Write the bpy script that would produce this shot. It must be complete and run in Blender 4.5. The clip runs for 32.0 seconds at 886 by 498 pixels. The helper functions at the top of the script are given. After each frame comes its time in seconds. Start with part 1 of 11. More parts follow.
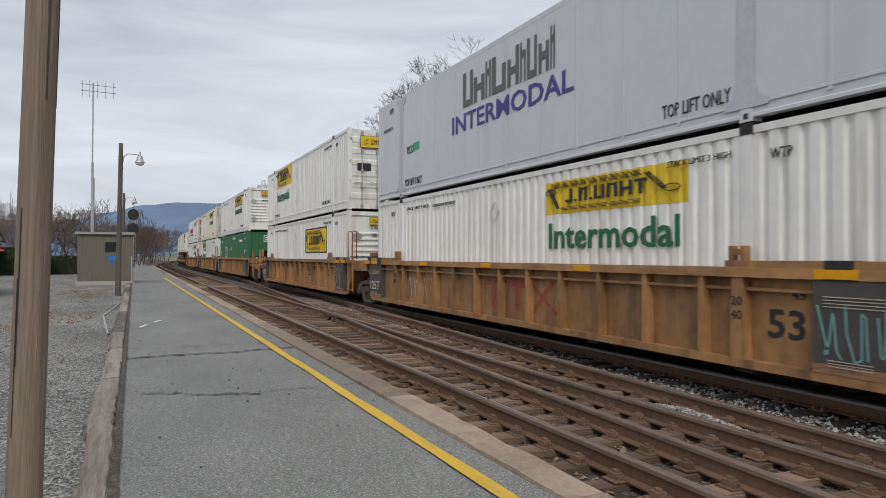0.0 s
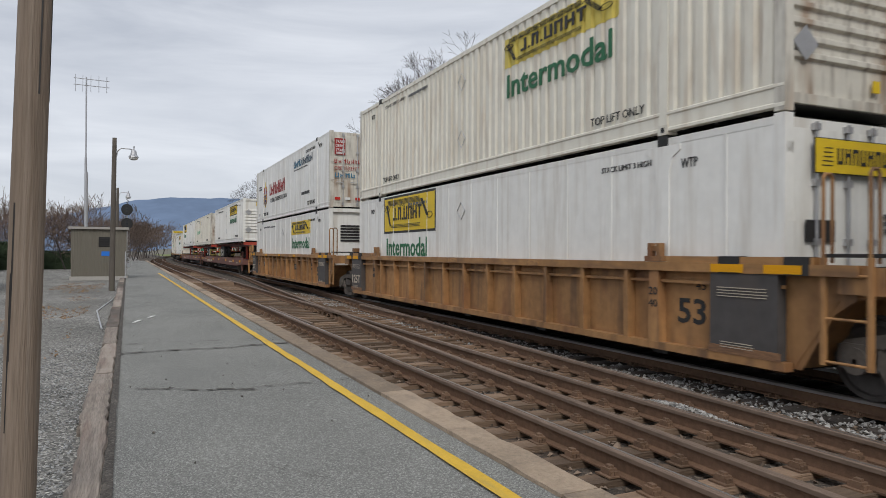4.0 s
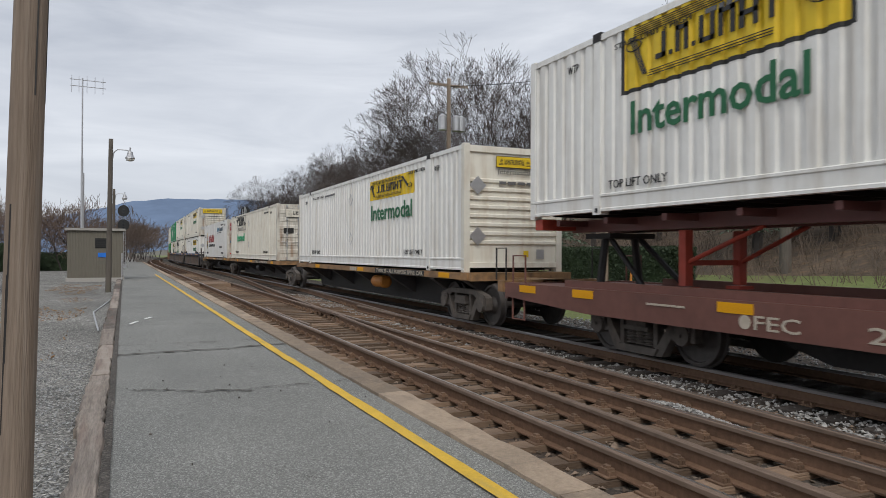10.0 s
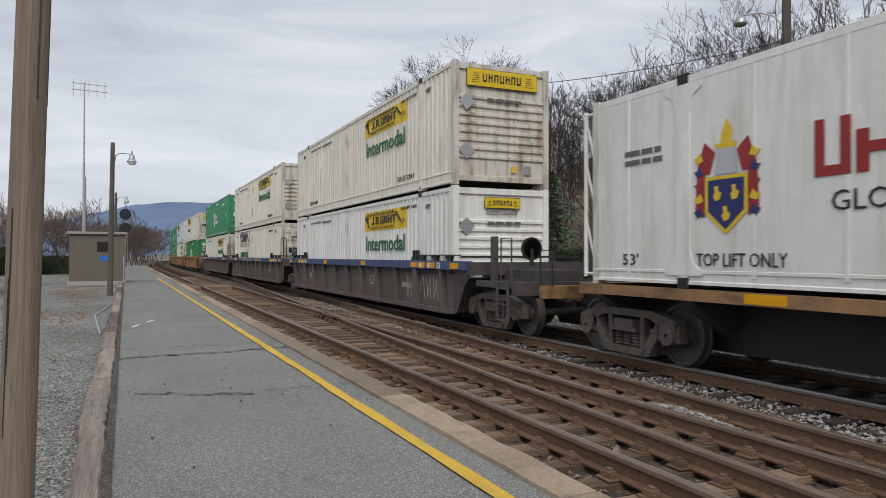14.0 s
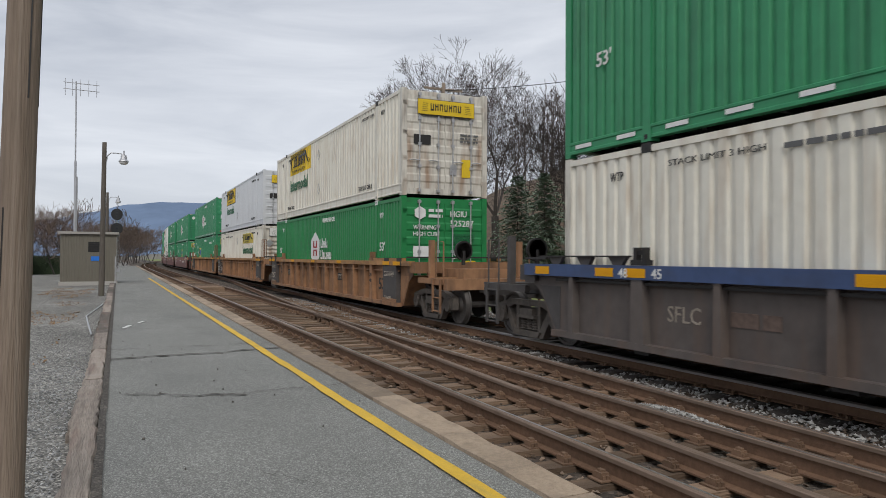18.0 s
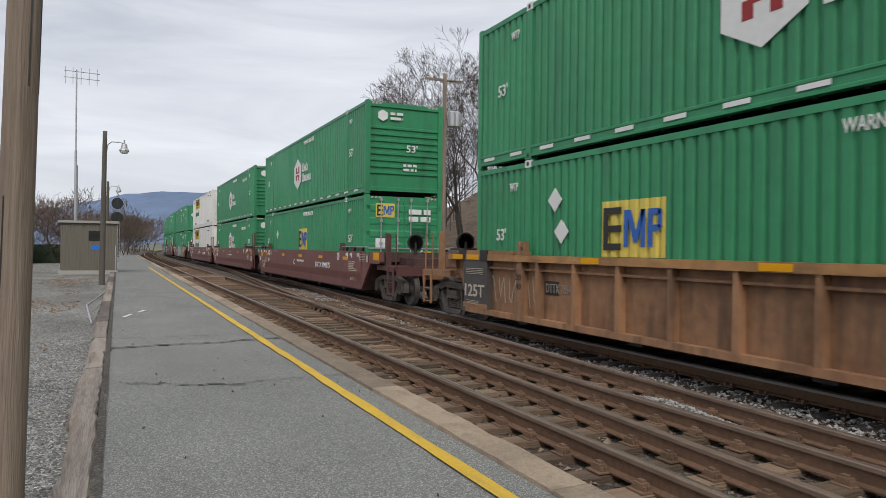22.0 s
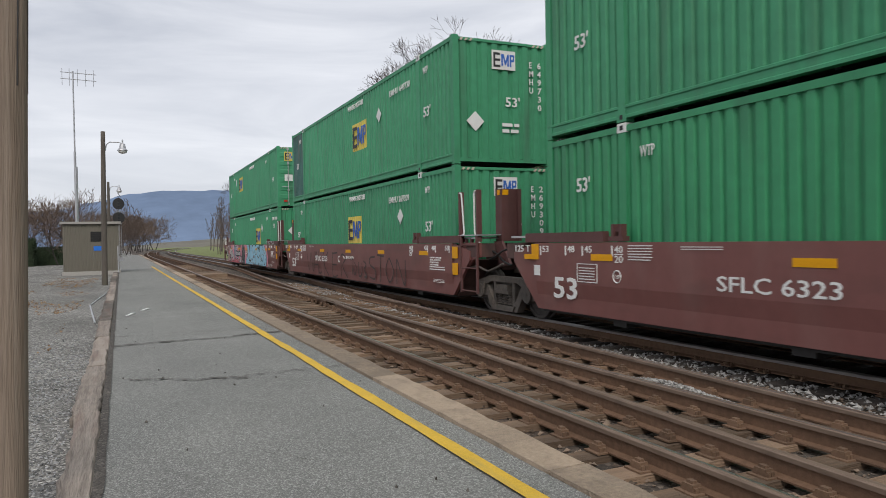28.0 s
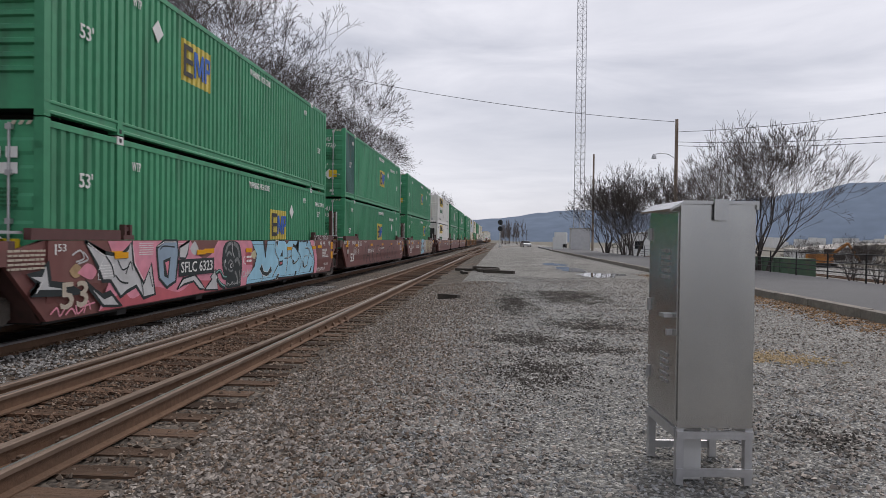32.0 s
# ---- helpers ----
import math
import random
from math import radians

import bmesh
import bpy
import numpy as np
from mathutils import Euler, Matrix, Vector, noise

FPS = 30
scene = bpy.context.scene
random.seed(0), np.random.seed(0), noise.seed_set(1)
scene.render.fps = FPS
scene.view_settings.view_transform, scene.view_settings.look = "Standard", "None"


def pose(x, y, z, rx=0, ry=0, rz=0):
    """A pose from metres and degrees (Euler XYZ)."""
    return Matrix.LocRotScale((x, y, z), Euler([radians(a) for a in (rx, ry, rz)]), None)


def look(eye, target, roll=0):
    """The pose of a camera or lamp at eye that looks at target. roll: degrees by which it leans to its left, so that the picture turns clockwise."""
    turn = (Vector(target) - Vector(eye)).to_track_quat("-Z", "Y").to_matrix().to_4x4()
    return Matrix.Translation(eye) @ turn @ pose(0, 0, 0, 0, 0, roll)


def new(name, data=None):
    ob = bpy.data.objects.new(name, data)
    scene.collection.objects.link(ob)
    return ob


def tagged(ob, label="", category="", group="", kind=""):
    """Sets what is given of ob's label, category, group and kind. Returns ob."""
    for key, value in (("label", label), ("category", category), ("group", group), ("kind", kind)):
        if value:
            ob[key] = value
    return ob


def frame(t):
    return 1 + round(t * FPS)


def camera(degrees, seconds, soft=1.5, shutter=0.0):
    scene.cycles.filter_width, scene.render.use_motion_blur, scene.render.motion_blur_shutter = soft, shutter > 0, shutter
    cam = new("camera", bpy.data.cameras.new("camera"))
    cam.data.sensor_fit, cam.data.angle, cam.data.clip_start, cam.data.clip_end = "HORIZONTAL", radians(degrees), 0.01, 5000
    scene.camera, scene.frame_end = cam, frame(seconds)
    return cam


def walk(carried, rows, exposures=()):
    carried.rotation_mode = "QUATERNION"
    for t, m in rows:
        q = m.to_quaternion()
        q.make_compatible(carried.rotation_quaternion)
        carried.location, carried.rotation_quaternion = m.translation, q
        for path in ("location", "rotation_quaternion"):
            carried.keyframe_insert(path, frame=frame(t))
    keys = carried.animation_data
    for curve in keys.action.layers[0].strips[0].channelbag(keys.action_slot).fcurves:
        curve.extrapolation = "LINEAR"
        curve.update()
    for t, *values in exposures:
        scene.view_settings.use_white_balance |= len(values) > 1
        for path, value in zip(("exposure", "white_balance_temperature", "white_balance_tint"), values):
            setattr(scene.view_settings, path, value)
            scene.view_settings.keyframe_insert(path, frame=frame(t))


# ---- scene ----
# camera: seconds, place, then yaw (left of +y), pitch and roll in degrees
cam = camera(64.8, 32.0, soft=0.5, shutter=0.08)
PATH = [
    (0, 0, 0, 1.59, -23.87, 0.65, 0.21),
    (0.5, 0, 0, 1.59, -23.94, 0.66, 0.29),
    (1, 0, 0, 1.59, -24.05, 0.64, 0.32),
    (1.5, 0, 0, 1.59, -24.15, 0.65, 0.33),
    (2, 0, 0, 1.59, -24.2, 0.65, 0.33),
    (2.5, 0, 0, 1.59, -24.19, 0.6, 0.26),
    (4.5, 0, 0, 1.59, -24.37, 0.24, 0.3),
    (5, 0, 0, 1.59, -24.46, 0.24, 0.23),
    (5.5, 0, 0, 1.59, -24.51, 0.27, 0.17),
    (6, 0, 0, 1.59, -24.52, 0.27, 0.08),
    (6.5, 0, 0, 1.59, -24.51, 0.26, 0.11),
    (7, 0, 0, 1.59, -24.46, 0.27, 0.13),
    (7.5, 0, 0, 1.59, -24.35, 0.27, 0.09),
    (8, 0, 0, 1.59, -24.37, 0.26, 0.14),
    (8.5, 0, 0, 1.59, -24.37, 0.28, 0.24),
    (9, 0, 0, 1.59, -24.42, 0.29, 0.32),
    (9.5, 0, 0, 1.59, -24.46, 0.33, 0.25),
    (10, 0, 0, 1.59, -24.53, 0.35, 0.21),
    (10.5, 0, 0, 1.59, -24.43, 0.35, 0.24),
    (11, 0, 0, 1.59, -24.47, 0.31, 0.16),
    (11.5, 0, 0, 1.59, -24.48, 0.34, 0.24),
    (12, 0, 0, 1.59, -24.43, 0.37, 0.24),
    (12.5, 0, 0, 1.59, -24.44, 0.49, 0.25),
    (13, 0, 0, 1.59, -24.4, 0.5, 0.42),
    (13.5, 0, 0, 1.59, -24.43, 0.55, 0.23),
    (14, 0, 0, 1.59, -24.41, 0.59, 0.12),
    (14.5, 0, 0, 1.59, -24.41, 0.56, 0.22),
    (16.5, 0, 0, 1.59, -25.06, 0.85, 0.13),
    (17, 0, 0, 1.59, -25.1, 0.89, -0.05),
    (17.5, 0, 0, 1.59, -25.01, 0.81, 0.29),
    (18, 0, 0, 1.59, -24.98, 0.67, 0.25),
    (18.5, 0, 0, 1.59, -24.93, 0.55, 0.21),
    (19, 0, 0, 1.59, -24.96, 0.52, 0.47),
    (19.5, 0, 0, 1.59, -24.99, 0.44, 0.58),
    (20, 0, 0, 1.59, -24.92, 0.39, 0.53),
    (20.5, 0, 0, 1.59, -24.87, 0.31, 0.36),
    (21, 0, 0, 1.59, -24.89, 0.17, 0.41),
    (21.5, 0, 0, 1.59, -24.94, 0.05, 0.54),
    (22, 0, 0, 1.59, -24.96, -0.04, 0.64),
    (22.5, 0, 0, 1.59, -24.93, -0.13, 0.51),
    (23, 0, 0, 1.59, -24.78, -0.14, 0.73),
    (23.5, 0, 0, 1.59, -24.16, 0.06, 0.99),
    (24, 0, 0, 1.59, -23.96, 0.11, 1.01),
    (24.5, 0, 0, 1.59, -23.52, -0.04, 0.83),
    (26.5, 0.1, -0.13, 1.55, -22.97, -0.91, -1.24),
    (26.8, 0.1, -0.17, 1.555, -22.8, -0.98, -1.5),
    (27, 0.1, -0.2, 1.56, -21.76, -1.03, -1.85),
    (27.5, 0.07, -0.13, 1.56, -22.94, -1.04, -1.03),
    (28, 0.05, -0.06, 1.56, -24.74, -0.78, -1.06),
    (28.5, 0.03, -0.03, 1.57, -26.59, -0.74, -1.49),
    (29, 0.12, 0.08, 1.53, -34.2, -1.3, -1.8),
    (29.3, 0.06, 0.39, 1.62, -42.27, -2.14, -2.73),
    (29.5, 0.01, 0.53, 1.67, -52, -2.88, -2.72),
    (29.8, 0.1, 0.54, 1.64, -73.46, -3.67, -2.58),
    (30, 0.16, 0.56, 1.62, -90.43, -3.94, -3.21),
    (30.4, 0.22, 0.66, 1.66, -130.9, -2.99, -0.16),
    (30.5, 0.27, 0.63, 1.67, -140.01, -3.13, -0.35),
    (30.6, 0.33, 0.59, 1.67, -148.55, -2.09, 2.82),
    (31, 0.37, 0.64, 1.53, -167.2, -0.95, 0.46),
    (31.5, 0.37, 0.52, 1.56, -172.44, -1.39, 0.87),
    (32, 0.36, 0.48, 1.56, -175.34, -0.81, 0.72),
]


def eye_pose(x, y, z, yaw, pitch, roll):
    return pose(x, y, z, 90 + pitch, 0, yaw) @ pose(0, 0, 0, 0, 0, roll)


EXPOSURES = [(0, 0.1, 6380, 9), (20.0, 0.1, 6400, 9), (23.0, 0.3, 6500, 10), (24.5, 0.35, 6500, 10), (26.5, 0.33, 6500, 10), (28.0, 0.22, 6500, 10), (29.0, 0.38, 6700, 11), (29.5, 0.8, 7150, 23), (30.0, 1.65, 7850, 32), (30.5, 2.2, 7050, 36),
             (30.8, 1.5, 6900, 27), (31.0, 0.95, 6800, 22), (31.5, 0.3, 6600, 14), (32, 0.13, 6500, 14)]
walk(cam, [(r[0], eye_pose(*r[1:])) for r in PATH], EXPOSURES)

# ---- light: an overcast sky, one wide weak sun behind the thin cloud ----
SUN_ELEVATION, SUN_HEADING = 44.7, -158.0
world = bpy.data.worlds.new("overcast_sky")
scene.world = world
world.use_nodes = True
wn, wl = world.node_tree.nodes, world.node_tree.links
wn.clear()


def wnode(kind, **values):
    n = wn.new(kind)
    for k, val in values.items():
        n.inputs[k].default_value = val
    return n


sky = wn.new("ShaderNodeTexSky")
sky.sky_type = "NISHITA"
sky.sun_disc = False
sky.sun_elevation = radians(SUN_ELEVATION)
sky.sun_rotation = radians(SUN_HEADING)
sky_level = wn.new("ShaderNodeMix")
sky_level.data_type = "RGBA"
sky_level.blend_type = "MULTIPLY"
sky_level.inputs["Factor"].default_value = 1.0
sky_level.inputs["B"].default_value = (0.1, 0.1, 0.1, 1)
coord = wn.new("ShaderNodeTexCoord")
stretch = wn.new("ShaderNodeMapping")
stretch.inputs["Scale"].default_value = (1.6, 1.6, 9.0)
streaks = wnode("ShaderNodeTexNoise", Scale=1.5, Detail=7.0, Roughness=0.55, Distortion=0.5)
ramp = wn.new("ShaderNodeValToRGB")
ramp.color_ramp.elements[0].position, ramp.color_ramp.elements[0].color = 0.3, (0.5, 0.525, 0.585, 1)
ramp.color_ramp.elements[1].position, ramp.color_ramp.elements[1].color = 0.68, (0.765, 0.78, 0.825, 1)
cover = wn.new("ShaderNodeMix")
cover.data_type = "RGBA"
cover.inputs["Factor"].default_value = 0.93
out = wn.new("ShaderNodeOutputWorld")
back = wnode("ShaderNodeBackground", Strength=1.0)
wl.new(coord.outputs["Generated"], stretch.inputs["Vector"])
wl.new(stretch.outputs["Vector"], streaks.inputs["Vector"])
wl.new(streaks.outputs["Fac"], ramp.inputs["Fac"])
wl.new(sky.outputs["Color"], sky_level.inputs["A"])
wl.new(sky_level.outputs["Result"], cover.inputs["A"])
wl.new(ramp.outputs["Color"], cover.inputs["B"])
wl.new(cover.outputs["Result"], back.inputs["Color"])
wl.new(back.outputs["Background"], out.inputs["Surface"])

sun = new("sun", bpy.data.lights.new("sun", "SUN"))
sun.data.energy, sun.data.angle, sun.data.color = 1.5, radians(24), (1.0, 0.95, 0.88)
sun.matrix_world = look((-12, -30, 32), (0, 0, 0))


# ---- materials ----
def material(name, colour, rough=0.7, metal=0.0, var=0.12, fine=9.0, broad=0.6, bump=0.0, grain=60.0,
             stain=None, amount=0.0, streak=(5.0, 5.0, 0.5), each=0.0, stretch=(1, 1, 1), spec=0.4, chips=0.0, chip_size=0.008, island=0.0, grime=None, grimed=0.0, run=(3.5, 3.5, 0.35)):
    """A surface with variation at two scales, optional streaky stains and optional variation from piece to piece."""
    m = bpy.data.materials.new(name)
    m.use_nodes = True
    nt = m.node_tree
    n, l = nt.nodes, nt.links
    b = n["Principled BSDF"]
    tc = n.new("ShaderNodeTexCoord")
    mp = n.new("ShaderNodeMapping")
    mp.inputs["Scale"].default_value = stretch
    l.new(tc.outputs["Object"], mp.inputs["Vector"])

    def noise_tex(scale, detail, vec):
        t = n.new("ShaderNodeTexNoise")
        t.inputs["Scale"].default_value, t.inputs["Detail"].default_value = scale, detail
        l.new(vec, t.inputs["Vector"])
        return t.outputs["Fac"]

    def math_node(op, p, q):
        t = n.new("ShaderNodeMath")
        t.operation = op
        for i, val in enumerate((p, q)):
            if isinstance(val, (int, float)):
                t.inputs[i].default_value = val
            else:
                l.new(val, t.inputs[i])
        return t.outputs[0]

    vec = mp.outputs["Vector"]
    f = math_node("ADD", math_node("MULTIPLY", noise_tex(fine, 5, vec), 0.5), math_node("MULTIPLY", noise_tex(broad, 3, vec), 0.5))
    if each:
        info = n.new("ShaderNodeObjectInfo")
        f = math_node("ADD", f, math_node("MULTIPLY", math_node("SUBTRACT", info.outputs["Random"], 0.5), each))
    if island:
        geo = n.new("ShaderNodeNewGeometry")
        f = math_node("ADD", f, math_node("MULTIPLY", math_node("SUBTRACT", geo.outputs["Random Per Island"], 0.5), island))
    rng = n.new("ShaderNodeMapRange")
    rng.inputs["From Min"].default_value, rng.inputs["From Max"].default_value = 0.3, 0.7
    l.new(f, rng.inputs["Value"])
    mix = n.new("ShaderNodeMix")
    mix.data_type = "RGBA"
    l.new(rng.outputs["Result"], mix.inputs["Factor"])
    mix.inputs["A"].default_value = (*[c * (1 - var) for c in colour], 1)
    mix.inputs["B"].default_value = (*[min(1, c * (1 + var)) for c in colour], 1)
    col = mix.outputs["Result"]
    if stain:
        ms = n.new("ShaderNodeMapping")
        ms.inputs["Scale"].default_value = streak
        l.new(tc.outputs["Object"], ms.inputs["Vector"])
        sr = n.new("ShaderNodeMapRange")
        sr.inputs["From Min"].default_value, sr.inputs["From Max"].default_value = 0.52, 0.78
        l.new(noise_tex(1.0, 6, ms.outputs["Vector"]), sr.inputs["Value"])
        mix2 = n.new("ShaderNodeMix")
        mix2.data_type = "RGBA"
        l.new(math_node("MULTIPLY", sr.outputs["Result"], amount), mix2.inputs["Factor"])
        l.new(col, mix2.inputs["A"])
        mix2.inputs["B"].default_value = (*stain, 1)
        col = mix2.outputs["Result"]
    if grime:
        # narrow runs of dirt over the stains
        mg = n.new("ShaderNodeMapping")
        mg.inputs["Scale"].default_value = run
        mg.inputs["Location"].default_value = (7.3, 2.1, 4.7)
        l.new(tc.outputs["Object"], mg.inputs["Vector"])
        gr = n.new("ShaderNodeMapRange")
        gr.inputs["From Min"].default_value, gr.inputs["From Max"].default_value = 0.5, 0.7
        l.new(noise_tex(1.0, 8, mg.outputs["Vector"]), gr.inputs["Value"])
        mix3 = n.new("ShaderNodeMix")
        mix3.data_type = "RGBA"
        l.new(math_node("MULTIPLY", gr.outputs["Result"], grimed), mix3.inputs["Factor"])
        l.new(col, mix3.inputs["A"])
        mix3.inputs["B"].default_value = (*grime, 1)
        col = mix3.outputs["Result"]
    chip_height = None
    if chips:
        # broken stone: every cell has its own shade, sunk at the joints
        vo = n.new("ShaderNodeTexVoronoi")
        vo.inputs["Scale"].default_value = 1.0 / chip_size
        l.new(tc.outputs["Object"], vo.inputs["Vector"])
        sep = n.new("ShaderNodeSeparateColor")
        l.new(vo.outputs["Color"], sep.inputs["Color"])
        shade = math_node("ADD", math_node("MULTIPLY", math_node("MULTIPLY", sep.outputs[0], sep.outputs[1]), chips * 2.6), 1.0 - chips * 0.7)
        mul = n.new("ShaderNodeVectorMath")
        mul.operation = "SCALE"
        l.new(col, mul.inputs[0])
        l.new(shade, mul.inputs["Scale"])
        col = mul.outputs["Vector"]
        chip_height = math_node("SUBTRACT", sep.outputs[2], vo.outputs["Distance"])
    l.new(col, b.inputs["Base Color"])
    b.inputs["Roughness"].default_value, b.inputs["Metallic"].default_value = rough, metal
    b.inputs["Specular IOR Level"].default_value = spec
    if bump:
        bp = n.new("ShaderNodeBump")
        bp.inputs["Strength"].default_value, bp.inputs["Distance"].default_value = min(1.0, bump), 0.02
        if chip_height is not None:
            bp.inputs["Distance"].default_value = chip_size * 0.5
            l.new(chip_height, bp.inputs["Height"])
        else:
            l.new(noise_tex(grain, 4, vec), bp.inputs["Height"])
        l.new(bp.outputs["Normal"], b.inputs["Normal"])
    return m


ASPHALT = material("asphalt", (0.218, 0.218, 0.203), 0.92, var=0.2, fine=70, broad=0.5, bump=0.55, chips=0.5, chip_size=0.009, stain=(0.11, 0.11, 0.11), amount=0.5, streak=(0.5, 0.3, 1))
KERB_STONE = material("kerb_concrete", (0.33, 0.255, 0.185), 0.9, var=0.3, fine=30, broad=1.2, bump=0.9, grain=60, stain=(0.2, 0.16, 0.13), amount=0.7, streak=(3, 1.2, 3), grime=(0.12, 0.1, 0.085), grimed=0.4, run=(6, 4, 6), each=0.4)
KERB_OLD = material("old_dark_concrete", (0.2, 0.18, 0.155), 0.92, var=0.35, fine=14, broad=1.2, bump=0.8, grain=30, stain=(0.1, 0.09, 0.08), amount=0.6, streak=(2, 1.2, 3))
CONCRETE = material("concrete", (0.4, 0.38, 0.35), 0.9, var=0.15, fine=20, bump=0.4)
YELLOW_LINE = material("yellow_line_paint", (0.66, 0.42, 0.045), 0.75, var=0.15, fine=40, broad=2, bump=0.4, grain=120, stain=(0.3, 0.25, 0.12), amount=0.45, streak=(9, 2, 3))
OLD_TIMBER = material("old_timber", (0.235, 0.2, 0.17), 0.92, var=0.5, fine=10, broad=1.2, bump=1.0, grain=16, each=0.5, stretch=(6, 0.5, 6), stain=(0.075, 0.06, 0.055), amount=0.8, streak=(14, 0.8, 5), grime=(0.17, 0.1, 0.08), grimed=0.45, run=(8, 0.7, 5))
POLE_WOOD = material("pole_wood", (0.235, 0.183, 0.142), 0.92, var=0.3, fine=14, broad=1.6, bump=0.6, grain=22, stretch=(5, 5, 0.22), stain=(0.11, 0.075, 0.052), amount=0.65, streak=(13, 13, 0.45), grime=(0.33, 0.285, 0.24), grimed=0.45, run=(22, 22, 0.5), spec=0.2)
# Oily bed, darkened further: the shade below the train put into its colour.
OILY_SHADED_BALLAST = material("oily_shaded_ballast", (0.072, 0.064, 0.056), 0.9, var=0.4, fine=34, broad=0.7, bump=1.0, chips=0.5, chip_size=0.045)
# Dark tie wood; on the main track the train's shade is in this colour.
TIE_DARK = material("dark_tie_wood", (0.06, 0.05, 0.043), 0.85, var=0.35, fine=12, broad=1.0, bump=0.5, each=0.4, stretch=(0.6, 3, 3))
TIE_RUST = material("rust_dusted_tie_wood", (0.09, 0.058, 0.04), 0.92, spec=0.15, var=0.5, fine=12, broad=1.0, bump=0.8, grain=30, each=0.8, stretch=(0.6, 3, 3), stain=(0.045, 0.034, 0.03), amount=0.6, streak=(1.0, 9, 5), grime=(0.17, 0.08, 0.042), grimed=0.5, run=(1.6, 4, 4))
TIE_WOOD = material("tie_wood", (0.2, 0.135, 0.09), 0.9, var=0.45, fine=12, broad=1.0, bump=0.8, grain=30, each=0.55, stretch=(0.6, 3, 3), stain=(0.07, 0.055, 0.045), amount=0.5, streak=(1.0, 9, 5), grime=(0.2, 0.1, 0.05), grimed=0.4, run=(1.5, 5, 5))
RAIL_RUST = material("rusted_rail_steel", (0.15, 0.09, 0.058), 0.8, spec=0.15, var=0.3, fine=18, broad=0.8, bump=0.3, stain=(0.085, 0.056, 0.04), amount=0.6, streak=(6, 0.4, 6))
RAIL_HEAD = material("worn_rail_head", (0.2, 0.145, 0.11), 0.6, 0.2, spec=0.25, var=0.35, fine=14, broad=0.5, stretch=(4, 0.3, 1), stain=(0.1, 0.066, 0.048), amount=0.5, streak=(8, 0.3, 6))
RAIL_BRIGHT = material("polished_rail_head", (0.42, 0.41, 0.41), 0.34, 0.95, var=0.1, fine=14, broad=0.5, stretch=(4, 0.3, 1))
PLATE_RUST = material("rusted_tie_plate", (0.15, 0.092, 0.058), 0.85, var=0.35, fine=25, bump=0.3, each=0.3)
BALLAST = material("ballast_bed", (0.1, 0.082, 0.066), 0.95, var=0.45, fine=34, broad=0.7, bump=1.0, chips=0.6, chip_size=0.045, stain=(0.13, 0.085, 0.058), amount=0.7, streak=(0.6, 0.25, 1))
STONE = material("crushed_stone", (0.25, 0.252, 0.25), 0.85, var=0.5, fine=24.0, broad=9.0, island=0.5)
STONE_RUST = material("rust_dusted_stone", (0.125, 0.08, 0.055), 0.9, spec=0.15, var=0.5, fine=24.0, broad=9.0, island=0.5)
STONE_MIXED = material("mixed_brown_stone", (0.27, 0.238, 0.208), 0.85, var=0.5, fine=24.0, broad=9.0, island=0.5)
LEAF_FALL = material("fallen_brown_leaves", (0.24, 0.145, 0.075), 0.85, var=0.6, fine=24.0, broad=5.0, island=0.5)
STONE_LIGHT = material("pale_crushed_stone", (0.29, 0.28, 0.265), 0.88, var=0.45, fine=24.0, broad=9.0, island=0.5)
STONE_BROWN = material("rusty_crushed_stone", (0.165, 0.122, 0.09), 0.88, var=0.55, fine=24.0, broad=9.0, island=0.5)
GRAVEL = material("gravel_lot", (0.225, 0.218, 0.2), 0.95, var=0.4, fine=45, broad=0.35, bump=1.0, chips=0.78, chip_size=0.024, stain=(0.1, 0.095, 0.09), amount=0.75, streak=(0.35, 0.22, 1))
ROAD = material("road_asphalt", (0.085, 0.086, 0.09), 0.85, var=0.3, fine=30, broad=0.2, bump=0.3, stain=(0.08, 0.08, 0.082), amount=0.6, streak=(0.5, 0.3, 1))
GRASS_GROUND = material("winter_grass", (0.15, 0.18, 0.06), 0.95, var=0.4, fine=12, broad=0.6, bump=0.8, grain=40, stain=(0.2, 0.15, 0.08), amount=0.6, streak=(0.4, 0.4, 1))
LEAF_LITTER = material("leaf_litter", (0.105, 0.076, 0.052), 0.95, var=0.65, fine=4, broad=0.3, bump=1.0, grain=10, stain=(0.05, 0.042, 0.034), amount=0.9, streak=(0.5, 0.5, 0.5), grime=(0.19, 0.12, 0.07), grimed=0.6, run=(1.6, 1.6, 1.6))
FIELD = material("far_ground", (0.14, 0.13, 0.1), 0.95, var=0.35, fine=0.2, broad=0.02)
BARK = material("bare_bark", (0.065, 0.055, 0.05), 0.9, var=0.35, fine=4, broad=0.4, each=0.5)
TWIGS = material("bare_twigs", (0.062, 0.05, 0.045), 0.9, var=0.3, fine=2, broad=0.3, each=0.6)
NEEDLES = material("spruce_needles", (0.12, 0.16, 0.115), 0.8, var=0.45, fine=6, broad=0.8, each=0.3)
HEDGE = material("hedge_leaves", (0.028, 0.045, 0.02), 0.8, var=0.4, fine=9, broad=1)
GALVANISED = material("galvanised_steel", (0.5, 0.5, 0.51), 0.45, 0.75, var=0.12, fine=20, broad=2)
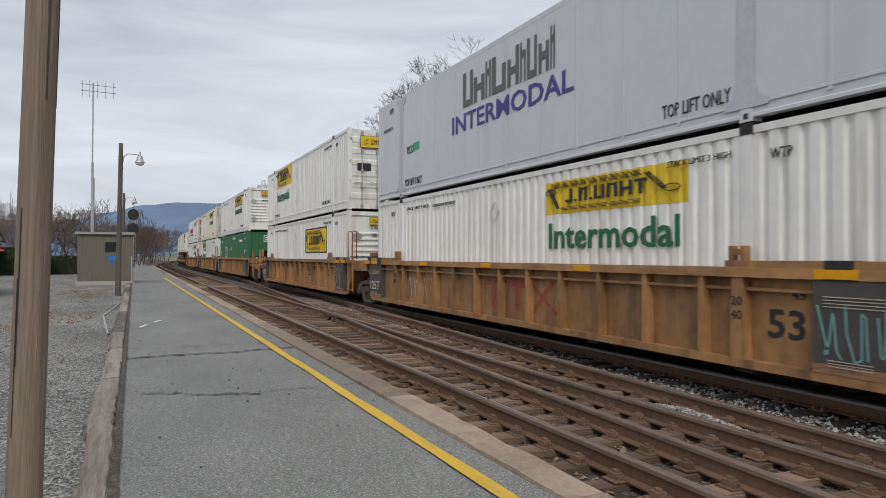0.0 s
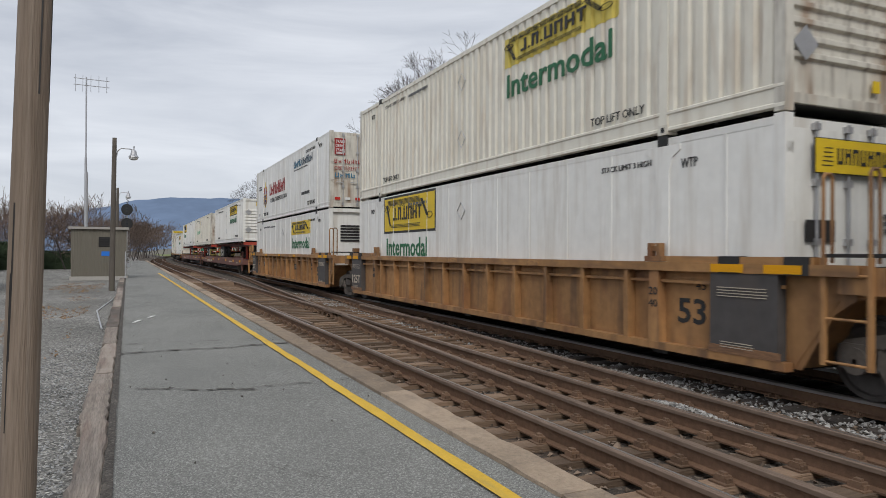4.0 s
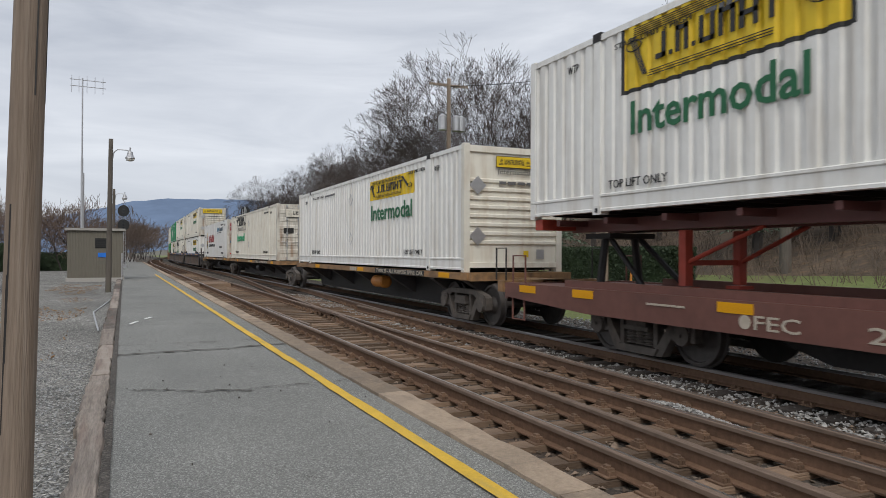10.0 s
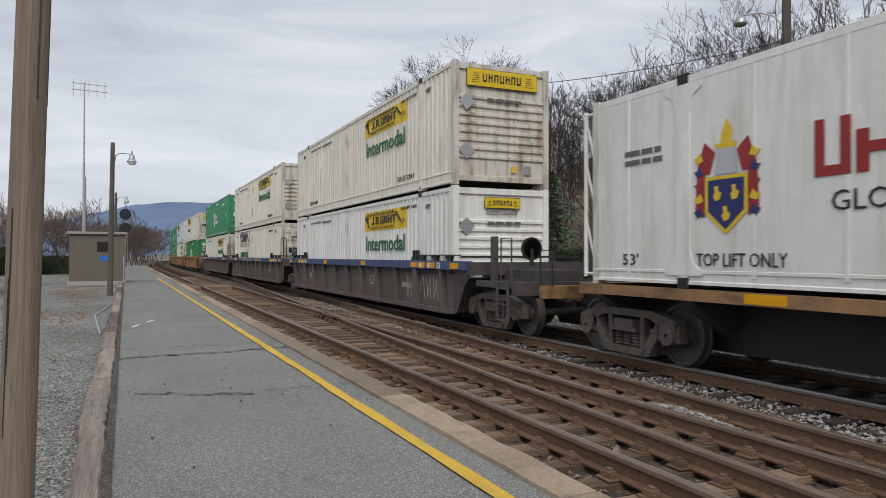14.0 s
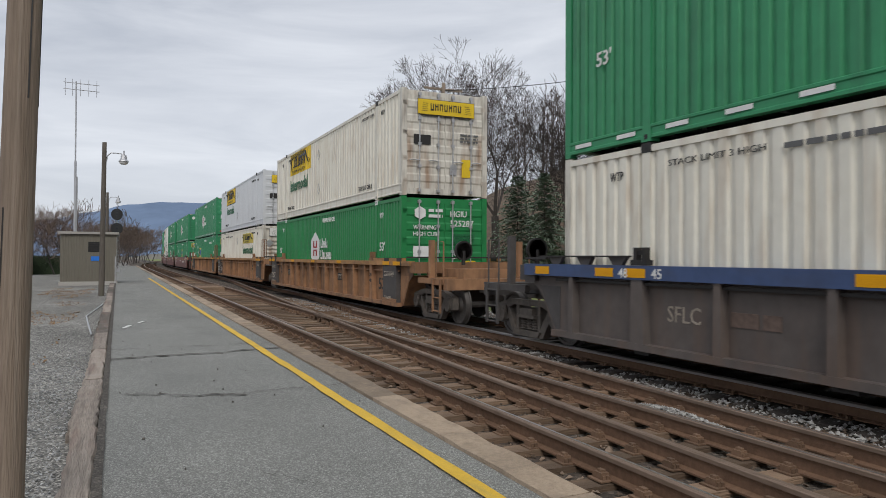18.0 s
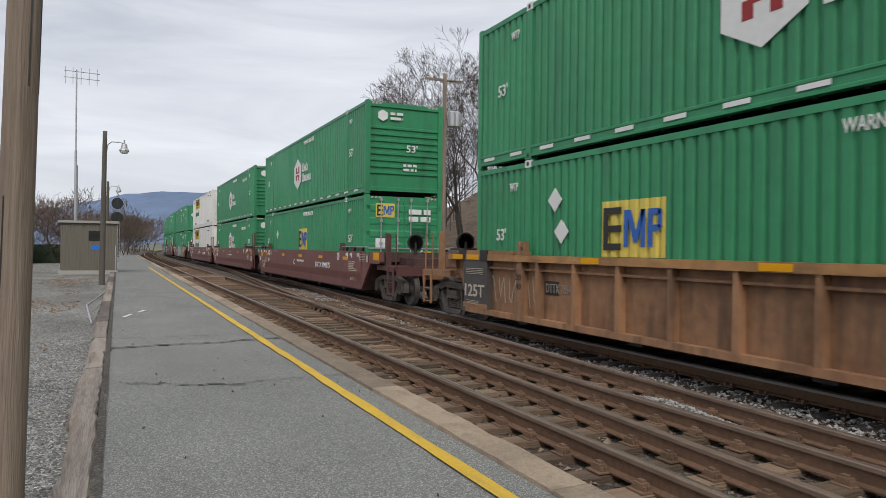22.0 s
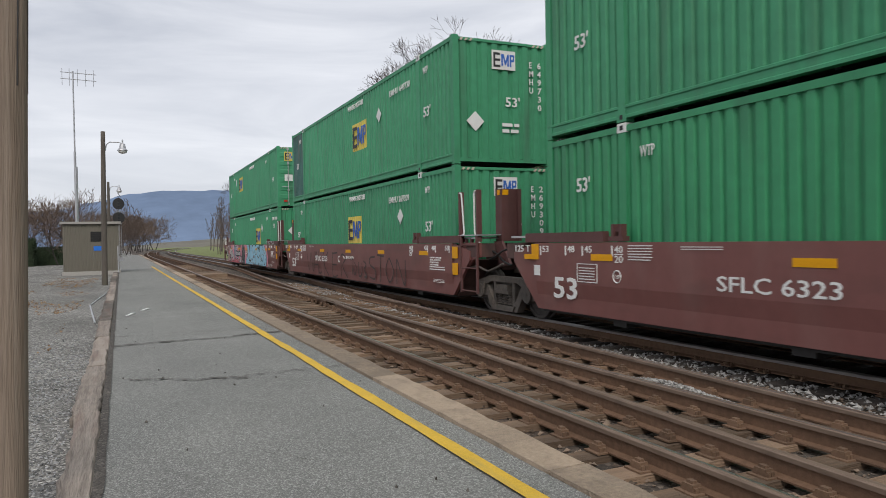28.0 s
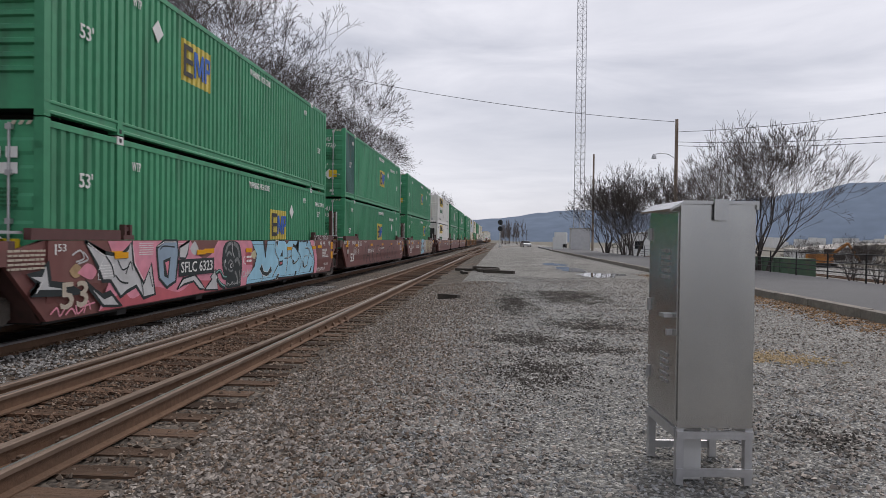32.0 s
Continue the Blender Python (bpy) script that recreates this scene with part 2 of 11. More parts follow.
ALUMINIUM = material("brushed_aluminium", (0.52, 0.52, 0.51), 0.27, 0.95, var=0.1, fine=6, broad=1.2, stretch=(1, 1, 0.3), stain=(0.36, 0.37, 0.38), amount=0.4, streak=(3, 3, 0.4), grime=(0.4, 0.4, 0.4), grimed=0.3, run=(2, 2, 6))
DARK_STEEL = material("dark_steel", (0.034, 0.032, 0.031), 0.6, 0.3, var=0.25, fine=15, broad=1)
BLACK = material("black_paint", (0.018, 0.018, 0.018), 0.6, var=0.2)
TRUCK_STEEL = material("dusty_truck_steel", (0.1, 0.086, 0.074), 0.8, 0.0, var=0.3, fine=12, broad=1.2, bump=0.2, stain=(0.16, 0.12, 0.09), amount=0.5, streak=(3, 3, 3), grime=(0.05, 0.043, 0.038), grimed=0.6, run=(6, 6, 6))
WHEEL_STEEL = material("rolled_wheel_steel", (0.085, 0.076, 0.07), 0.6, 0.3, var=0.25, fine=8, broad=2)
BROWN = material("weathered_brown_yellow_paint", (0.34, 0.18, 0.072), 0.65, var=0.3, fine=6, broad=0.6, bump=0.15, grain=9, stain=(0.17, 0.07, 0.035), amount=0.85, streak=(1.8, 1.8, 0.9), each=0.25, grime=(0.075, 0.048, 0.036), grimed=0.65, run=(3.2, 3.2, 0.45))
BROWN_TOP = material("brown_yellow_chord_paint", (0.36, 0.19, 0.072), 0.6, var=0.3, fine=5, broad=0.6, stain=(0.17, 0.085, 0.045), amount=0.8, streak=(2, 1, 3), each=0.2, grime=(0.1, 0.06, 0.04), grimed=0.6, run=(5, 1.2, 5))
RUST_BROWN = material("faded_brown_paint", (0.29, 0.155, 0.08), 0.7, var=0.32, fine=6, broad=0.6, bump=0.15, grain=9, stain=(0.15, 0.066, 0.04), amount=0.8, streak=(1.6, 1.6, 0.8), each=0.25, grime=(0.065, 0.042, 0.033), grimed=0.65, run=(3.2, 3.2, 0.45))
MAROON = material("maroon_paint", (0.175, 0.068, 0.06), 0.5, var=0.12, fine=5, broad=0.4, stain=(0.1, 0.05, 0.044), amount=0.6, streak=(0.8, 0.8, 2.5), grime=(0.22, 0.125, 0.11), grimed=0.28, run=(1.6, 1.6, 0.5))
# Grimy maroon, darkened as well by shade between the units put into the colour.
MAROON_GRIMY_SHADED = material("grimy_shaded_maroon_paint", (0.085, 0.045, 0.04), 0.75, var=0.3, fine=7, broad=0.8, stain=(0.035, 0.03, 0.028), amount=0.9, streak=(2.5, 2.5, 1.5), grime=(0.15, 0.085, 0.07), grimed=0.4, run=(4, 4, 2))
MAROON_DARK = material("dull_maroon_paint", (0.105, 0.045, 0.042), 0.6, var=0.15, fine=6, broad=0.6)
BLUE_CHORD = material("blue_chord_paint", (0.045, 0.075, 0.17), 0.55, var=0.2, fine=6, broad=0.5, stain=(0.06, 0.06, 0.08), amount=0.5, streak=(2, 1, 3))
GREY_SIDE = material("grey_brown_side_paint", (0.105, 0.088, 0.08), 0.65, var=0.25, fine=5, broad=0.5, stain=(0.08, 0.06, 0.055), amount=0.6, streak=(1.5, 1.5, 0.7), grime=(0.16, 0.1, 0.07), grimed=0.5, run=(2.5, 2.5, 0.4))
FLAT_RED = material("flatcar_red_oxide", (0.15, 0.065, 0.05), 0.65, var=0.2, fine=6, broad=0.5, stain=(0.08, 0.045, 0.04), amount=0.6, streak=(1.5, 0.8, 2))
SPINE_TAN = material("spine_car_tan_paint", (0.29, 0.165, 0.075), 0.65, var=0.3, fine=6, broad=0.7, stain=(0.12, 0.08, 0.05), amount=0.85, streak=(2, 1.2, 3), grime=(0.05, 0.04, 0.034), grimed=0.65, run=(4, 1.0, 4))
CHASSIS_RED = material("chassis_red_paint", (0.4, 0.06, 0.035), 0.55, var=0.2, fine=8, broad=0.8, stain=(0.12, 0.05, 0.04), amount=0.5, streak=(2, 2, 2))
TYRE = material("tyre_rubber", (0.03, 0.03, 0.032), 0.85, var=0.3, fine=20, broad=3, stain=(0.1, 0.09, 0.08), amount=0.5, streak=(3, 3, 3))
FLAP_TAN = material("dirty_yellow_mud_flap", (0.34, 0.27, 0.09), 0.8, var=0.2, stain=(0.16, 0.13, 0.08), amount=0.7, streak=(5, 5, 2))
WHITE_RIM = material("white_wheel_paint", (0.6, 0.58, 0.52), 0.6, var=0.15, stain=(0.3, 0.22, 0.15), amount=0.5, streak=(6, 6, 6))
WHITE_BOX = material("white_container_paint", (0.78, 0.772, 0.735), 0.5, var=0.08, fine=5, broad=0.4, stain=(0.5, 0.45, 0.37), amount=0.55, streak=(2.5, 2.5, 0.25), each=0.3, grime=(0.4, 0.33, 0.25), grimed=0.3, run=(6, 6, 0.6))
DOOR_RUST = material("rust_streaked_door_paint", (0.62, 0.59, 0.52), 0.6, var=0.14, fine=5, broad=0.7, stain=(0.3, 0.17, 0.09), amount=0.9, streak=(3.0, 3.0, 0.45), grime=(0.1, 0.06, 0.04), grimed=0.55, run=(7, 7, 0.9))
CREAM_BOX = material("cream_stained_container_paint", (0.735, 0.705, 0.615), 0.6, var=0.08, fine=5, broad=0.4, stain=(0.5, 0.41, 0.29), amount=0.45, streak=(3.5, 3.5, 0.3), each=0.3, grime=(0.34, 0.2, 0.1), grimed=0.28, run=(5, 5, 0.9))
GREY_BOX = material("pale_grey_container_paint", (0.6, 0.615, 0.635), 0.42, var=0.05, fine=5, broad=0.4, stain=(0.45, 0.45, 0.45), amount=0.4, streak=(2, 2, 0.3))
GREEN_BOX = material("green_container_paint", (0.036, 0.245, 0.108), 0.5, var=0.13, fine=5, broad=0.4, stain=(0.03, 0.1, 0.06), amount=0.6, streak=(2.5, 2.5, 0.3), each=0.25)
GREEN_DEEP = material("deep_green_container_paint", (0.036, 0.148, 0.066), 0.55, var=0.15, fine=5, broad=0.4, stain=(0.03, 0.08, 0.045), amount=0.6, streak=(2.5, 2.5, 0.3))
# Paler than the near twigs: aerial haze put into the colour.
FAR_BARK_HAZE = material("far_wood_haze", (0.115, 0.095, 0.085), 0.9, var=0.3, fine=2, broad=0.3)
POLE_DARK = material("dark_weathered_pole_wood", (0.11, 0.095, 0.08), 0.92, var=0.3, fine=10, broad=1.5, stretch=(4, 4, 0.3), stain=(0.1, 0.12, 0.06), amount=0.5, streak=(1.5, 1.5, 0.3))
BRUSH = material("brown_undergrowth", (0.12, 0.09, 0.068), 0.9, var=0.35, fine=2, broad=0.3)
TWIGS_BROWN = material("reddish_brown_twigs", (0.13, 0.095, 0.075), 0.9, var=0.3, fine=2, broad=0.3, each=0.5)
GREEN_FADED = material("faded_green_container_paint", (0.052, 0.275, 0.138), 0.6, var=0.15, fine=5, broad=0.4, stain=(0.05, 0.11, 0.07), amount=0.6, streak=(2.5, 2.5, 0.3), each=0.25)
GREEN_DULL = material("dull_green_wagon_paint", (0.05, 0.09, 0.055), 0.7, var=0.25, fine=5, broad=0.6, stain=(0.1, 0.07, 0.05), amount=0.5, streak=(2, 2, 0.5))
TEAL_BOX = material("faded_teal_panel_paint", (0.04, 0.12, 0.105), 0.6, var=0.25, fine=5, broad=0.6, stain=(0.13, 0.085, 0.06), amount=0.8, streak=(4, 4, 0.4))
SIGN_YELLOW = material("sign_yellow", (0.72, 0.5, 0.02), 0.55, var=0.1, fine=6, stain=(0.5, 0.36, 0.06), amount=0.4, streak=(3, 3, 0.5))
SIGN_FADED = material("faded_sign_yellow", (0.62, 0.5, 0.1), 0.6, var=0.15, fine=6)
PAD_YELLOW = material("reflector_yellow", (0.72, 0.34, 0.006), 0.5, var=0.15, fine=14, spec=0.2)
INK = material("black_lettering", (0.025, 0.025, 0.025), 0.6, var=0.1)
INK_WORN = material("rubbed_out_lettering", (0.15, 0.105, 0.085), 0.75, var=0.4, fine=14)
INK_DIM = material("dim_worn_lettering", (0.33, 0.285, 0.23), 0.7, var=0.3, fine=12)
GREEN_BRIGHT = material("bright_green_container_paint", (0.018, 0.205, 0.06), 0.5, var=0.13, fine=5, broad=0.4, stain=(0.03, 0.1, 0.05), amount=0.6, streak=(2.5, 2.5, 0.3))
INK_FADED = material("faded_tan_lettering", (0.47, 0.41, 0.33), 0.65, var=0.2, fine=9)
BOARD_PALE = material("pale_board_paint", (0.7, 0.69, 0.66), 0.6, var=0.1, stain=(0.5, 0.42, 0.33), amount=0.4, streak=(3, 3, 0.6))
END_GREY = material("sooty_grey_end_paint", (0.07, 0.064, 0.062), 0.7, var=0.25, fine=6, broad=0.8, stain=(0.1, 0.075, 0.06), amount=0.5, streak=(2, 2, 1))
SPRAY_TEAL = material("faded_teal_spray_paint", (0.2, 0.4, 0.36), 0.65, var=0.25, fine=6)
LOGO_RED = material("worn_red_logo_paint", (0.27, 0.07, 0.04), 0.7, var=0.3, fine=9, stain=(0.28, 0.15, 0.065), amount=0.9, streak=(5, 5, 3))
INK_GREY = material("grey_lettering", (0.12, 0.12, 0.12), 0.6, var=0.1)
INK_GREEN = material("green_lettering", (0.02, 0.13, 0.055), 0.6, var=0.1)
INK_MINT = material("mint_green_lettering", (0.04, 0.4, 0.19), 0.6, var=0.1)
INK_WHITE = material("white_lettering", (0.72, 0.72, 0.7), 0.6, var=0.08)
INK_TEAL = material("dull_teal_lettering", (0.05, 0.17, 0.27), 0.6, var=0.15)
INK_SLATE = material("slate_lettering", (0.06, 0.09, 0.12), 0.6, var=0.15)
NAVY = material("navy_emblem_paint", (0.02, 0.03, 0.14), 0.6, var=0.15)
INK_PURPLE = material("violet_lettering", (0.07, 0.055, 0.25), 0.6, var=0.1)
INK_RED = material("dark_red_lettering", (0.3, 0.025, 0.025), 0.6, var=0.15)
INK_BLUE = material("blue_lettering", (0.025, 0.12, 0.45), 0.6, var=0.15)
SPRAY_PINK = material("pink_spray_paint", (0.64, 0.25, 0.32), 0.6, var=0.2, fine=4, broad=1.0, stain=(0.6, 0.12, 0.16), amount=0.6, streak=(1.2, 1.2, 1.2))
SPRAY_PALE = material("pale_spray_paint", (0.5, 0.5, 0.5), 0.6, var=0.2, fine=4)
SPRAY_BLUE = material("light_blue_spray_paint", (0.3, 0.56, 0.7), 0.6, var=0.14, fine=4, broad=0.8, stain=(0.2, 0.42, 0.55), amount=0.6, streak=(0.5, 0.5, 1.6))
SPRAY_ROSE = material("rose_spray_paint", (0.45, 0.1, 0.12), 0.6, var=0.2, fine=4)
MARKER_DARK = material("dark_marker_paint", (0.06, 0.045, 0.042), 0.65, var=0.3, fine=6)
SPRAY_MID = material("grey_spray_paint", (0.2, 0.21, 0.21), 0.6, var=0.5, fine=9)
SPRAY_SLATE = material("slate_blue_spray_paint", (0.24, 0.32, 0.4), 0.6, var=0.2, fine=4)
SPRAY_FADED = material("faded_orange_lettering", (0.4, 0.27, 0.14), 0.7, var=0.3, fine=9)
SPRAY_DARK = material("dark_spray_paint", (0.016, 0.024, 0.026), 0.6, var=0.3, fine=4)
SPRAY_CREAM = material("cream_spray_paint", (0.5, 0.45, 0.28), 0.6, var=0.15, fine=4)
SHED_TAUPE = material("taupe_shed_siding", (0.165, 0.15, 0.12), 0.7, var=0.08, fine=10, stretch=(1, 1, 0.2))
ROOF_METAL = material("grey_shed_roof", (0.33, 0.31, 0.28), 0.7, var=0.1)
BLUE_SIGN = material("blue_sign", (0.02, 0.16, 0.6), 0.5, var=0.05)
RED_ROOF = material("red_roof_tiles", (0.42, 0.05, 0.04), 0.7, var=0.15)
SHINGLE = material("grey_shingle", (0.13, 0.135, 0.13), 0.85, var=0.2, fine=12)
PALE_WALL = material("pale_wall_paint", (0.55, 0.52, 0.45), 0.8, var=0.08)
WHITE_WALL = material("white_cladding", (0.62, 0.62, 0.61), 0.7, var=0.08)
CAR_GREEN = material("lime_car_paint", (0.27, 0.55, 0.02), 0.25, var=0.03, spec=0.6)
CAR_SILVER = material("silver_car_paint", (0.45, 0.46, 0.48), 0.3, 0.5, var=0.03)
GLASS_DARK = material("dark_window_glass", (0.02, 0.022, 0.025), 0.08, var=0.02, spec=0.7)
LENS = material("lamp_lens", (0.6, 0.6, 0.58), 0.25, var=0.05)
DIRT = material("damp_dark_dirt", (0.09, 0.08, 0.07), 0.95, var=0.35, fine=40, broad=2, bump=1.0, chips=0.5, chip_size=0.02)
PUDDLE = material("puddle_water", (0.06, 0.06, 0.06), 0.02, var=0.1, spec=1.0)
ORANGE = material("orange_paint", (0.5, 0.19, 0.03), 0.55, var=0.2, stain=(0.25, 0.13, 0.05), amount=0.5, streak=(3, 3, 3))
RED_TAIL = material("red_reflector", (0.5, 0.03, 0.02), 0.35, var=0.1)
SAND = material("spilled_sand", (0.4, 0.3, 0.17), 0.95, var=0.25, fine=20, broad=1, bump=0.5)


# A far surface that glows in its own colour to stand in for haze.
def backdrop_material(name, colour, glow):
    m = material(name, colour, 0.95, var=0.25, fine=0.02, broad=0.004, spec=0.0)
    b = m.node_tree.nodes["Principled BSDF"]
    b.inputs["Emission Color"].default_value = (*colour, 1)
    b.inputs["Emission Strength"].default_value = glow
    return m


# The haze of distance is put into both base colours and their glow.
RIDGE_BLUE_HAZE = backdrop_material("ridge_in_blue_haze", (0.1, 0.135, 0.2), 0.6)
RIDGE_GREY_HAZE = backdrop_material("hill_in_grey_haze", (0.1, 0.125, 0.165), 0.5)


# ---- building tools ----
def box(bm, x0, x1, y0, y1, z0, z1):
    vs = [bm.verts.new((x, y, z)) for z in (z0, z1) for x, y in ((x0, y0), (x1, y0), (x1, y1), (x0, y1))]
    for f in ((3, 2, 1, 0), (4, 5, 6, 7), (0, 1, 5, 4), (1, 2, 6, 5), (2, 3, 7, 6), (3, 0, 4, 7)):
        bm.faces.new([vs[i] for i in f])
    return vs


def prism(bm, outline, axis, d0, d1):
    """A solid from an outline of (a, b) pairs pulled along an axis: x takes (y, z), y takes (x, z), z takes (x, y)."""
    def at(p, d):
        return {"x": (d, p[0], p[1]), "y": (p[0], d, p[1]), "z": (p[0], p[1], d)}[axis]
    lo, hi = [bm.verts.new(at(p, d0)) for p in outline], [bm.verts.new(at(p, d1)) for p in outline]
    n = len(outline)
    bm.faces.new(lo[::-1]), bm.faces.new(hi)
    for i in range(n):
        bm.faces.new((lo[i], lo[(i + 1) % n], hi[(i + 1) % n], hi[i]))


def rod(bm, p, q, r, r2=None, sides=8, caps=True):
    """A round bar from p to q."""
    p, q = Vector(p), Vector(q)
    turn = (q - p).to_track_quat("Z", "Y").to_matrix()
    rings = []
    for c, rad in ((p, r), (q, r if r2 is None else r2)):
        rings.append([bm.verts.new(c + turn @ Vector((rad * math.cos(k * math.tau / sides), rad * math.sin(k * math.tau / sides), 0))) for k in range(sides)])
    for k in range(sides):
        bm.faces.new((rings[0][k], rings[0][(k + 1) % sides], rings[1][(k + 1) % sides], rings[1][k]))
    if caps:
        bm.faces.new(rings[0][::-1]), bm.faces.new(rings[1])


def pipe(bm, points, r, sides=7):
    """One bent round bar through the points."""
    pts = [Vector(p) for p in points]
    rings, up = [], None
    for i, p in enumerate(pts):
        d = (pts[min(i + 1, len(pts) - 1)] - pts[max(i - 1, 0)]).normalized()
        if up is None:
            up = d.orthogonal().normalized()
        up = (up - d * up.dot(d)).normalized()
        side = d.cross(up)
        rings.append([bm.verts.new(p + (up * math.cos(k * math.tau / sides) + side * math.sin(k * math.tau / sides)) * r) for k in range(sides)])
    for a, b in zip(rings, rings[1:]):
        for k in range(sides):
            bm.faces.new((a[k], a[(k + 1) % sides], b[(k + 1) % sides], b[k]))
    bm.faces.new(rings[0][::-1]), bm.faces.new(rings[-1])


def disc_stack(bm, profile, axis="x", sides=28, centre=(0, 0, 0)):
    """A turned solid: profile rows of (position along the axis, radius)."""
    rings = []
    c = Vector(centre)
    for d, r in profile:
        ring = []
        for k in range(sides):
            u, w = r * math.cos(k * math.tau / sides), r * math.sin(k * math.tau / sides)
            ring.append(bm.verts.new(c + Vector({"x": (d, u, w), "y": (u, d, w), "z": (u, w, d)}[axis])))
        rings.append(ring)
    for r0, r1 in zip(rings, rings[1:]):
        for k in range(sides):
            bm.faces.new((r0[k], r0[(k + 1) % sides], r1[(k + 1) % sides], r1[k]))
    bm.faces.new(rings[0][::-1]), bm.faces.new(rings[-1])


def to_mesh(name, bm, bevel=0.0):
    if bevel:
        edges = [e for e in bm.edges if len(e.link_faces) == 2 and e.calc_face_angle(0) > 0.6]
        bmesh.ops.bevel(bm, geom=edges, offset=bevel, segments=1, affect="EDGES", clamp_overlap=True)
    bmesh.ops.recalc_face_normals(bm, faces=bm.faces)
    me = bpy.data.meshes.new(name)
    bm.to_mesh(me)
    bm.free()
    return me


def made(fill, bevel=0.0, name="piece"):
    """A mesh filled by a function of a bmesh."""
    bm = bmesh.new()
    fill(bm)
    return to_mesh(name, bm, bevel)


def put(name, me, mat, parent=None, label="", at=None):
    """Links a mesh as one object, with its own material, under a thing or a part."""
    if not me.materials:
        me.materials.append(None)
    ob = new(name, me)
    ob.material_slots[0].link = "OBJECT"
    ob.material_slots[0].material = mat
    if parent is not None:
        ob.parent = parent
    if at is not None:
        ob.matrix_basis = at
    if label:
        ob["label"] = label
    return ob


def part(name, bm, mat, parent, label="", bevel=0.0):
    return put(name, to_mesh(name, bm, bevel), mat, parent, label)


def boxes_part(name, rows, mat, parent, label="", bevel=0.0):
    bm = bmesh.new()
    for r in rows:
        box(bm, *r)
    return part(name, bm, mat, parent, label, bevel)


def thing(name, label, category, group="", m=None, kind=""):
    ob = new(name)
    ob.empty_display_size = 0.3
    if m is not None:
        ob.matrix_basis = m
    return tagged(ob, label, category, group, kind)


TEXTS = {}


def text_mesh(words, depth=0.004, weight=0.0):
    """Lettering as a mesh, one unit high, lower left at the origin. Returns it and its width."""
    key = (words, weight)
    if key not in TEXTS:
        cu = bpy.data.curves.new("letters", "FONT")
        cu.body, cu.extrude, cu.resolution_u, cu.offset = words, depth, 2, weight
        ob = bpy.data.objects.new("letters", cu)
        me = bpy.data.meshes.new_from_object(ob)
        bpy.data.objects.remove(ob)
        co = np.empty(len(me.vertices) * 3)
        me.vertices.foreach_get("co", co)
        co = co.reshape(-1, 3)
        lo, hi = co.min(0), co.max(0)
        s = 1.0 / max(1e-6, hi[1] - lo[1])
        co[:, 0] = (co[:, 0] - lo[0]) * s
        co[:, 1] = (co[:, 1] - lo[1]) * s
        me.vertices.foreach_set("co", co.ravel())
        me.update()
        TEXTS[key] = (me, (hi[0] - lo[0]) * s)
    return TEXTS[key]


def on_side(x, y, z):
    """A frame for signs on the side that faces -x: its own x runs along -y, its y up."""
    return Matrix(((0, 0, -1, x), (-1, 0, 0, y), (0, 1, 0, z), (0, 0, 0, 1)))


def on_lead(x, y, z):
    return Matrix(((1, 0, 0, x), (0, 0, -1, y), (0, 1, 0, z), (0, 0, 0, 1)))


def on_trail(x, y, z):
    return Matrix(((-1, 0, 0, x), (0, 0, 1, y), (0, 1, 0, z), (0, 0, 0, 1)))


def letters(words, frame_at, width, height, mat, parent, name="lettering"):
    me, w = text_mesh(words, weight=0.016 if height > 0.22 else 0.007 if mat in (INK_WHITE, INK_FADED) else 0.0)
    return put(name, me, mat, parent, at=frame_at @ Matrix.Diagonal((width / w, height, 1, 1)))


PLATES = {}


def panel(frame_at, width, height, mat, parent, name="panel", depth=0.006):
    """A thin plate, lower left at the frame's origin."""
    if depth not in PLATES:
        PLATES[depth] = made(lambda bm: box(bm, 0, 1, 0, 1, -0.004, depth))
    return put(name, PLATES[depth], mat, parent, at=frame_at @ Matrix.Diagonal((width, height, 1, 1)))


def bars(frame_at, width, height, lines, mat, parent, name="fine_print", seed=0, gap=0.45, depth=0.008):
    """Unreadable print: rows of short plain bars."""
    rng = random.Random(seed * 7 + int(width * 100) + lines)
    bm = bmesh.new()
    step = height / lines
    for i in range(lines):
        x = 0.0
        while x < width * 0.97:
            w = min(rng.uniform(0.6, 2.4) * step, width - x)
            box(bm, x, x + w, height - (i + 1) * step + step * gap * 0.5, height - i * step - step * gap * 0.5, -0.003, depth)
            x += w + step * 0.35
    return put(name, to_mesh(name, bm), mat, parent, at=frame_at)


# ---- train motion ----
START_SPEED, SLOWING = 15.3, 0.01075
TRACK_X, BEND_Y, BEND_R = 8.175, 95.0, 1250.0
ROW_TIMES = [2.0 * i for i in range(17)]
MOVERS = []


def run(t):
    return START_SPEED * t - SLOWING * t * t


def on_track(u, z=0.0):
    """The pose on the train's track at u metres along it; past the bend the line curves away."""
    if u <= BEND_Y:
        return pose(TRACK_X, u, z)
    q = (u - BEND_Y) / BEND_R
    return pose(TRACK_X + BEND_R * (1 - math.cos(q)), BEND_Y + BEND_R * math.sin(q), z, 0, 0, -math.degrees(q))


def rolls(ob, s, z=0.0):
    """Registers a thing that rides with the train, at s metres behind the train's origin."""
    MOVERS.append((ob, s, z))
    ob.matrix_basis = on_track(s, z)
    return ob


# ---- the ground ----
def smooth(a, b, v):
    q = min(1.0, max(0.0, (v - a) / (b - a)))
    return q * q * (3 - 2 * q)


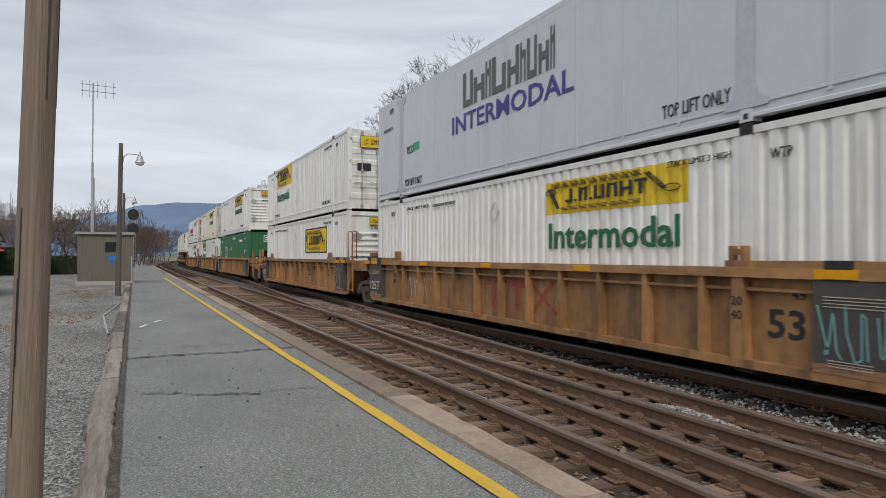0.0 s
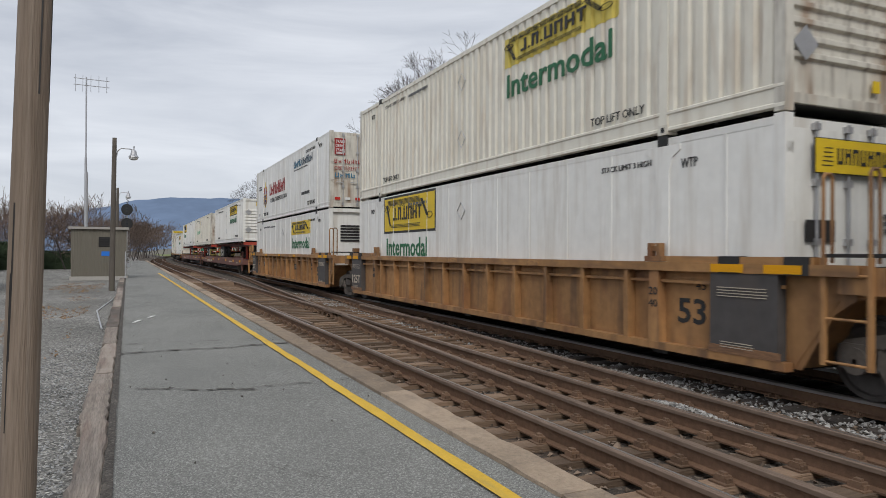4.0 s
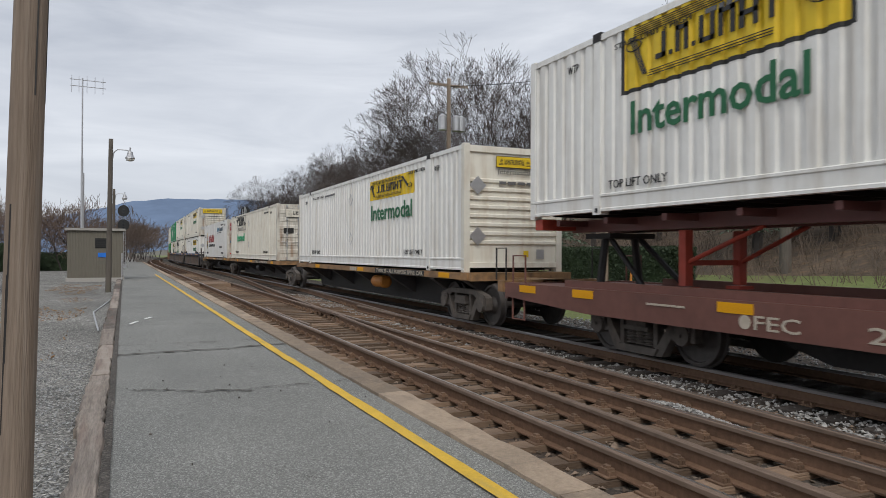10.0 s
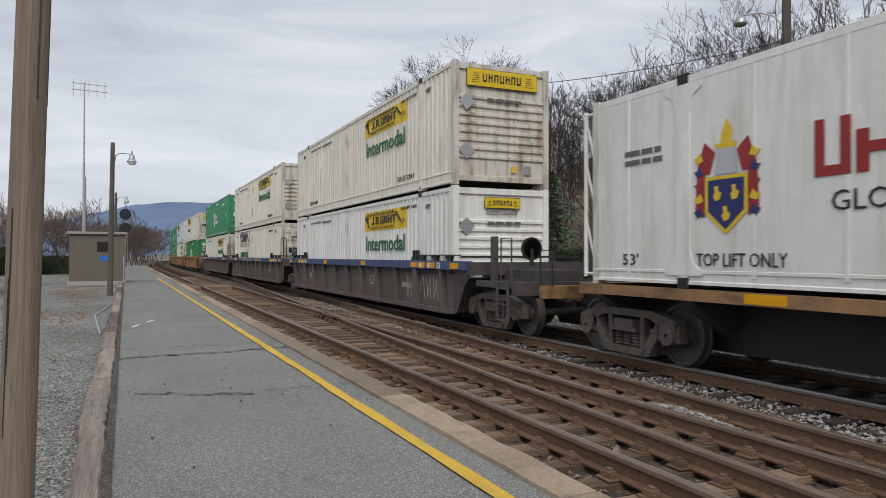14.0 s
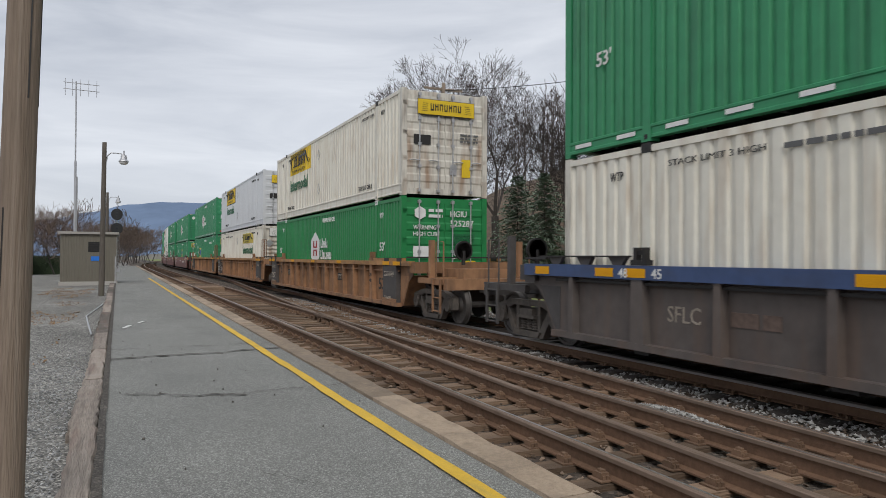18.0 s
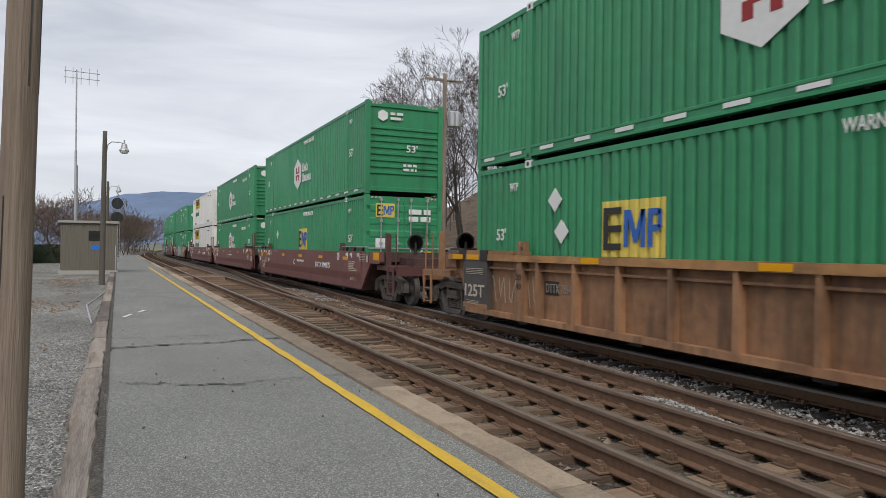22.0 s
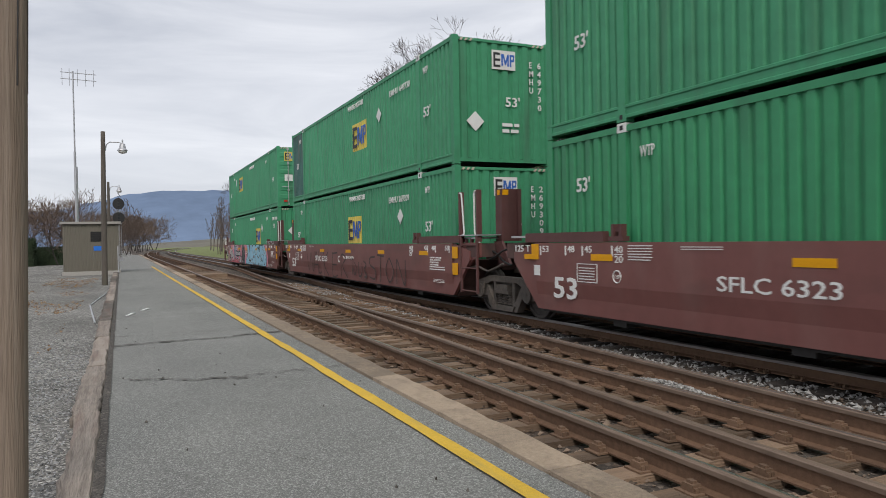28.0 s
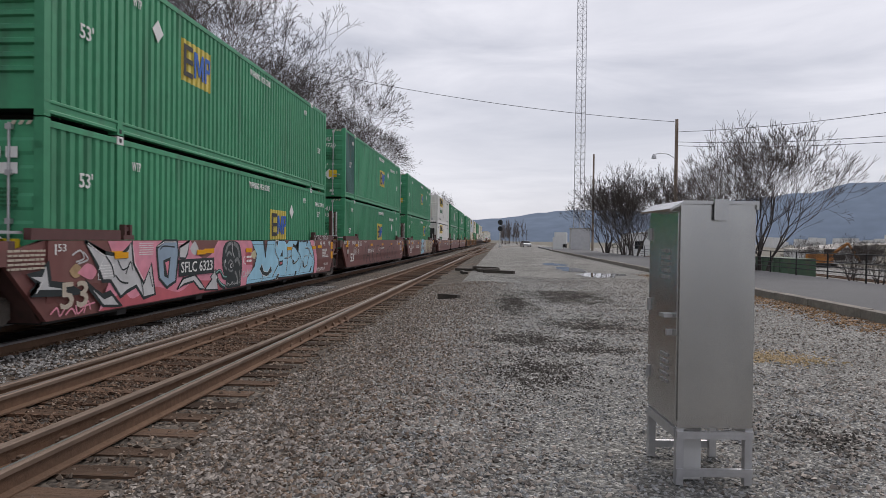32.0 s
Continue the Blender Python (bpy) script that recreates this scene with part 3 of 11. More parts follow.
def hill(x, y):
    """Height of the wooded slope beside the line."""
    foot = 27 + 4 * math.sin(y * 0.035) + 10 * smooth(60, 200, y)
    h = 24 * smooth(foot - 6, foot + 62, x) * (1 - 0.75 * smooth(70, 190, y)) + 0.7 * smooth(foot - 2, foot + 5, x)
    return h + (1.3 * noise.noise((x * 0.07, y * 0.07, 0)) + 0.4 * noise.noise((x * 0.3, y * 0.3, 5))) * smooth(foot, foot + 15, x)


def ground_z(x, y):
    if x > 12.5:
        return -0.28 + 0.15 * smooth(12.5, 15, x) + hill(x, y)
    if y > -2.2:
        bed = smooth(2.45, 2.75, x)
    else:
        bed = smooth(0.9, 2.85, x)
    z = -0.05 - (0.19 if y > -2.2 else 0.163) * bed - 0.03 * smooth(11, 12.5, x)
    if y < -2.2:
        # the loose shoulder heaped against the tie ends
        z += 0.05 * math.exp(-((x - 1.6) / 1.1) ** 2)
    if x < -14 and y < 0:
        z -= 2.2 * smooth(-13.5, -17, x) * smooth(-8, -16, y)
    near = smooth(40, 10, abs(y)) * (1 - bed)
    return z + near * 0.018 * noise.noise((x * 2.1, y * 2.1, 1)) + near * 0.03 * noise.noise((x * 0.5, y * 0.5, 2))


def spread(steps):
    out = []
    for a, b, d in steps:
        n = max(1, round((b - a) / d))
        out += [a + (b - a) * i / n for i in range(n)]
    return out + [steps[-1][1]]


def build_ground():
    xs = spread([(-3000, -400, 650), (-400, -80, 40), (-80, -18, 6), (-18, -8, 1), (-8, 3.2, 0.28), (3.2, 12.4, 0.8), (12.4, 30, 1.6), (30, 130, 5), (130, 400, 45), (400, 3000, 650)])
    ys = spread([(-3000, -400, 650), (-400, -90, 31), (-90, -24, 4), (-24, 24, 0.4), (24, 90, 3), (90, 400, 24), (400, 3000, 650)])
    verts = [(x, y, ground_z(x, y)) for y in ys for x in xs]
    nx = len(xs)
    faces, kinds = [], []
    for j in range(len(ys) - 1):
        for i in range(nx - 1):
            faces.append((j * nx + i, j * nx + i + 1, (j + 1) * nx + i + 1, (j + 1) * nx + i))
            x, y = (xs[i] + xs[i + 1]) / 2, (ys[j] + ys[j + 1]) / 2
            if abs(x) > 400 or abs(y) > 400:
                k = 4
            elif 7.0 < x < 9.6:
                # strip below the train, its shade painted in
                k = 5
            elif 1.9 < x < 11.6:
                k = 1
            elif x <= 1.9:
                k = 0 if x > -60 else 4
            elif x < 27 + 4 * math.sin(y * 0.035) + 10 * smooth(60, 200, y):
                k = 2 if y > 15 or y < -60 else 3
            else:
                k = 3
            kinds.append(k)
    me = bpy.data.meshes.new("ground")
    me.from_pydata(verts, [], faces)
    for m in (GRAVEL, BALLAST, GRASS_GROUND, LEAF_LITTER, FIELD, OILY_SHADED_BALLAST):
        me.materials.append(m)
    me.polygons.foreach_set("material_index", kinds)
    me.polygons.foreach_set("use_smooth", [True] * len(faces))
    return tagged(new("ground", me), "gravel, ballast, winter grass and leaf-covered slope", "ground", kind="structure")


build_ground()


def scatter_stones(name, label, count, area, size, mat, seed, zfun, keep=lambda x, y: True, dense=1.0, fuzz=0.0):
    """Loose broken stones, joined into one heap."""
    rng = np.random.default_rng(seed)
    base = np.array([(1, 0, 0), (-1, 0, 0), (0, 1, 0), (0, -1, 0), (0, 0, 1), (0, 0, -1)], float)
    tris = np.array([(0, 2, 4), (2, 1, 4), (1, 3, 4), (3, 0, 4), (2, 0, 5), (1, 2, 5), (3, 1, 5), (0, 3, 5)])
    vs, fs, n = [], [], 0
    for _ in range(count):
        x, q = rng.uniform(area[0], area[1]) + fuzz * rng.normal(), rng.uniform(0, 1) ** dense
        y = area[3] + (area[2] - area[3]) * q
        if not keep(x, y):
            continue
        s = size * rng.uniform(0.5, 1.5)
        q = rng.uniform(0, math.tau)
        c, d = math.cos(q), math.sin(q)
        p = base * (s * rng.uniform(0.6, 1.2, (6, 1))) * (1, 0.8, 0.62) + rng.normal(0, s * 0.22, (6, 3))
        vs.append(np.c_[p[:, 0] * c - p[:, 1] * d + x, p[:, 0] * d + p[:, 1] * c + y, p[:, 2] + zfun(x, y) + s * 0.2])
        fs.append(tris + n)
        n += 6
    me = bpy.data.meshes.new(name)
    me.from_pydata(np.concatenate(vs).tolist(), [], np.concatenate(fs).tolist())
    me.materials.append(mat)
    return tagged(new(name, me), label, "gravel", kind="stuff")


# ---- the railway ----
R1, GAUGE = 3.62, 1.525
FROG_Y = 18.0


def diverge(y):
    """How far the turnout's second route lies from the first."""
    if y < -28:
        return 0.0
    if y < FROG_Y:
        return 0.000685 * (y + 28) ** 2
    d = 1.4495 + 0.063 * (y - FROG_Y)
    full = TRACK_X - (R1 + GAUGE / 2)
    if d < full - 0.5:
        return d
    y0 = FROG_Y + (full - 0.5 - 1.4495) / 0.063
    return full - 0.5 * math.exp(-(y - y0) * 0.063 / 0.5)


def bend(y):
    """The sideways shift of all tracks past the bend."""
    return 0.0 if y < BEND_Y else (y - BEND_Y) ** 2 / (2 * BEND_R)


RAIL_FOOT = [(-0.07, -0.18), (0.07, -0.18), (0.07, -0.165), (0.012, -0.15), (0.009, -0.05), (-0.009, -0.05), (-0.012, -0.15), (-0.07, -0.165)]
RAIL_TOP = [(-0.034, -0.045), (0.034, -0.045), (0.035, -0.012), (0.026, 0.0), (-0.026, 0.0), (-0.035, -0.012)]


def sweep(outline, line):
    """A bar of that outline (x, z) along points (x, y)."""
    verts, faces, n = [], [], len(outline)
    for x, y in line:
        verts += [(x + a, y, b) for a, b in outline]
    for i in range(len(line) - 1):
        for k in range(n):
            faces.append((i * n + k, i * n + (k + 1) % n, (i + 1) * n + (k + 1) % n, (i + 1) * n + k))
    faces += [tuple(range(n))[::-1], tuple((len(line) - 1) * n + k for k in range(n))]
    me = bpy.data.meshes.new("rail")
    me.from_pydata(verts, [], faces)
    bm = bmesh.new()
    bm.from_mesh(me)
    bmesh.ops.recalc_face_normals(bm, faces=bm.faces)
    bm.to_mesh(me)
    bm.free()
    return me


def add_rail(parent, fun, y0, y1, head, band_at=None):
    ys = spread([(y0, y1, max(1.2, (y1 - y0) / 160))])
    line = [(fun(y), y) for y in ys]
    foot = put("rail", sweep(RAIL_FOOT, line), RAIL_RUST, parent, "rusty brown rail")
    put("rail_head", sweep(RAIL_TOP, line), head, foot, "worn rail head")
    if band_at is not None:
        put("running_band", sweep([(band_at - 0.011, 0.0), (band_at + 0.011, 0.0), (band_at + 0.011, 0.0012), (band_at - 0.011, 0.0012)], line), RAIL_BRIGHT, foot, "narrow polished band on the rail head")


TIE = made(lambda bm: box(bm, 0, 1, -0.11, 0.11, -0.36, -0.182), bevel=0.0)
PLATE = made(lambda bm: [box(bm, -0.17, 0.17, -0.09, 0.09, -0.181, -0.168)] + [box(bm, x - 0.014, x + 0.014, y - 0.014, y + 0.014, -0.17, -0.135) for x in (-0.12, -0.085, 0.085, 0.12) for y in (-0.055, 0.055)])
CLIP = made(lambda bm: [box(bm, x - 0.038, x + 0.038, -0.05, 0.05, -0.17, -0.118) for x in (-0.1, 0.1)] + [box(bm, x - 0.02, x + 0.02, -0.03, 0.03, -0.118, -0.098) for x in (-0.1, 0.1)])


def build_tracks():
    near = thing("turnout_track", "rusty near track with a turnout on timber ties", "railway track", kind="structure")
    far = thing("main_track", "main track with polished rails under the train", "railway track", kind="structure")
    Y0, Y1 = -420, 300
    add_rail(near, lambda y: R1 + bend(y), Y0, Y1, RAIL_HEAD, 0.014)
    add_rail(near, lambda y: R1 + GAUGE + bend(y), Y0, FROG_Y - 0.6, RAIL_HEAD, -0.014)
    add_rail(near, lambda y: R1 + GAUGE + bend(y), FROG_Y + 0.6, Y1, RAIL_HEAD)
    add_rail(near, lambda y: R1 + 0.075 * (y < -20) + diverge(y), -26, FROG_Y - 0.6, RAIL_HEAD)
    add_rail(near, lambda y: R1 + diverge(y), FROG_Y + 0.6, 70, RAIL_HEAD)
    add_rail(near, lambda y: R1 + GAUGE + 0.075 * (y < -20) + diverge(y), -26, 70, RAIL_HEAD, -0.014)
    # the frog and the guard rails
    bm = bmesh.new()
    fx = R1 + GAUGE
    prism(bm, [(fx - 0.09, FROG_Y - 0.9), (fx + 0.06, FROG_Y - 0.9), (fx + 0.14, FROG_Y + 1.6), (fx - 0.06, FROG_Y + 1.6)], "z", -0.06, -0.004)
    put("frog", to_mesh("frog", bm, 0.01), RAIL_HEAD, near, "worn turnout frog")
    for gx in (R1 + 0.11, R1 + GAUGE + 1.33):
        add_rail(near, lambda y, gx=gx: gx + 0.05 * abs((y - FROG_Y) / 2.6) ** 4, FROG_Y - 2.6, FROG_Y + 2.6, RAIL_HEAD)
    # a second turnout that leaves the near track behind the camera
    for off in (0.0, GAUGE):
        add_rail(near, lambda y, off=off: R1 + off - 0.00035 * (y + 34) ** 2, -260, -34.5, RAIL_HEAD)
    for off in (-GAUGE / 2, GAUGE / 2):
        add_rail(far, lambda y, off=off: TRACK_X + off + bend(y), Y0, Y1, RAIL_BRIGHT)
    rng = random.Random(4)
    # ties
    n = 0
    y = -48.0
    while y < 62 and n < 300:
        d = diverge(y)
        x0, x1 = R1 - (0.52 if y > -2.4 else 0.56) + rng.uniform(-0.16, 0.1), min(R1 + GAUGE + d + 0.5 + rng.uniform(-0.05, 0.2), TRACK_X - 1.35)
        if d > GAUGE + 0.7:
            x1 = R1 + GAUGE + 0.52
        tie = put("tie", TIE, TIE_WOOD if y > -2.4 else TIE_RUST, near, at=pose(x0, y, rng.uniform(-0.012, 0.004), 0, 0, rng.uniform(-1.2, 1.2)) @ Matrix.Diagonal((x1 - x0, rng.uniform(0.9, 1.12), 1, 1)))
        n += 1
        if -14 < y < 24:
            rails = [R1, R1 + GAUGE, R1 + d, R1 + GAUGE + d]
            if d < 0.4:
                rails = [R1 + d / 2, R1 + GAUGE + d / 2]
            for rx in rails:
                put("tie_plate", PLATE, PLATE_RUST, near, at=pose(rx, y, 0.0))
                put("rail_clip", CLIP, PLATE_RUST, near, at=pose(rx, y, 0.002))
        y += 0.525 + rng.uniform(-0.03, 0.03)
    y = -40.0
    while y < 62:
        # dark colour holds the shade under the train
        put("tie", TIE, TIE_DARK, far, at=pose(TRACK_X - 1.3, y, rng.uniform(-0.012, 0.004)) @ Matrix.Diagonal((2.6, 1, 1, 1)))
        if -12 < y < 20:
            put("tie_plate", PLATE, PLATE_RUST, far, at=pose(TRACK_X - GAUGE / 2, y, 0.0))
        y += 0.525
    # ties further off, joined
    for parent, cx, lo in ((near, R1 + GAUGE / 2, -48.3), (far, TRACK_X, -40.3)):
        bm = bmesh.new()
        for y in spread([(-150, lo, 0.54), (62.3, 170, 0.54)]):
            if lo < y < 62:
                continue
            box(bm, cx + bend(y) - 1.3, cx + bend(y) + 1.3, y - 0.11, y + 0.11, -0.36, -0.182)
        tagged(part("far_ties", bm, TIE_RUST if parent is near else TIE_DARK, parent), kind="stuff")


build_tracks()


# ---- the platform ----
def build_platform():
    bm = bmesh.new()
    xs = [-0.12, 0.6, 1.2, 1.8, 2.49]
    ys = spread([(-2.2, 30, 0.8), (30, 118, 6)])
    grid = [[bm.verts.new((x, y, 0.05 + (0.008 * noise.noise((x * 0.8, y * 0.5, 3)) if -2.2 < y < 30 else 0))) for x in xs] for y in ys]
    for j in range(len(ys) - 1):
        for i in range(len(xs) - 1):
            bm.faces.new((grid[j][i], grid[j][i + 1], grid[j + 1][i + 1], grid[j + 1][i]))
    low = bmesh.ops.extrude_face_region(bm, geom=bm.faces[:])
    for e in low["geom"]:
        if isinstance(e, bmesh.types.BMVert):
            e.co.z = -0.3
    plat = put("platform", to_mesh("platform", bm), ASPHALT)
    tagged(plat, "low grey asphalt station platform with cracks", "platform", kind="structure")
    # cracks across the asphalt
    rng = random.Random(11)

    def crack(x0, y0, x1, y1, w, seed):
        r = random.Random(seed)
        n = 26
        bm = bmesh.new()
        pts = []
        wob = 0.0
        for i in range(n + 1):
            q = i / n
            wob = wob * 0.7 + r.uniform(-0.035, 0.035)
            pts.append((x0 + (x1 - x0) * q, y0 + (y1 - y0) * q + wob * 1.6, w * r.uniform(0.4, 2.6)))
        for (xa, ya, wa), (xb, yb, wb) in zip(pts, pts[1:]):
            v = [bm.verts.new(p) for p in ((xa, ya - wa, 0.064), (xb, yb - wb, 0.064), (xb, yb + wb, 0.064), (xa, ya + wa, 0.064))]
            bm.faces.new(v)
        part("crack", bm, DIRT, plat, "dark crack in the asphalt")

    crack(-0.1, 11.45, 2.47, 11.75, 0.022, 1)
    crack(-0.1, 12.6, 2.47, 12.5, 0.007, 21)
    crack(0.1, 8.45, 1.3, 7.9, 0.012, 2)
    crack(1.0, 8.0, 2.45, 8.1, 0.005, 3)
    crack(-0.1, 22.4, 2.4, 22.6, 0.014, 4)
    crack(-0.1, 16.0, 2.4, 15.7, 0.006, 5)
    crack(1.7, 3.0, 2.3, 3.4, 0.004, 6)
    crack(0.9, 5.2, 1.25, 4.6, 0.003, 7)
    crack(-0.1, 31.0, 2.4, 31.3, 0.016, 8)
    # the worn joint along the timbers
    bm = bmesh.new()
    pts = []
    for y in spread([(-1.4, 44, 0.22)]):
        w = 0.022 + 0.02 * noise.noise((2, y * 1.7, 0))
        pts.append((bm.verts.new((-0.148, y, 0.062)), bm.verts.new((-0.105 + w, y, 0.062))))
    for p, q in zip(pts, pts[1:]):
        bm.faces.new((p[0], p[1], q[1], q[0]))
    part("worn_joint", bm, DIRT, plat, "dark crumbled joint beside the timbers")
    for k in range(26):
        x, y = rng.uniform(0, 2.4), rng.uniform(2.6, 14)
        bm = bmesh.new()
        disc_stack(bm, [(0.05, rng.uniform(0.006, 0.016)), (0.066, 0.005)], "z", 7, (x, y, 0))
        part("pebble", bm, DIRT, plat)
    # paint
    bm = bmesh.new()
    r = random.Random(5)
    pts = []
    for y in spread([(-2.2, 52, 0.45)]):
        c = 2.19 - 0.0052 * (y - 4) + 0.012 * noise.noise((0, y * 0.6, 0))
        w = 0.062 + r.uniform(-0.008, 0.006)
        pts.append((bm.verts.new((c - w, y, 0.066)), bm.verts.new((c + w, y, 0.066))))
    for p, q in zip(pts, pts[1:]):
        bm.faces.new((p[0], p[1], q[1], q[0]))
    part("yellow_safety_line", bm, YELLOW_LINE, plat, "worn yellow painted safety line")
    for x, y, ln in ((0.1, 16.3, 0.5), (0.42, 17.4, 0.4)):
        bm = bmesh.new()
        prism(bm, [(x, y), (x + 0.06, y), (x + 0.2, y + ln), (x + 0.12, y + ln)], "z", 0.055, 0.067)
        part("paint_mark", bm, INK_WHITE, plat, "small white paint mark")
    # kerb stones
    y = -2.2
    kerb = thing("platform_kerb", "tan weathered concrete platform kerb", "kerb", kind="structure")
    k = 0
    while y < 118:
        ln = rng.uniform(1.7, 2.6) if y < 30 else 8.0
        bm = bmesh.new()
        j = rng.uniform(-0.012, 0.012)
        n = 8
        sec = []
        for i in range(n + 1):
            yy = y + 0.008 + (ln - 0.016) * i / n
            e = rng.uniform(-0.012, 0.012)
            z = 0.085 + rng.uniform(-0.006, 0.006)
            sec.append([bm.verts.new(p) for p in ((2.493, yy, -0.3), (2.493, yy, z - 0.005), (2.78 + j + e, yy, z), (2.82 + j + e, yy, z - 0.045), (2.815 + j + e, yy, -0.3))])
        for s0, s1 in zip(sec, sec[1:]):
            for i in range(5):
                bm.faces.new((s0[i], s0[(i + 1) % 5], s1[(i + 1) % 5], s1[i]))
        bm.faces.new(sec[0]), bm.faces.new(sec[-1][::-1])
        part("kerb_stone", bm, KERB_STONE, kerb)
        y += ln
        k += 1
    # timbers along the other edge
    edge = thing("timber_edging", "cracked reddish-grey timber edging of the platform", "timber edging", kind="structure")
    y = -1.5
    while y < 44:
        ln = rng.uniform(2.5, 3.1)
        bm = bmesh.new()
        w = rng.uniform(-0.02, 0.02)
        n = 14
        sec = []
        for i in range(n + 1):
            yy = y + 0.02 + (ln - 0.04) * i / n
            e, f = rng.uniform(-0.014, 0.014), rng.uniform(-0.012, 0.012)
            z = 0.075 + rng.uniform(-0.012, 0.012)
            e, f = e * 1.8, f * 1.6
            sec.append([bm.verts.new(p) for p in ((-0.37 + w + e, yy, -0.2), (-0.37 + w + e, yy, z - 0.03), (-0.345 + w + e, yy, z), (-0.165 + f, yy, z + 0.004), (-0.15 + f, yy, z - 0.02), (-0.15 + f, yy, -0.2))])
        for s0, s1 in zip(sec, sec[1:]):
            for i in range(6):
                bm.faces.new((s0[i], s0[(i + 1) % 6], s1[(i + 1) % 6], s1[i]))
        bm.faces.new(sec[0]), bm.faces.new(sec[-1][::-1])
        part("timber", bm, OLD_TIMBER, edge)
        y += ln
    # crossing planks between the rails
    cross = thing("track_crossing", "dark plank crossing between the rails", "crossing", kind="structure")
    for i in range(5):
        part_box = [2.95 + 0.0, 3.5, 37.6 + i * 0.9, 38.4 + i * 0.9, -0.2, -0.02]
        boxes_part("plank", [part_box], TIE_WOOD, cross, bevel=0.01)
        boxes_part("plank", [[3.72, 5.04, 37.6 + i * 0.9, 38.4 + i * 0.9, -0.2, -0.02]], TIE_WOOD, cross, bevel=0.01)


build_platform()


# ---- rolling stock: running gear ----
WHEEL_R, AXLE_Y = 0.455, 0.95


def wheelset_fill(bm):
    for s in (-1, 1):
        disc_stack(bm, [(s * 0.70, WHEEL_R + 0.028), (s * 0.725, WHEEL_R + 0.026), (s * 0.735, WHEEL_R), (s * 0.83, WHEEL_R - 0.008), (s * 0.832, WHEEL_R - 0.06),
                        (s * 0.80, WHEEL_R - 0.075), (s * 0.775, 0.19), (s * 0.84, 0.13), (s * 0.85, 0.11)], sides=30)
    rod(bm, (-1.02, 0, 0), (1.02, 0, 0), 0.075, sides=10)


WHEELSET = made(wheelset_fill)
CAP = made(lambda bm: disc_stack(bm, [(1.0, 0.12), (1.09, 0.12), (1.11, 0.085), (1.125, 0.03)], sides=12))


def side_frame_fill(bm):
    x0, x1 = -0.075, 0.075
    prism(bm, [(-1.16, 0.60), (-1.1, 0.67), (-0.6, 0.78), (0.6, 0.78), (1.1, 0.67), (1.16, 0.60), (0.8, 0.56), (0.52, 0.67), (-0.52, 0.67), (-0.8, 0.56)], "x", x0, x1)
    for s in (-1, 1):
        prism(bm, [(s * 0.70, 0.62), (s * 0.84, 0.57), (s * 0.52, 0.09), (s * 0.36, 0.09), (s * 0.38, 0.19)], "x", x0, x1)
        prism(bm, [(s * 0.33, 0.69), (s * 0.42, 0.69), (s * 0.42, 0.14), (s * 0.33, 0.14)], "x", x0 + 0.01, x1 - 0.01)
        rod(bm, (x0 - 0.05, s * 0.95, 0.455), (x1 + 0.05, s * 0.95, 0.455), 0.15, sides=12)
        box(bm, x0 - 0.03, x1 + 0.03, s * 0.95 - 0.16, s * 0.95 + 0.16, 0.50, 0.64)
        box(bm, x0, x1, s * 1.13 - 0.04, s * 1.13 + 0.04, 0.36, 0.62)
        box(bm, x0, x1, s * 0.77 - 0.04, s * 0.77 + 0.04, 0.36, 0.60)
    prism(bm, [(-0.46, 0.20), (0.46, 0.20), (0.38, 0.09), (-0.38, 0.09)], "x", x0 - 0.03, x1 + 0.03)


SIDE_FRAME = made(side_frame_fill, 0.015)


def spring_fill(bm):
    disc_stack(bm, [row for k in range(5) for row in ((0.215 + k * 0.05, 0.068), (0.228 + k * 0.05, 0.09), (0.24 + k * 0.05, 0.09), (0.25 + k * 0.05, 0.068))], "z", 12)


SPRINGS = made(spring_fill)
BOLSTER = made(lambda bm: [box(bm, -1.12, 1.12, -0.22, 0.22, 0.46, 0.62), box(bm, -0.35, 0.35, -0.3, 0.3, 0.6, 0.78), box(bm, -1.14, -0.98, -0.3, 0.3, 0.44, 0.5), box(bm, 0.98, 1.14, -0.3, 0.3, 0.44, 0.5)], 0.02)
WHEELS_LEAD, WHEELS_TRAIL = [], []


def add_truck(car, y):
    t = put("truck", BOLSTER, TRUCK_STEEL, car, "dusty grey two-axle truck", at=pose(0, y, 0))
    for x in (-1.0, 1.0):
        put("side_frame", SIDE_FRAME, TRUCK_STEEL, t, at=pose(x, 0, 0))
        for y in (-0.2, 0.0, 0.2):
            put("spring", SPRINGS, TRUCK_STEEL, t, at=pose(x, y, 0))
    for d, rows in ((-AXLE_Y, WHEELS_LEAD), (AXLE_Y, WHEELS_TRAIL)):
        w = put("wheelset", WHEELSET, WHEEL_STEEL, t, "steel wheels on an axle", at=pose(0, d, WHEEL_R))
        rows.append(w)
        for turn in (0, 180):
            put("bearing_cap", CAP, TRUCK_STEEL, t, at=pose(0, d, WHEEL_R, 0, 0, turn))
    return t


COUPLER = made(lambda bm: [box(bm, -0.1, 0.1, -0.75, 0.6, 0.72, 0.95), prism(bm, [(-0.18, -0.75), (0.1, -0.75), (0.16, -1.0), (0.02, -1.05), (-0.02, -0.9), (-0.16, -0.95)], "z", 0.68, 1.0)], 0.02)
HOSE = made(lambda bm: pipe(bm, [(0.35, 0, 0.75), (0.36, -0.25, 0.5), (0.3, -0.55, 0.38), (0.25, -0.8, 0.4)], 0.025))


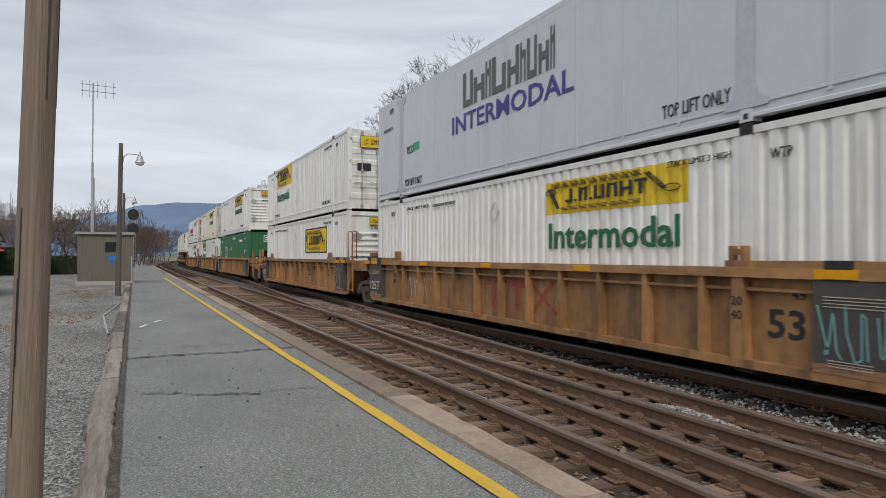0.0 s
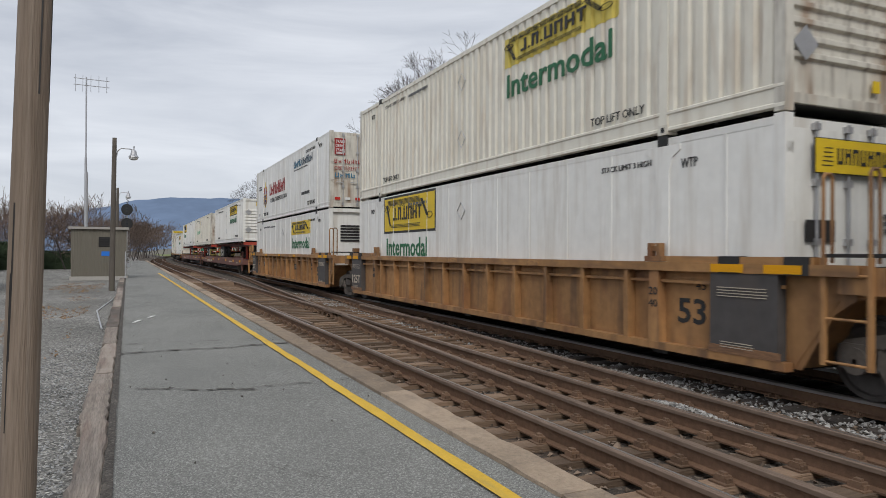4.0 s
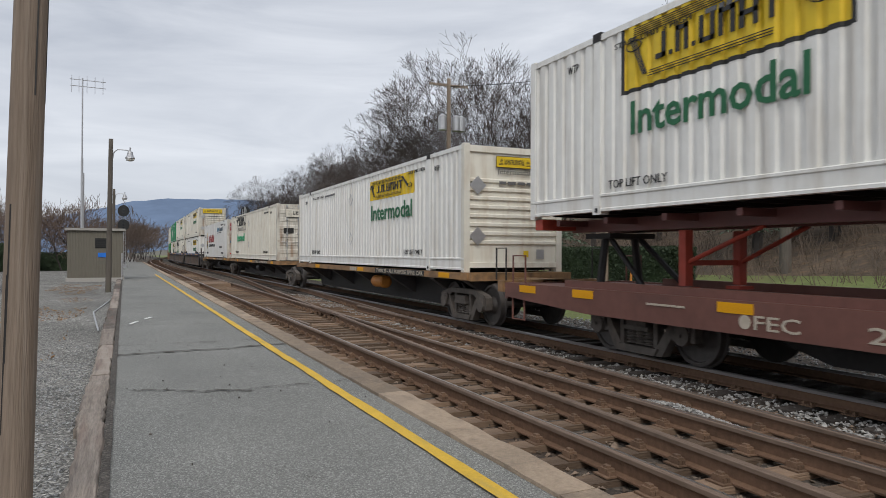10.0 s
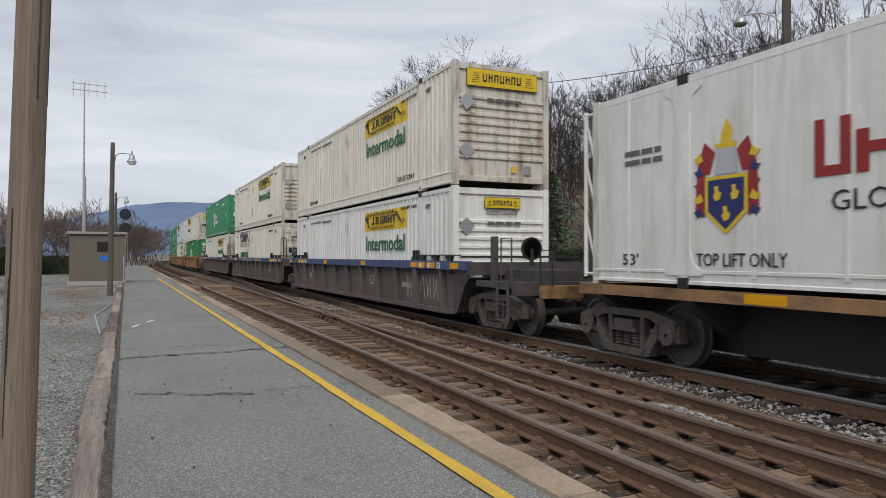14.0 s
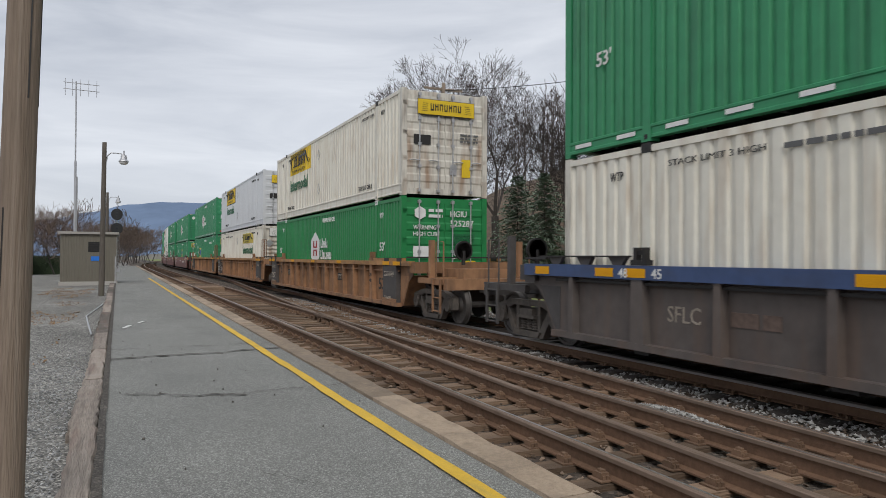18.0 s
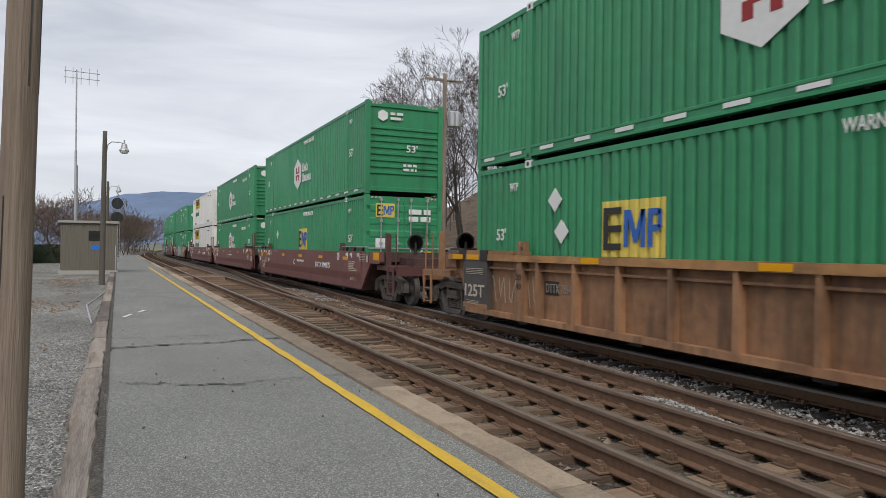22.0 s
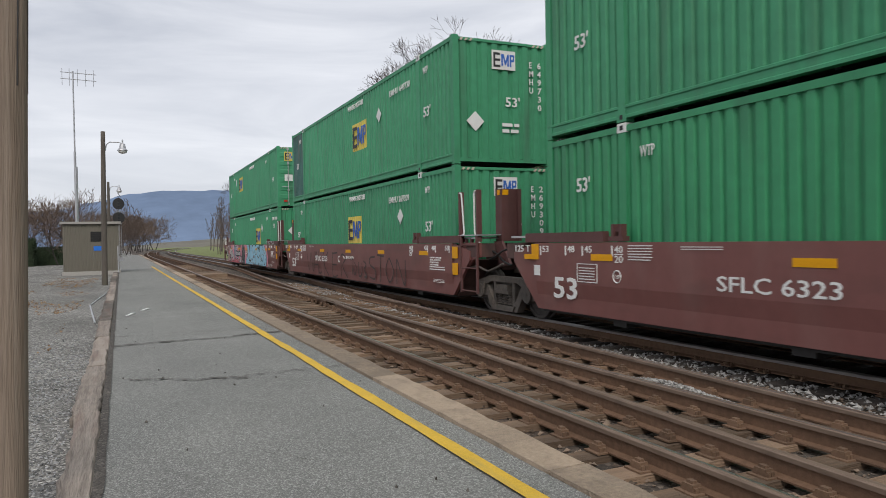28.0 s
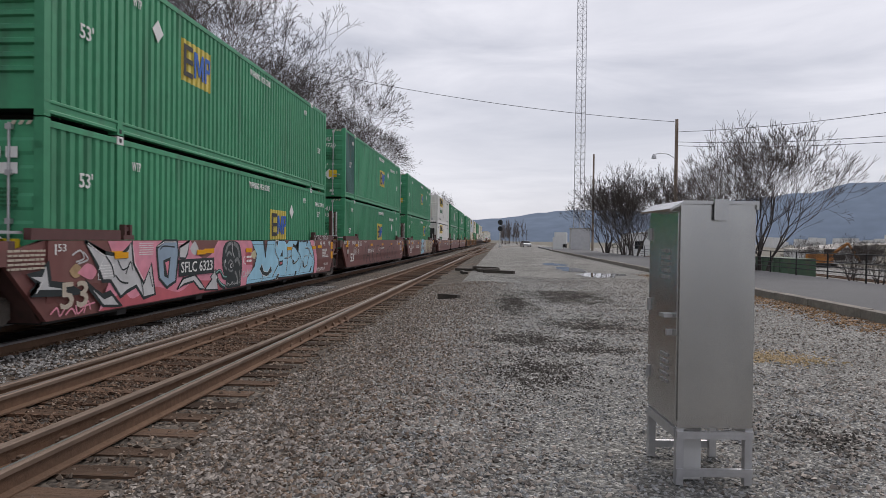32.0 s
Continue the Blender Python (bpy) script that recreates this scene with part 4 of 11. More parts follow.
def grab_iron(parent, x, y, z0, z1, w, mat, along="y"):
    bm = bmesh.new()
    if along == "y":
        pipe(bm, [(x, y - w / 2, z0), (x, y - w / 2, z1), (x, y + w / 2, z1), (x, y + w / 2, z0)], 0.018)
    else:
        pipe(bm, [(x - w / 2, y, z0), (x - w / 2, y, z1), (x + w / 2, y, z1), (x + w / 2, y, z0)], 0.018)
    part("grab_iron", bm, mat, parent, "bent grab iron")


def ladder(parent, x, y, z0, z1, w, mat):
    bm = bmesh.new()
    for yy in (y - w / 2, y + w / 2):
        box(bm, x - 0.02, x + 0.02, yy - 0.03, yy + 0.03, z0, z1)
    for k in range(3):
        z = z0 + 0.04 + k * (z1 - z0) * 0.4
        rod(bm, (x, y - w / 2, z), (x, y + w / 2, z), 0.016)
    part("ladder", bm, mat, parent, "steel step ladder")


def block_letters(c, frame_at, widths, h, mat, name="name_print", gap=0.06):
    """A brand name as plain letter-wide blocks."""
    bm = bmesh.new()
    x = 0.0
    for k, w in enumerate(widths):
        if w > 0:
            box(bm, x, x + w * 0.28, 0, h * (1 if k % 3 != 1 else 0.72), 0, 0.005)
            box(bm, x + w * 0.72, x + w, 0, h * (0.72 if k % 2 else 1), 0, 0.005)
            zz = h * (0.0, 0.32, 0.6)[k % 3]
            box(bm, x, x + w, zz, zz + h * 0.18, 0, 0.0055)
        x += abs(w) + gap
    put(name, to_mesh(name, bm), mat, c, at=frame_at)


def scrawl(car, y0, y1, z0, z1, mat, seed, x=-1.41, width=0.022, strokes=5):
    """Loose spray-can strokes."""
    r = random.Random(seed)
    bm = bmesh.new()
    for k in range(strokes):
        a = y1 - (y1 - y0) * (k + 0.1) / strokes
        b = y1 - (y1 - y0) * (k + 0.85) / strokes
        pts = [(x, a + (b - a) * i / 6 + r.uniform(-0.05, 0.05), r.uniform(z0, z1) if i % 2 else (z0 if (i // 2) % 2 else z1) + r.uniform(-0.05, 0.05)) for i in range(7)]
        for p, q in zip(pts, pts[1:]):
            d = Vector((0, q[1] - p[1], q[2] - p[2]))
            n = Vector((0, -d.z, d.y)).normalized() * width
            v = [bm.verts.new(Vector(w) + o) for w, o in ((p, n), (p, -n), (q, -n), (q, n))]
            bm.faces.new(v)
    part("spray_tag", bm, mat, car, "sprayed tag")


def curve_pts(keys, n=8):
    """A smooth line through keys."""
    out = []
    for i in range(len(keys) - 1):
        p0, p1, p2, p3 = keys[max(0, i - 1)], keys[i], keys[i + 1], keys[min(len(keys) - 1, i + 2)]
        for k in range(n):
            t = k / n
            out.append(tuple(0.5 * (2 * p1[j] + (p2[j] - p0[j]) * t + (2 * p0[j] - 5 * p1[j] + 4 * p2[j] - p3[j]) * t * t + (3 * p1[j] - p0[j] - 3 * p2[j] + p3[j]) * t ** 3) for j in (0, 1)))
    return out + [keys[-1]]


# ---- well cars ----
def well_car(style, s, lead, trail, lead_truck=0.0, trail_truck=0.0, label="", group=""):
    """One unit. lead and trail say what each end is: 'end' with its own truck and coupler, or 'joint' where two units share one."""
    car = rolls(thing("well_car", label, "freight wagon", group), s)
    side, top, end_mat = {"brown": (BROWN, BROWN_TOP, BROWN), "rust": (RUST_BROWN, BROWN_TOP, RUST_BROWN),
                          "blue": (GREY_SIDE, BLUE_CHORD, END_GREY), "maroon": (MAROON, MAROON, MAROON_DARK)}[style]
    W, L = 1.475, 8.28
    chord = 1.36 if style != "blue" else 1.28
    for sx in (-1, 1):
        if style == "maroon":
            bm = bmesh.new()
            prism(bm, [(-L - 0.75, 1.12), (-L + 0.06, 0.32), (L - 0.06, 0.32), (L + 0.75, 1.12), (L + 0.75, 1.3), (L, 1.47), (-L, 1.47), (-L - 0.75, 1.3)], "x", sx * (W - 0.1), sx * (W - 0.03))
            prism(bm, [(sx * (W - 0.03), 1.47), (sx * W, 1.47), (sx * W, 0.80), (sx * (W - 0.06), 0.34), (sx * (W - 0.09), 0.32)], "y", -L + 0.05, L - 0.05)
            part("side_sill", bm, side, car, "smooth maroon side", 0.008)
        else:
            bm = bmesh.new()
            prism(bm, [(-L - 0.7, 1.12), (-L - 0.45, 0.95), (-L - 0.05, 0.30), (L + 0.05, 0.30), (L + 0.45, 0.95), (L + 0.7, 1.12), (L + 0.7, chord), (-L - 0.7, chord)], "x", sx * (W - 0.165), sx * (W - 0.145))
            part("side_sheet", bm, side, car, "weathered side sheet")
            boxes_part("bottom_sill", [(min(sx * (W - 0.14), sx * W), max(sx * (W - 0.14), sx * W), -L + 0.05, L - 0.05, 0.27, 0.37)], side, car, bevel=0.01)
            boxes_part("top_chord", [(min(sx * (W - 0.16), sx * (W + 0.01)), max(sx * (W - 0.16), sx * (W + 0.01)), -L - 0.8, L + 0.8, chord, 1.48)], top, car, "box-section top chord", 0.012)
            n = 15 if style != "blue" else 11
            for i in range(n):
                y = -L + 0.6 + (2 * L - 1.2) * i / (n - 1)
                bm = bmesh.new()
                w = 0.05 if style != "blue" else 0.065
                if abs(abs(y) - 6.4) < 0.4:
                    # the wide post below each container lock
                    w, y = w * 2.2, math.copysign(6.08, y)
                prism(bm, [(y - w, 0.31), (y + w, 0.31), (y + w * 0.8, chord - 0.002), (y - w * 0.8, chord - 0.002)], "x", sx * (W - 0.15), sx * (W - 0.006))
                part("side_post", bm, side if style != "blue" else GREY_SIDE, car)
            boxes_part("side_rail", [(min(sx * (W - 0.1), sx * (W - 0.06)), max(sx * (W - 0.1), sx * (W - 0.06)), -L + 0.1, L - 0.1, 1.2, 1.24)], DARK_STEEL if style == "blue" else side, car)
    # floor and cross members of the well
    boxes_part("well_floor", [(-1.36, 1.36, -L + 0.1, L - 0.1, 0.27, 0.33)] + [(-1.36, 1.36, y - 0.15, y + 0.15, 0.2, 0.3) for y in (-6.1, -3, 0, 3, 6.1)], DARK_STEEL, car)
    # inner ends of maroon cars: grime with the joint's shade painted in
    inner_paint = MAROON_GRIMY_SHADED if style == "maroon" else end_mat
    for e, mode in ((-1, lead), (1, trail)):
        ln = 10.9 if mode == "end" else 9.45
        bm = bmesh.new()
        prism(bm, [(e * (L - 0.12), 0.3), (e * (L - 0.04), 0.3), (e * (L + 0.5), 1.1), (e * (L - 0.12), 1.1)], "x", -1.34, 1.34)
        part("end_bulkhead", bm, inner_paint, car, "sloped end bulkhead")
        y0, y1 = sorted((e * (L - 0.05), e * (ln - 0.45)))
        boxes_part("end_platform", [(-0.62, 0.62, y0, y1, 0.88, 1.3)], inner_paint, car, "end platform over the truck", 0.02)
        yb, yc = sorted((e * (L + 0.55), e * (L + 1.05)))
        boxes_part("end_beam", [(-1.42, 1.42, yb, yc, 1.18, 1.46)], inner_paint, car, "cross beam", 0.02)
        boxes_part("walkway", [(-1.35, 1.35, *sorted((e * (L + 0.3), e * (L + 1.0))), 1.56, 1.6)], GALVANISED if style == "maroon" else DARK_STEEL, car, "grated walkway")
        # container guides
        for sx in (-1, 1):
            xa, xb = sorted((sx * 1.36, sx * 1.47))
            if s > 415:
                boxes_part("container_guide", [(xa, xb, *sorted((e * (L - 1.95), e * (L + 0.3))), 1.481, 1.64)], end_mat, car, "folded container guide", 0.012)
            elif style in ("maroon", "blue"):
                boxes_part("side_walkway", [(xa - 0.02, xb + 0.02, *sorted((e * (L - 1.95), e * (L + 0.3))), 1.6, 1.625)], GALVANISED if style == "maroon" else DARK_STEEL, car, "thin grated side walkway", 0.004)
                for dy in (-1.75, -0.95, -0.15):
                    bm = bmesh.new()
                    yc = e * (L + dy)
                    prism(bm, [(yc - 0.1, 1.481), (yc + 0.1, 1.481), (yc + 0.2, 1.6), (yc - 0.2, 1.6)], "x", xa + 0.02, xb - 0.02)
                    part("walkway_support", bm, end_mat, car)
            else:
                boxes_part("container_guide", [(xa, xb, *sorted((e * (L - 1.95), e * (L + 0.3))), 1.481, 1.56)], top, car, "folded container guide", 0.012)
                for ya in (e * (L + 0.1), e * (L - 0.85)):
                    boxes_part("chord_patch", [(*sorted((sx * 1.35, sx * 1.489)), ya - 0.16, ya + 0.16, 1.357, 1.565)], DARK_STEEL, car, "dark painted chord section", 0.006)
            boxes_part("lock_bracket", [(sx * 1.40 - 0.06, sx * 1.40 + 0.06, e * 6.05 - 0.17, e * 6.05 + 0.17, 1.484, 1.56), (sx * 1.40 - 0.05, sx * 1.40 + 0.05, e * 6.05 - 0.12, e * 6.05 - 0.06, 1.56, 1.74), (sx * 1.40 - 0.05, sx * 1.40 + 0.05, e * 6.05 + 0.06, e * 6.05 + 0.12, 1.56, 1.74), (sx * 1.40 - 0.02, sx * 1.40 + 0.02, e * 6.05 - 0.06, e * 6.05 + 0.06, 1.63, 1.7)], end_mat if style != "blue" else DARK_STEEL, car, "container lock bracket", 0.015)
        if mode == "end" and style == "maroon":
            for sx in (-1, 1):
                bm = bmesh.new()
                prism(bm, [(e * (L + 0.752), 1.13), (e * 9.85, 1.13), (e * 10.0, 1.2), (e * 10.0, 1.46), (e * (L + 0.752), 1.46)], "x", *sorted((sx * 1.38, sx * 1.474)))
                part("end_side", bm, side, car, "side plate beside the end platform", 0.006)
        if mode == "end":
            part_end = [(-1.3, 1.3, *sorted((e * 10.75, e * 10.95)), 0.82, 1.08)]
            boxes_part("end_sill", part_end, end_mat, car, "end sill", 0.015)
            for sx in (-1, 1):
                tall = s > 415 and e < 0
                if tall:
                    for yy, way in ((-10.5, -1), (-10.98, 1)):
                        bm = bmesh.new()
                        pipe(bm, [(sx * 1.3, yy, 1.03), (sx * 1.3, yy, 2.02), (sx * 1.3, yy + way * 0.03, 2.07), (sx * 1.3, yy + way * 0.1, 2.07)], 0.02)
                        part("grab_iron", bm, INK_WHITE, car, "hooked white grab iron")
                        boxes_part("rail_post", [(sx * 1.3 - 0.03, sx * 1.3 + 0.03, yy + way * 0.1 - 0.025, yy + way * 0.1 + 0.025, 1.03, 2.09)], end_mat, car, "angle-iron rail post")
                else:
                    grab_iron(car, sx * 1.3, e * 10.55, 1.05, 1.95, 0.42, INK_WHITE if s > 415 else end_mat)
                ladder(car, sx * 1.36, e * 10.5, 0.28, 1.06, 0.42, end_mat)
                if not tall:
                    boxes_part("end_post", [(sx * 1.24 - 0.06, sx * 1.24 + 0.06, e * 9.95 - 0.06, e * 9.95 + 0.06, 1.08, 2.0)], end_mat, car, "upright post", 0.01)
                elif sx < 0:
                    boxes_part("end_post", [(-0.9, -0.74, -10.62, -10.36, 1.08, 2.44), (-0.74, -0.54, -10.54, -10.44, 1.08, 2.44), (-0.54, -0.46, -10.62, -10.36, 1.08, 2.44)], end_mat, car, "upright end post", 0.015)
                    boxes_part("reflector", [(-0.906, -0.899, -10.48, -10.37, 2.31, 2.42)], PAD_YELLOW, car, "yellow post patch")
                    bm = bmesh.new()
                    pipe(bm, [(-0.94, -10.66, 2.36), (-0.92, -10.72, 2.42), (-0.75, -10.85, 2.44), (0.35, -10.9, 2.34), (0.5, -10.9, 2.2), (0.52, -10.9, 1.1)], 0.024)
                    part("handrail", bm, INK_WHITE, car, "bent cream handrail across the end")
                boxes_part("platform_bracket", [(*sorted((sx * 0.6, sx * 1.28)), e * 10.0 - 0.08, e * 10.0 + 0.08, 0.95, 1.1), (sx * 1.28 - 0.05, sx * 1.28 + 0.05, *sorted((e * 9.3, e * 10.8)), 0.95, 1.08)], end_mat, car, bevel=0.01)
            wheel_x, wheel_z = (0.95, 1.5) if s > 415 else (-0.5, 1.75)
            bm = bmesh.new()
            disc_stack(bm, [(-0.03, 0.24), (0.03, 0.24), (0.03, 0.2), (-0.03, 0.2)], "y", 20, (wheel_x, e * 10.2, wheel_z))
            rod(bm, (wheel_x, e * 10.2, wheel_z - 0.35), (wheel_x, e * 10.2, wheel_z), 0.05)
            part("brake_wheel", bm, DARK_STEEL, car, "hand brake wheel")
            put("coupler", COUPLER, TRUCK_STEEL, car, "knuckle coupler", at=pose(0, e * 10.85, 0, 0, 0, 0 if e < 0 else 180))
            put("air_hose", HOSE, BLACK, car, at=pose(0, e * 10.95, 0, 0, 0, 0 if e < 0 else 180))
            add_truck(car, e * 9.62)
        else:
            boxes_part("articulated_joint", [(-0.3, 0.3, *sorted((e * 8.9, e * 9.72)), 0.8, 1.12)], TRUCK_STEEL, car, "articulated joint", 0.03)
            if e > 0:
                add_truck(car, trail_truck)
                for sx in (-1, 1):
                    if s < 415:
                        boxes_part("end_post", [(sx * 1.0 - 0.16, sx * 1.0 + 0.1, 9.12, 9.32, 1.5, 1.72)], end_mat, car, "upright end post", 0.02)
                if s > 415:
                    boxes_part("end_post", [(0.92, 1.08, 9.2, 9.36, 1.5, 2.5)], end_mat, car, "upright end post", 0.02)
                    boxes_part("reflector", [(0.915, 1.085, 9.195, 9.365, 2.42, 2.48)], PAD_YELLOW, car, "yellow post cap")
                    for yy in (9.02, 8.6):
                        bm = bmesh.new()
                        pipe(bm, [(1.4, yy, 1.56), (1.4, yy, 2.38), (1.4, yy + 0.03, 2.42), (1.4, yy + 0.09, 2.42)], 0.015)
                        part("grab_iron", bm, INK_WHITE, car, "hooked white grab iron")
                        boxes_part("rail_post", [(1.36, 1.42, yy + 0.08, yy + 0.13, 1.5, 2.44)], end_mat, car, "angle-iron rail post")
            else:
                for sx in (-1, 1):
                    if s > 415 and sx < 0:
                        for yy, way, foot in ((-8.66, 1, -0.1), (-9.25, -1, 0.0)):
                            bm = bmesh.new()
                            pipe(bm, [(-1.43, yy + way * 0.1, 1.63), (-1.43, yy + foot + way * 0.03, 1.65), (-1.43, yy + foot, 1.72), (-1.43, yy, 2.5), (-1.43, yy + way * 0.03, 2.55), (-1.43, yy + way * 0.1, 2.56)], 0.018)
                            part("grab_iron", bm, INK_WHITE, car, "bent white grab iron")
                            boxes_part("rail_post", [(-1.44, -1.38, yy + way * 0.11 - 0.035, yy + way * 0.11 + 0.035, 1.5, 2.58), (-1.38, -1.32, yy + way * 0.11 - 0.012, yy + way * 0.11 + 0.012, 1.5, 2.58)], end_mat, car, "angle-iron rail post")
                        boxes_part("end_post", [(-0.9, -0.72, -9.47, -9.21, 1.5, 2.6), (-0.72, -0.5, -9.4, -9.3, 1.5, 2.6), (-0.5, -0.42, -9.47, -9.21, 1.5, 2.6)], end_mat, car, "upright end post", 0.015)
                        boxes_part("reflector", [(-0.906, -0.899, -9.4, -9.29, 2.47, 2.58)], PAD_YELLOW, car, "yellow post patch")
                        boxes_part("reflector", [(-0.88, -0.74, -9.478, -9.469, 2.47, 2.58)], PAD_YELLOW, car, "yellow post patch")
                        bm = bmesh.new()
                        prism(bm, [(-8.4, 1.481), (-9.4, 1.481), (-9.4, 1.18), (-9.1, 1.12), (-8.95, 1.02), (-8.4, 0.75)], "x", -1.4, -1.35)
                        part("end_side", bm, side, car, "side plate behind the ladder", 0.006)
                        boxes_part("walkway", [(-1.45, -0.7, -9.42, -8.5, 1.625, 1.65)], GALVANISED, car, "grated crossover step", 0.004)
                        bm = bmesh.new()
                        prism(bm, [(-9.3, 1.5), (-9.62, 1.5), (-9.95, 1.02), (-9.55, 0.98)], "x", -1.0, -0.94)
                        part("post_gusset", bm, end_mat, car, "slanting post gusset", 0.01)
                        for dx, pts in ((-1.12, [(-9.3, 1.12), (-9.6, 1.2), (-9.85, 1.3), (-10.15, 1.36), (-10.3, 1.42)]), (-1.05, [(-9.2, 1.34), (-9.55, 1.22), (-9.8, 1.08), (-10.1, 1.02)]), (-1.3, [(-8.6, 0.92), (-9.1, 0.98), (-9.5, 0.9), (-9.8, 0.94), (-10.2, 1.06)])):
                            bm = bmesh.new()
                            pipe(bm, [(dx, py, pz) for py, pz in curve_pts(pts, 4)], 0.022)
                            part("brake_pipe", bm, TRUCK_STEEL if dx < -1.2 else BLACK, car, "bent brake pipe")
                        boxes_part("walkway_bracket", [(-1.4, -1.34, yy - 0.03, yy + 0.03, 1.4, 1.56) for yy in (-8.5, -8.75, -9.0)], end_mat, car, bevel=0.008)
                    elif s < 415:
                        tall = 2.3 if style == "maroon" else 2.45
                        for yy in (-9.2, -8.68):
                            bm = bmesh.new()
                            pipe(bm, [(sx * 1.45, yy, 0.45), (sx * 1.45, yy, tall - 0.04), (sx * 1.42, yy, tall), (sx * 1.34, yy, tall), (sx * 1.31, yy, tall - 0.05), (sx * 1.31, yy, 1.5)], 0.02)
                            part("handrail", bm, end_mat, car, "bent end handrail")
                    ladder(car, sx * 1.44, *((-8.995, 0.42, 1.63, 0.73) if s > 415 else (-8.94, 0.42, 1.56, 0.52)), end_mat)
                if style == "blue":
                    bm = bmesh.new()
                    disc_stack(bm, [(-0.34, 0.12), (-0.32, 0.21), (0.28, 0.21), (0.3, 0.17), (0.36, 0.17), (0.36, 0.05)], "y", 18, (-0.75, -9.05, 1.72))
                    part("brake_cylinder", bm, END_GREY, car, "dark rusty brake cylinder")
    return car


def flat_car(s, label):
    car = rolls(thing("flat_car", label, "freight wagon", "long flat cars"), s)
    L = 13.72
    bm = bmesh.new()
    for sx in (-1, 1):
        prism(bm, [(-L, 0.76), (-L + 2.6, 0.62), (L - 2.6, 0.62), (L, 0.76), (L, 1.03), (-L, 1.03)], "x", *sorted((sx * 1.32, sx * 1.42)))
    part("side_sill", bm, FLAT_RED, car, "red oxide side sill", 0.008)
    boxes_part("deck", [(-1.31, 1.31, -L + 0.02, L - 0.02, 0.94, 1.0)], FLAT_RED, car, "steel deck")
    for sx in (-1, 1):
        boxes_part("curb_rail", [(sx * 1.1 - 0.05, sx * 1.1 + 0.05, -L + 1.6, L - 1.6, 1.0, 1.13)], FLAT_RED, car, "raised curb rail", 0.01)
    bm = bmesh.new()
    prism(bm, [(-L + 0.3, 0.93), (-L + 0.3, 0.62), (-8.9, 0.6), (-7.6, 0.24), (7.6, 0.24), (8.9, 0.6), (L - 0.3, 0.62), (L - 0.3, 0.93)], "x", -0.38, 0.38)
    part("centre_sill", bm, DARK_STEEL, car, "deep black centre sill")
    for y in (-8, -5, -2, 2, 5, 8):
        boxes_part("cross_bearer", [(-1.3, 1.3, y - 0.1, y + 0.1, 0.66, 0.93)], DARK_STEEL, car)
    boxes_part("brake_reservoir", [(-1.1, -0.6, 1.2, 3.0, 0.45, 0.8)], DARK_STEEL, car, bevel=0.05)
    for e in (-1, 1):
        boxes_part("end_plate", [(-1.41, 1.41, e * L - 0.05, e * L + 0.05, 0.72, 1.02)], FLAT_RED, car)
        add_truck(car, e * 10.3)
        put("coupler", COUPLER, TRUCK_STEEL, car, at=pose(0, e * (L - 0.3), 0, 0, 0, 0 if e < 0 else 180))
        for sx in (-1, 1):
            grab_iron(car, sx * 1.36, e * (L - 0.4), 1.03, 1.55, 0.45, FLAT_RED)
            bm = bmesh.new()
            pipe(bm, [(sx * 1.38, e * (L - 0.2), 0.8), (sx * 1.38, e * (L - 0.2), 0.35), (sx * 1.38, e * (L - 0.62), 0.35), (sx * 1.38, e * (L - 0.62), 0.8)], 0.02)
            part("stirrup_step", bm, FLAT_RED, car)
    for y in (-12.6, -9.4, -5.4, -1.0, 3.2, 8.35, 11.2, 12.9) if s < 140 else (-12.6, -9.4, -5.4, -1.0, 5.1, 8.1, 11.2, 12.9):
        panel(on_side(-1.424, y + 0.3, 0.87), 0.55, 0.13, PAD_YELLOW, car, "reflector")
    if s < 140:
        block_letters(car, on_side(-1.424, 7.75, 0.73), (0.15, 0.13, 0.17, 0.15, 0.05, 0.15, 0.17, -0.16, 0.15, 0.17, 0.15, 0.15, -0.16, 0.15, 0.17, 0.17, 0.15, 0.15), 0.16, INK_FADED, gap=0.05)
        scrawl(car, 8.75, 9.7, 0.74, 0.98, INK_FADED, 5, x=-1.423, width=0.011, strokes=4)
    else:
        letters("FEC", on_side(-1.424, 7.84, 0.7), 0.62, 0.17, INK_FADED, car)
        letters("2232", on_side(-1.424, 6.45, 0.7), 1.0, 0.17, INK_FADED, car)
        scrawl(car, 0.6, 4.7, 0.68, 0.98, INK_FADED, 9, x=-1.423, width=0.014, strokes=9)
    bm = bmesh.new()
    disc_stack(bm, [(-0.002, 0.085), (0.006, 0.085), (0.006, 0.001)], "z", 16)
    put("round_mark", to_mesh("round_mark", bm), INK_FADED, car, at=on_side(-1.424, 7.97, 0.78))
    bars(on_side(-1.424, 9.7, 0.86), 0.75, 0.05, 1, INK_FADED, car, seed=int(s) + 4)
    bars(on_side(-1.424, -7.2, 0.78), 1.6, 0.17, 1, INK_FADED, car, seed=int(s) + 1)
    bars(on_side(-1.424, -11.0, 0.78), 0.7, 0.09, 2, INK_FADED, car, seed=int(s) + 2)
    return car


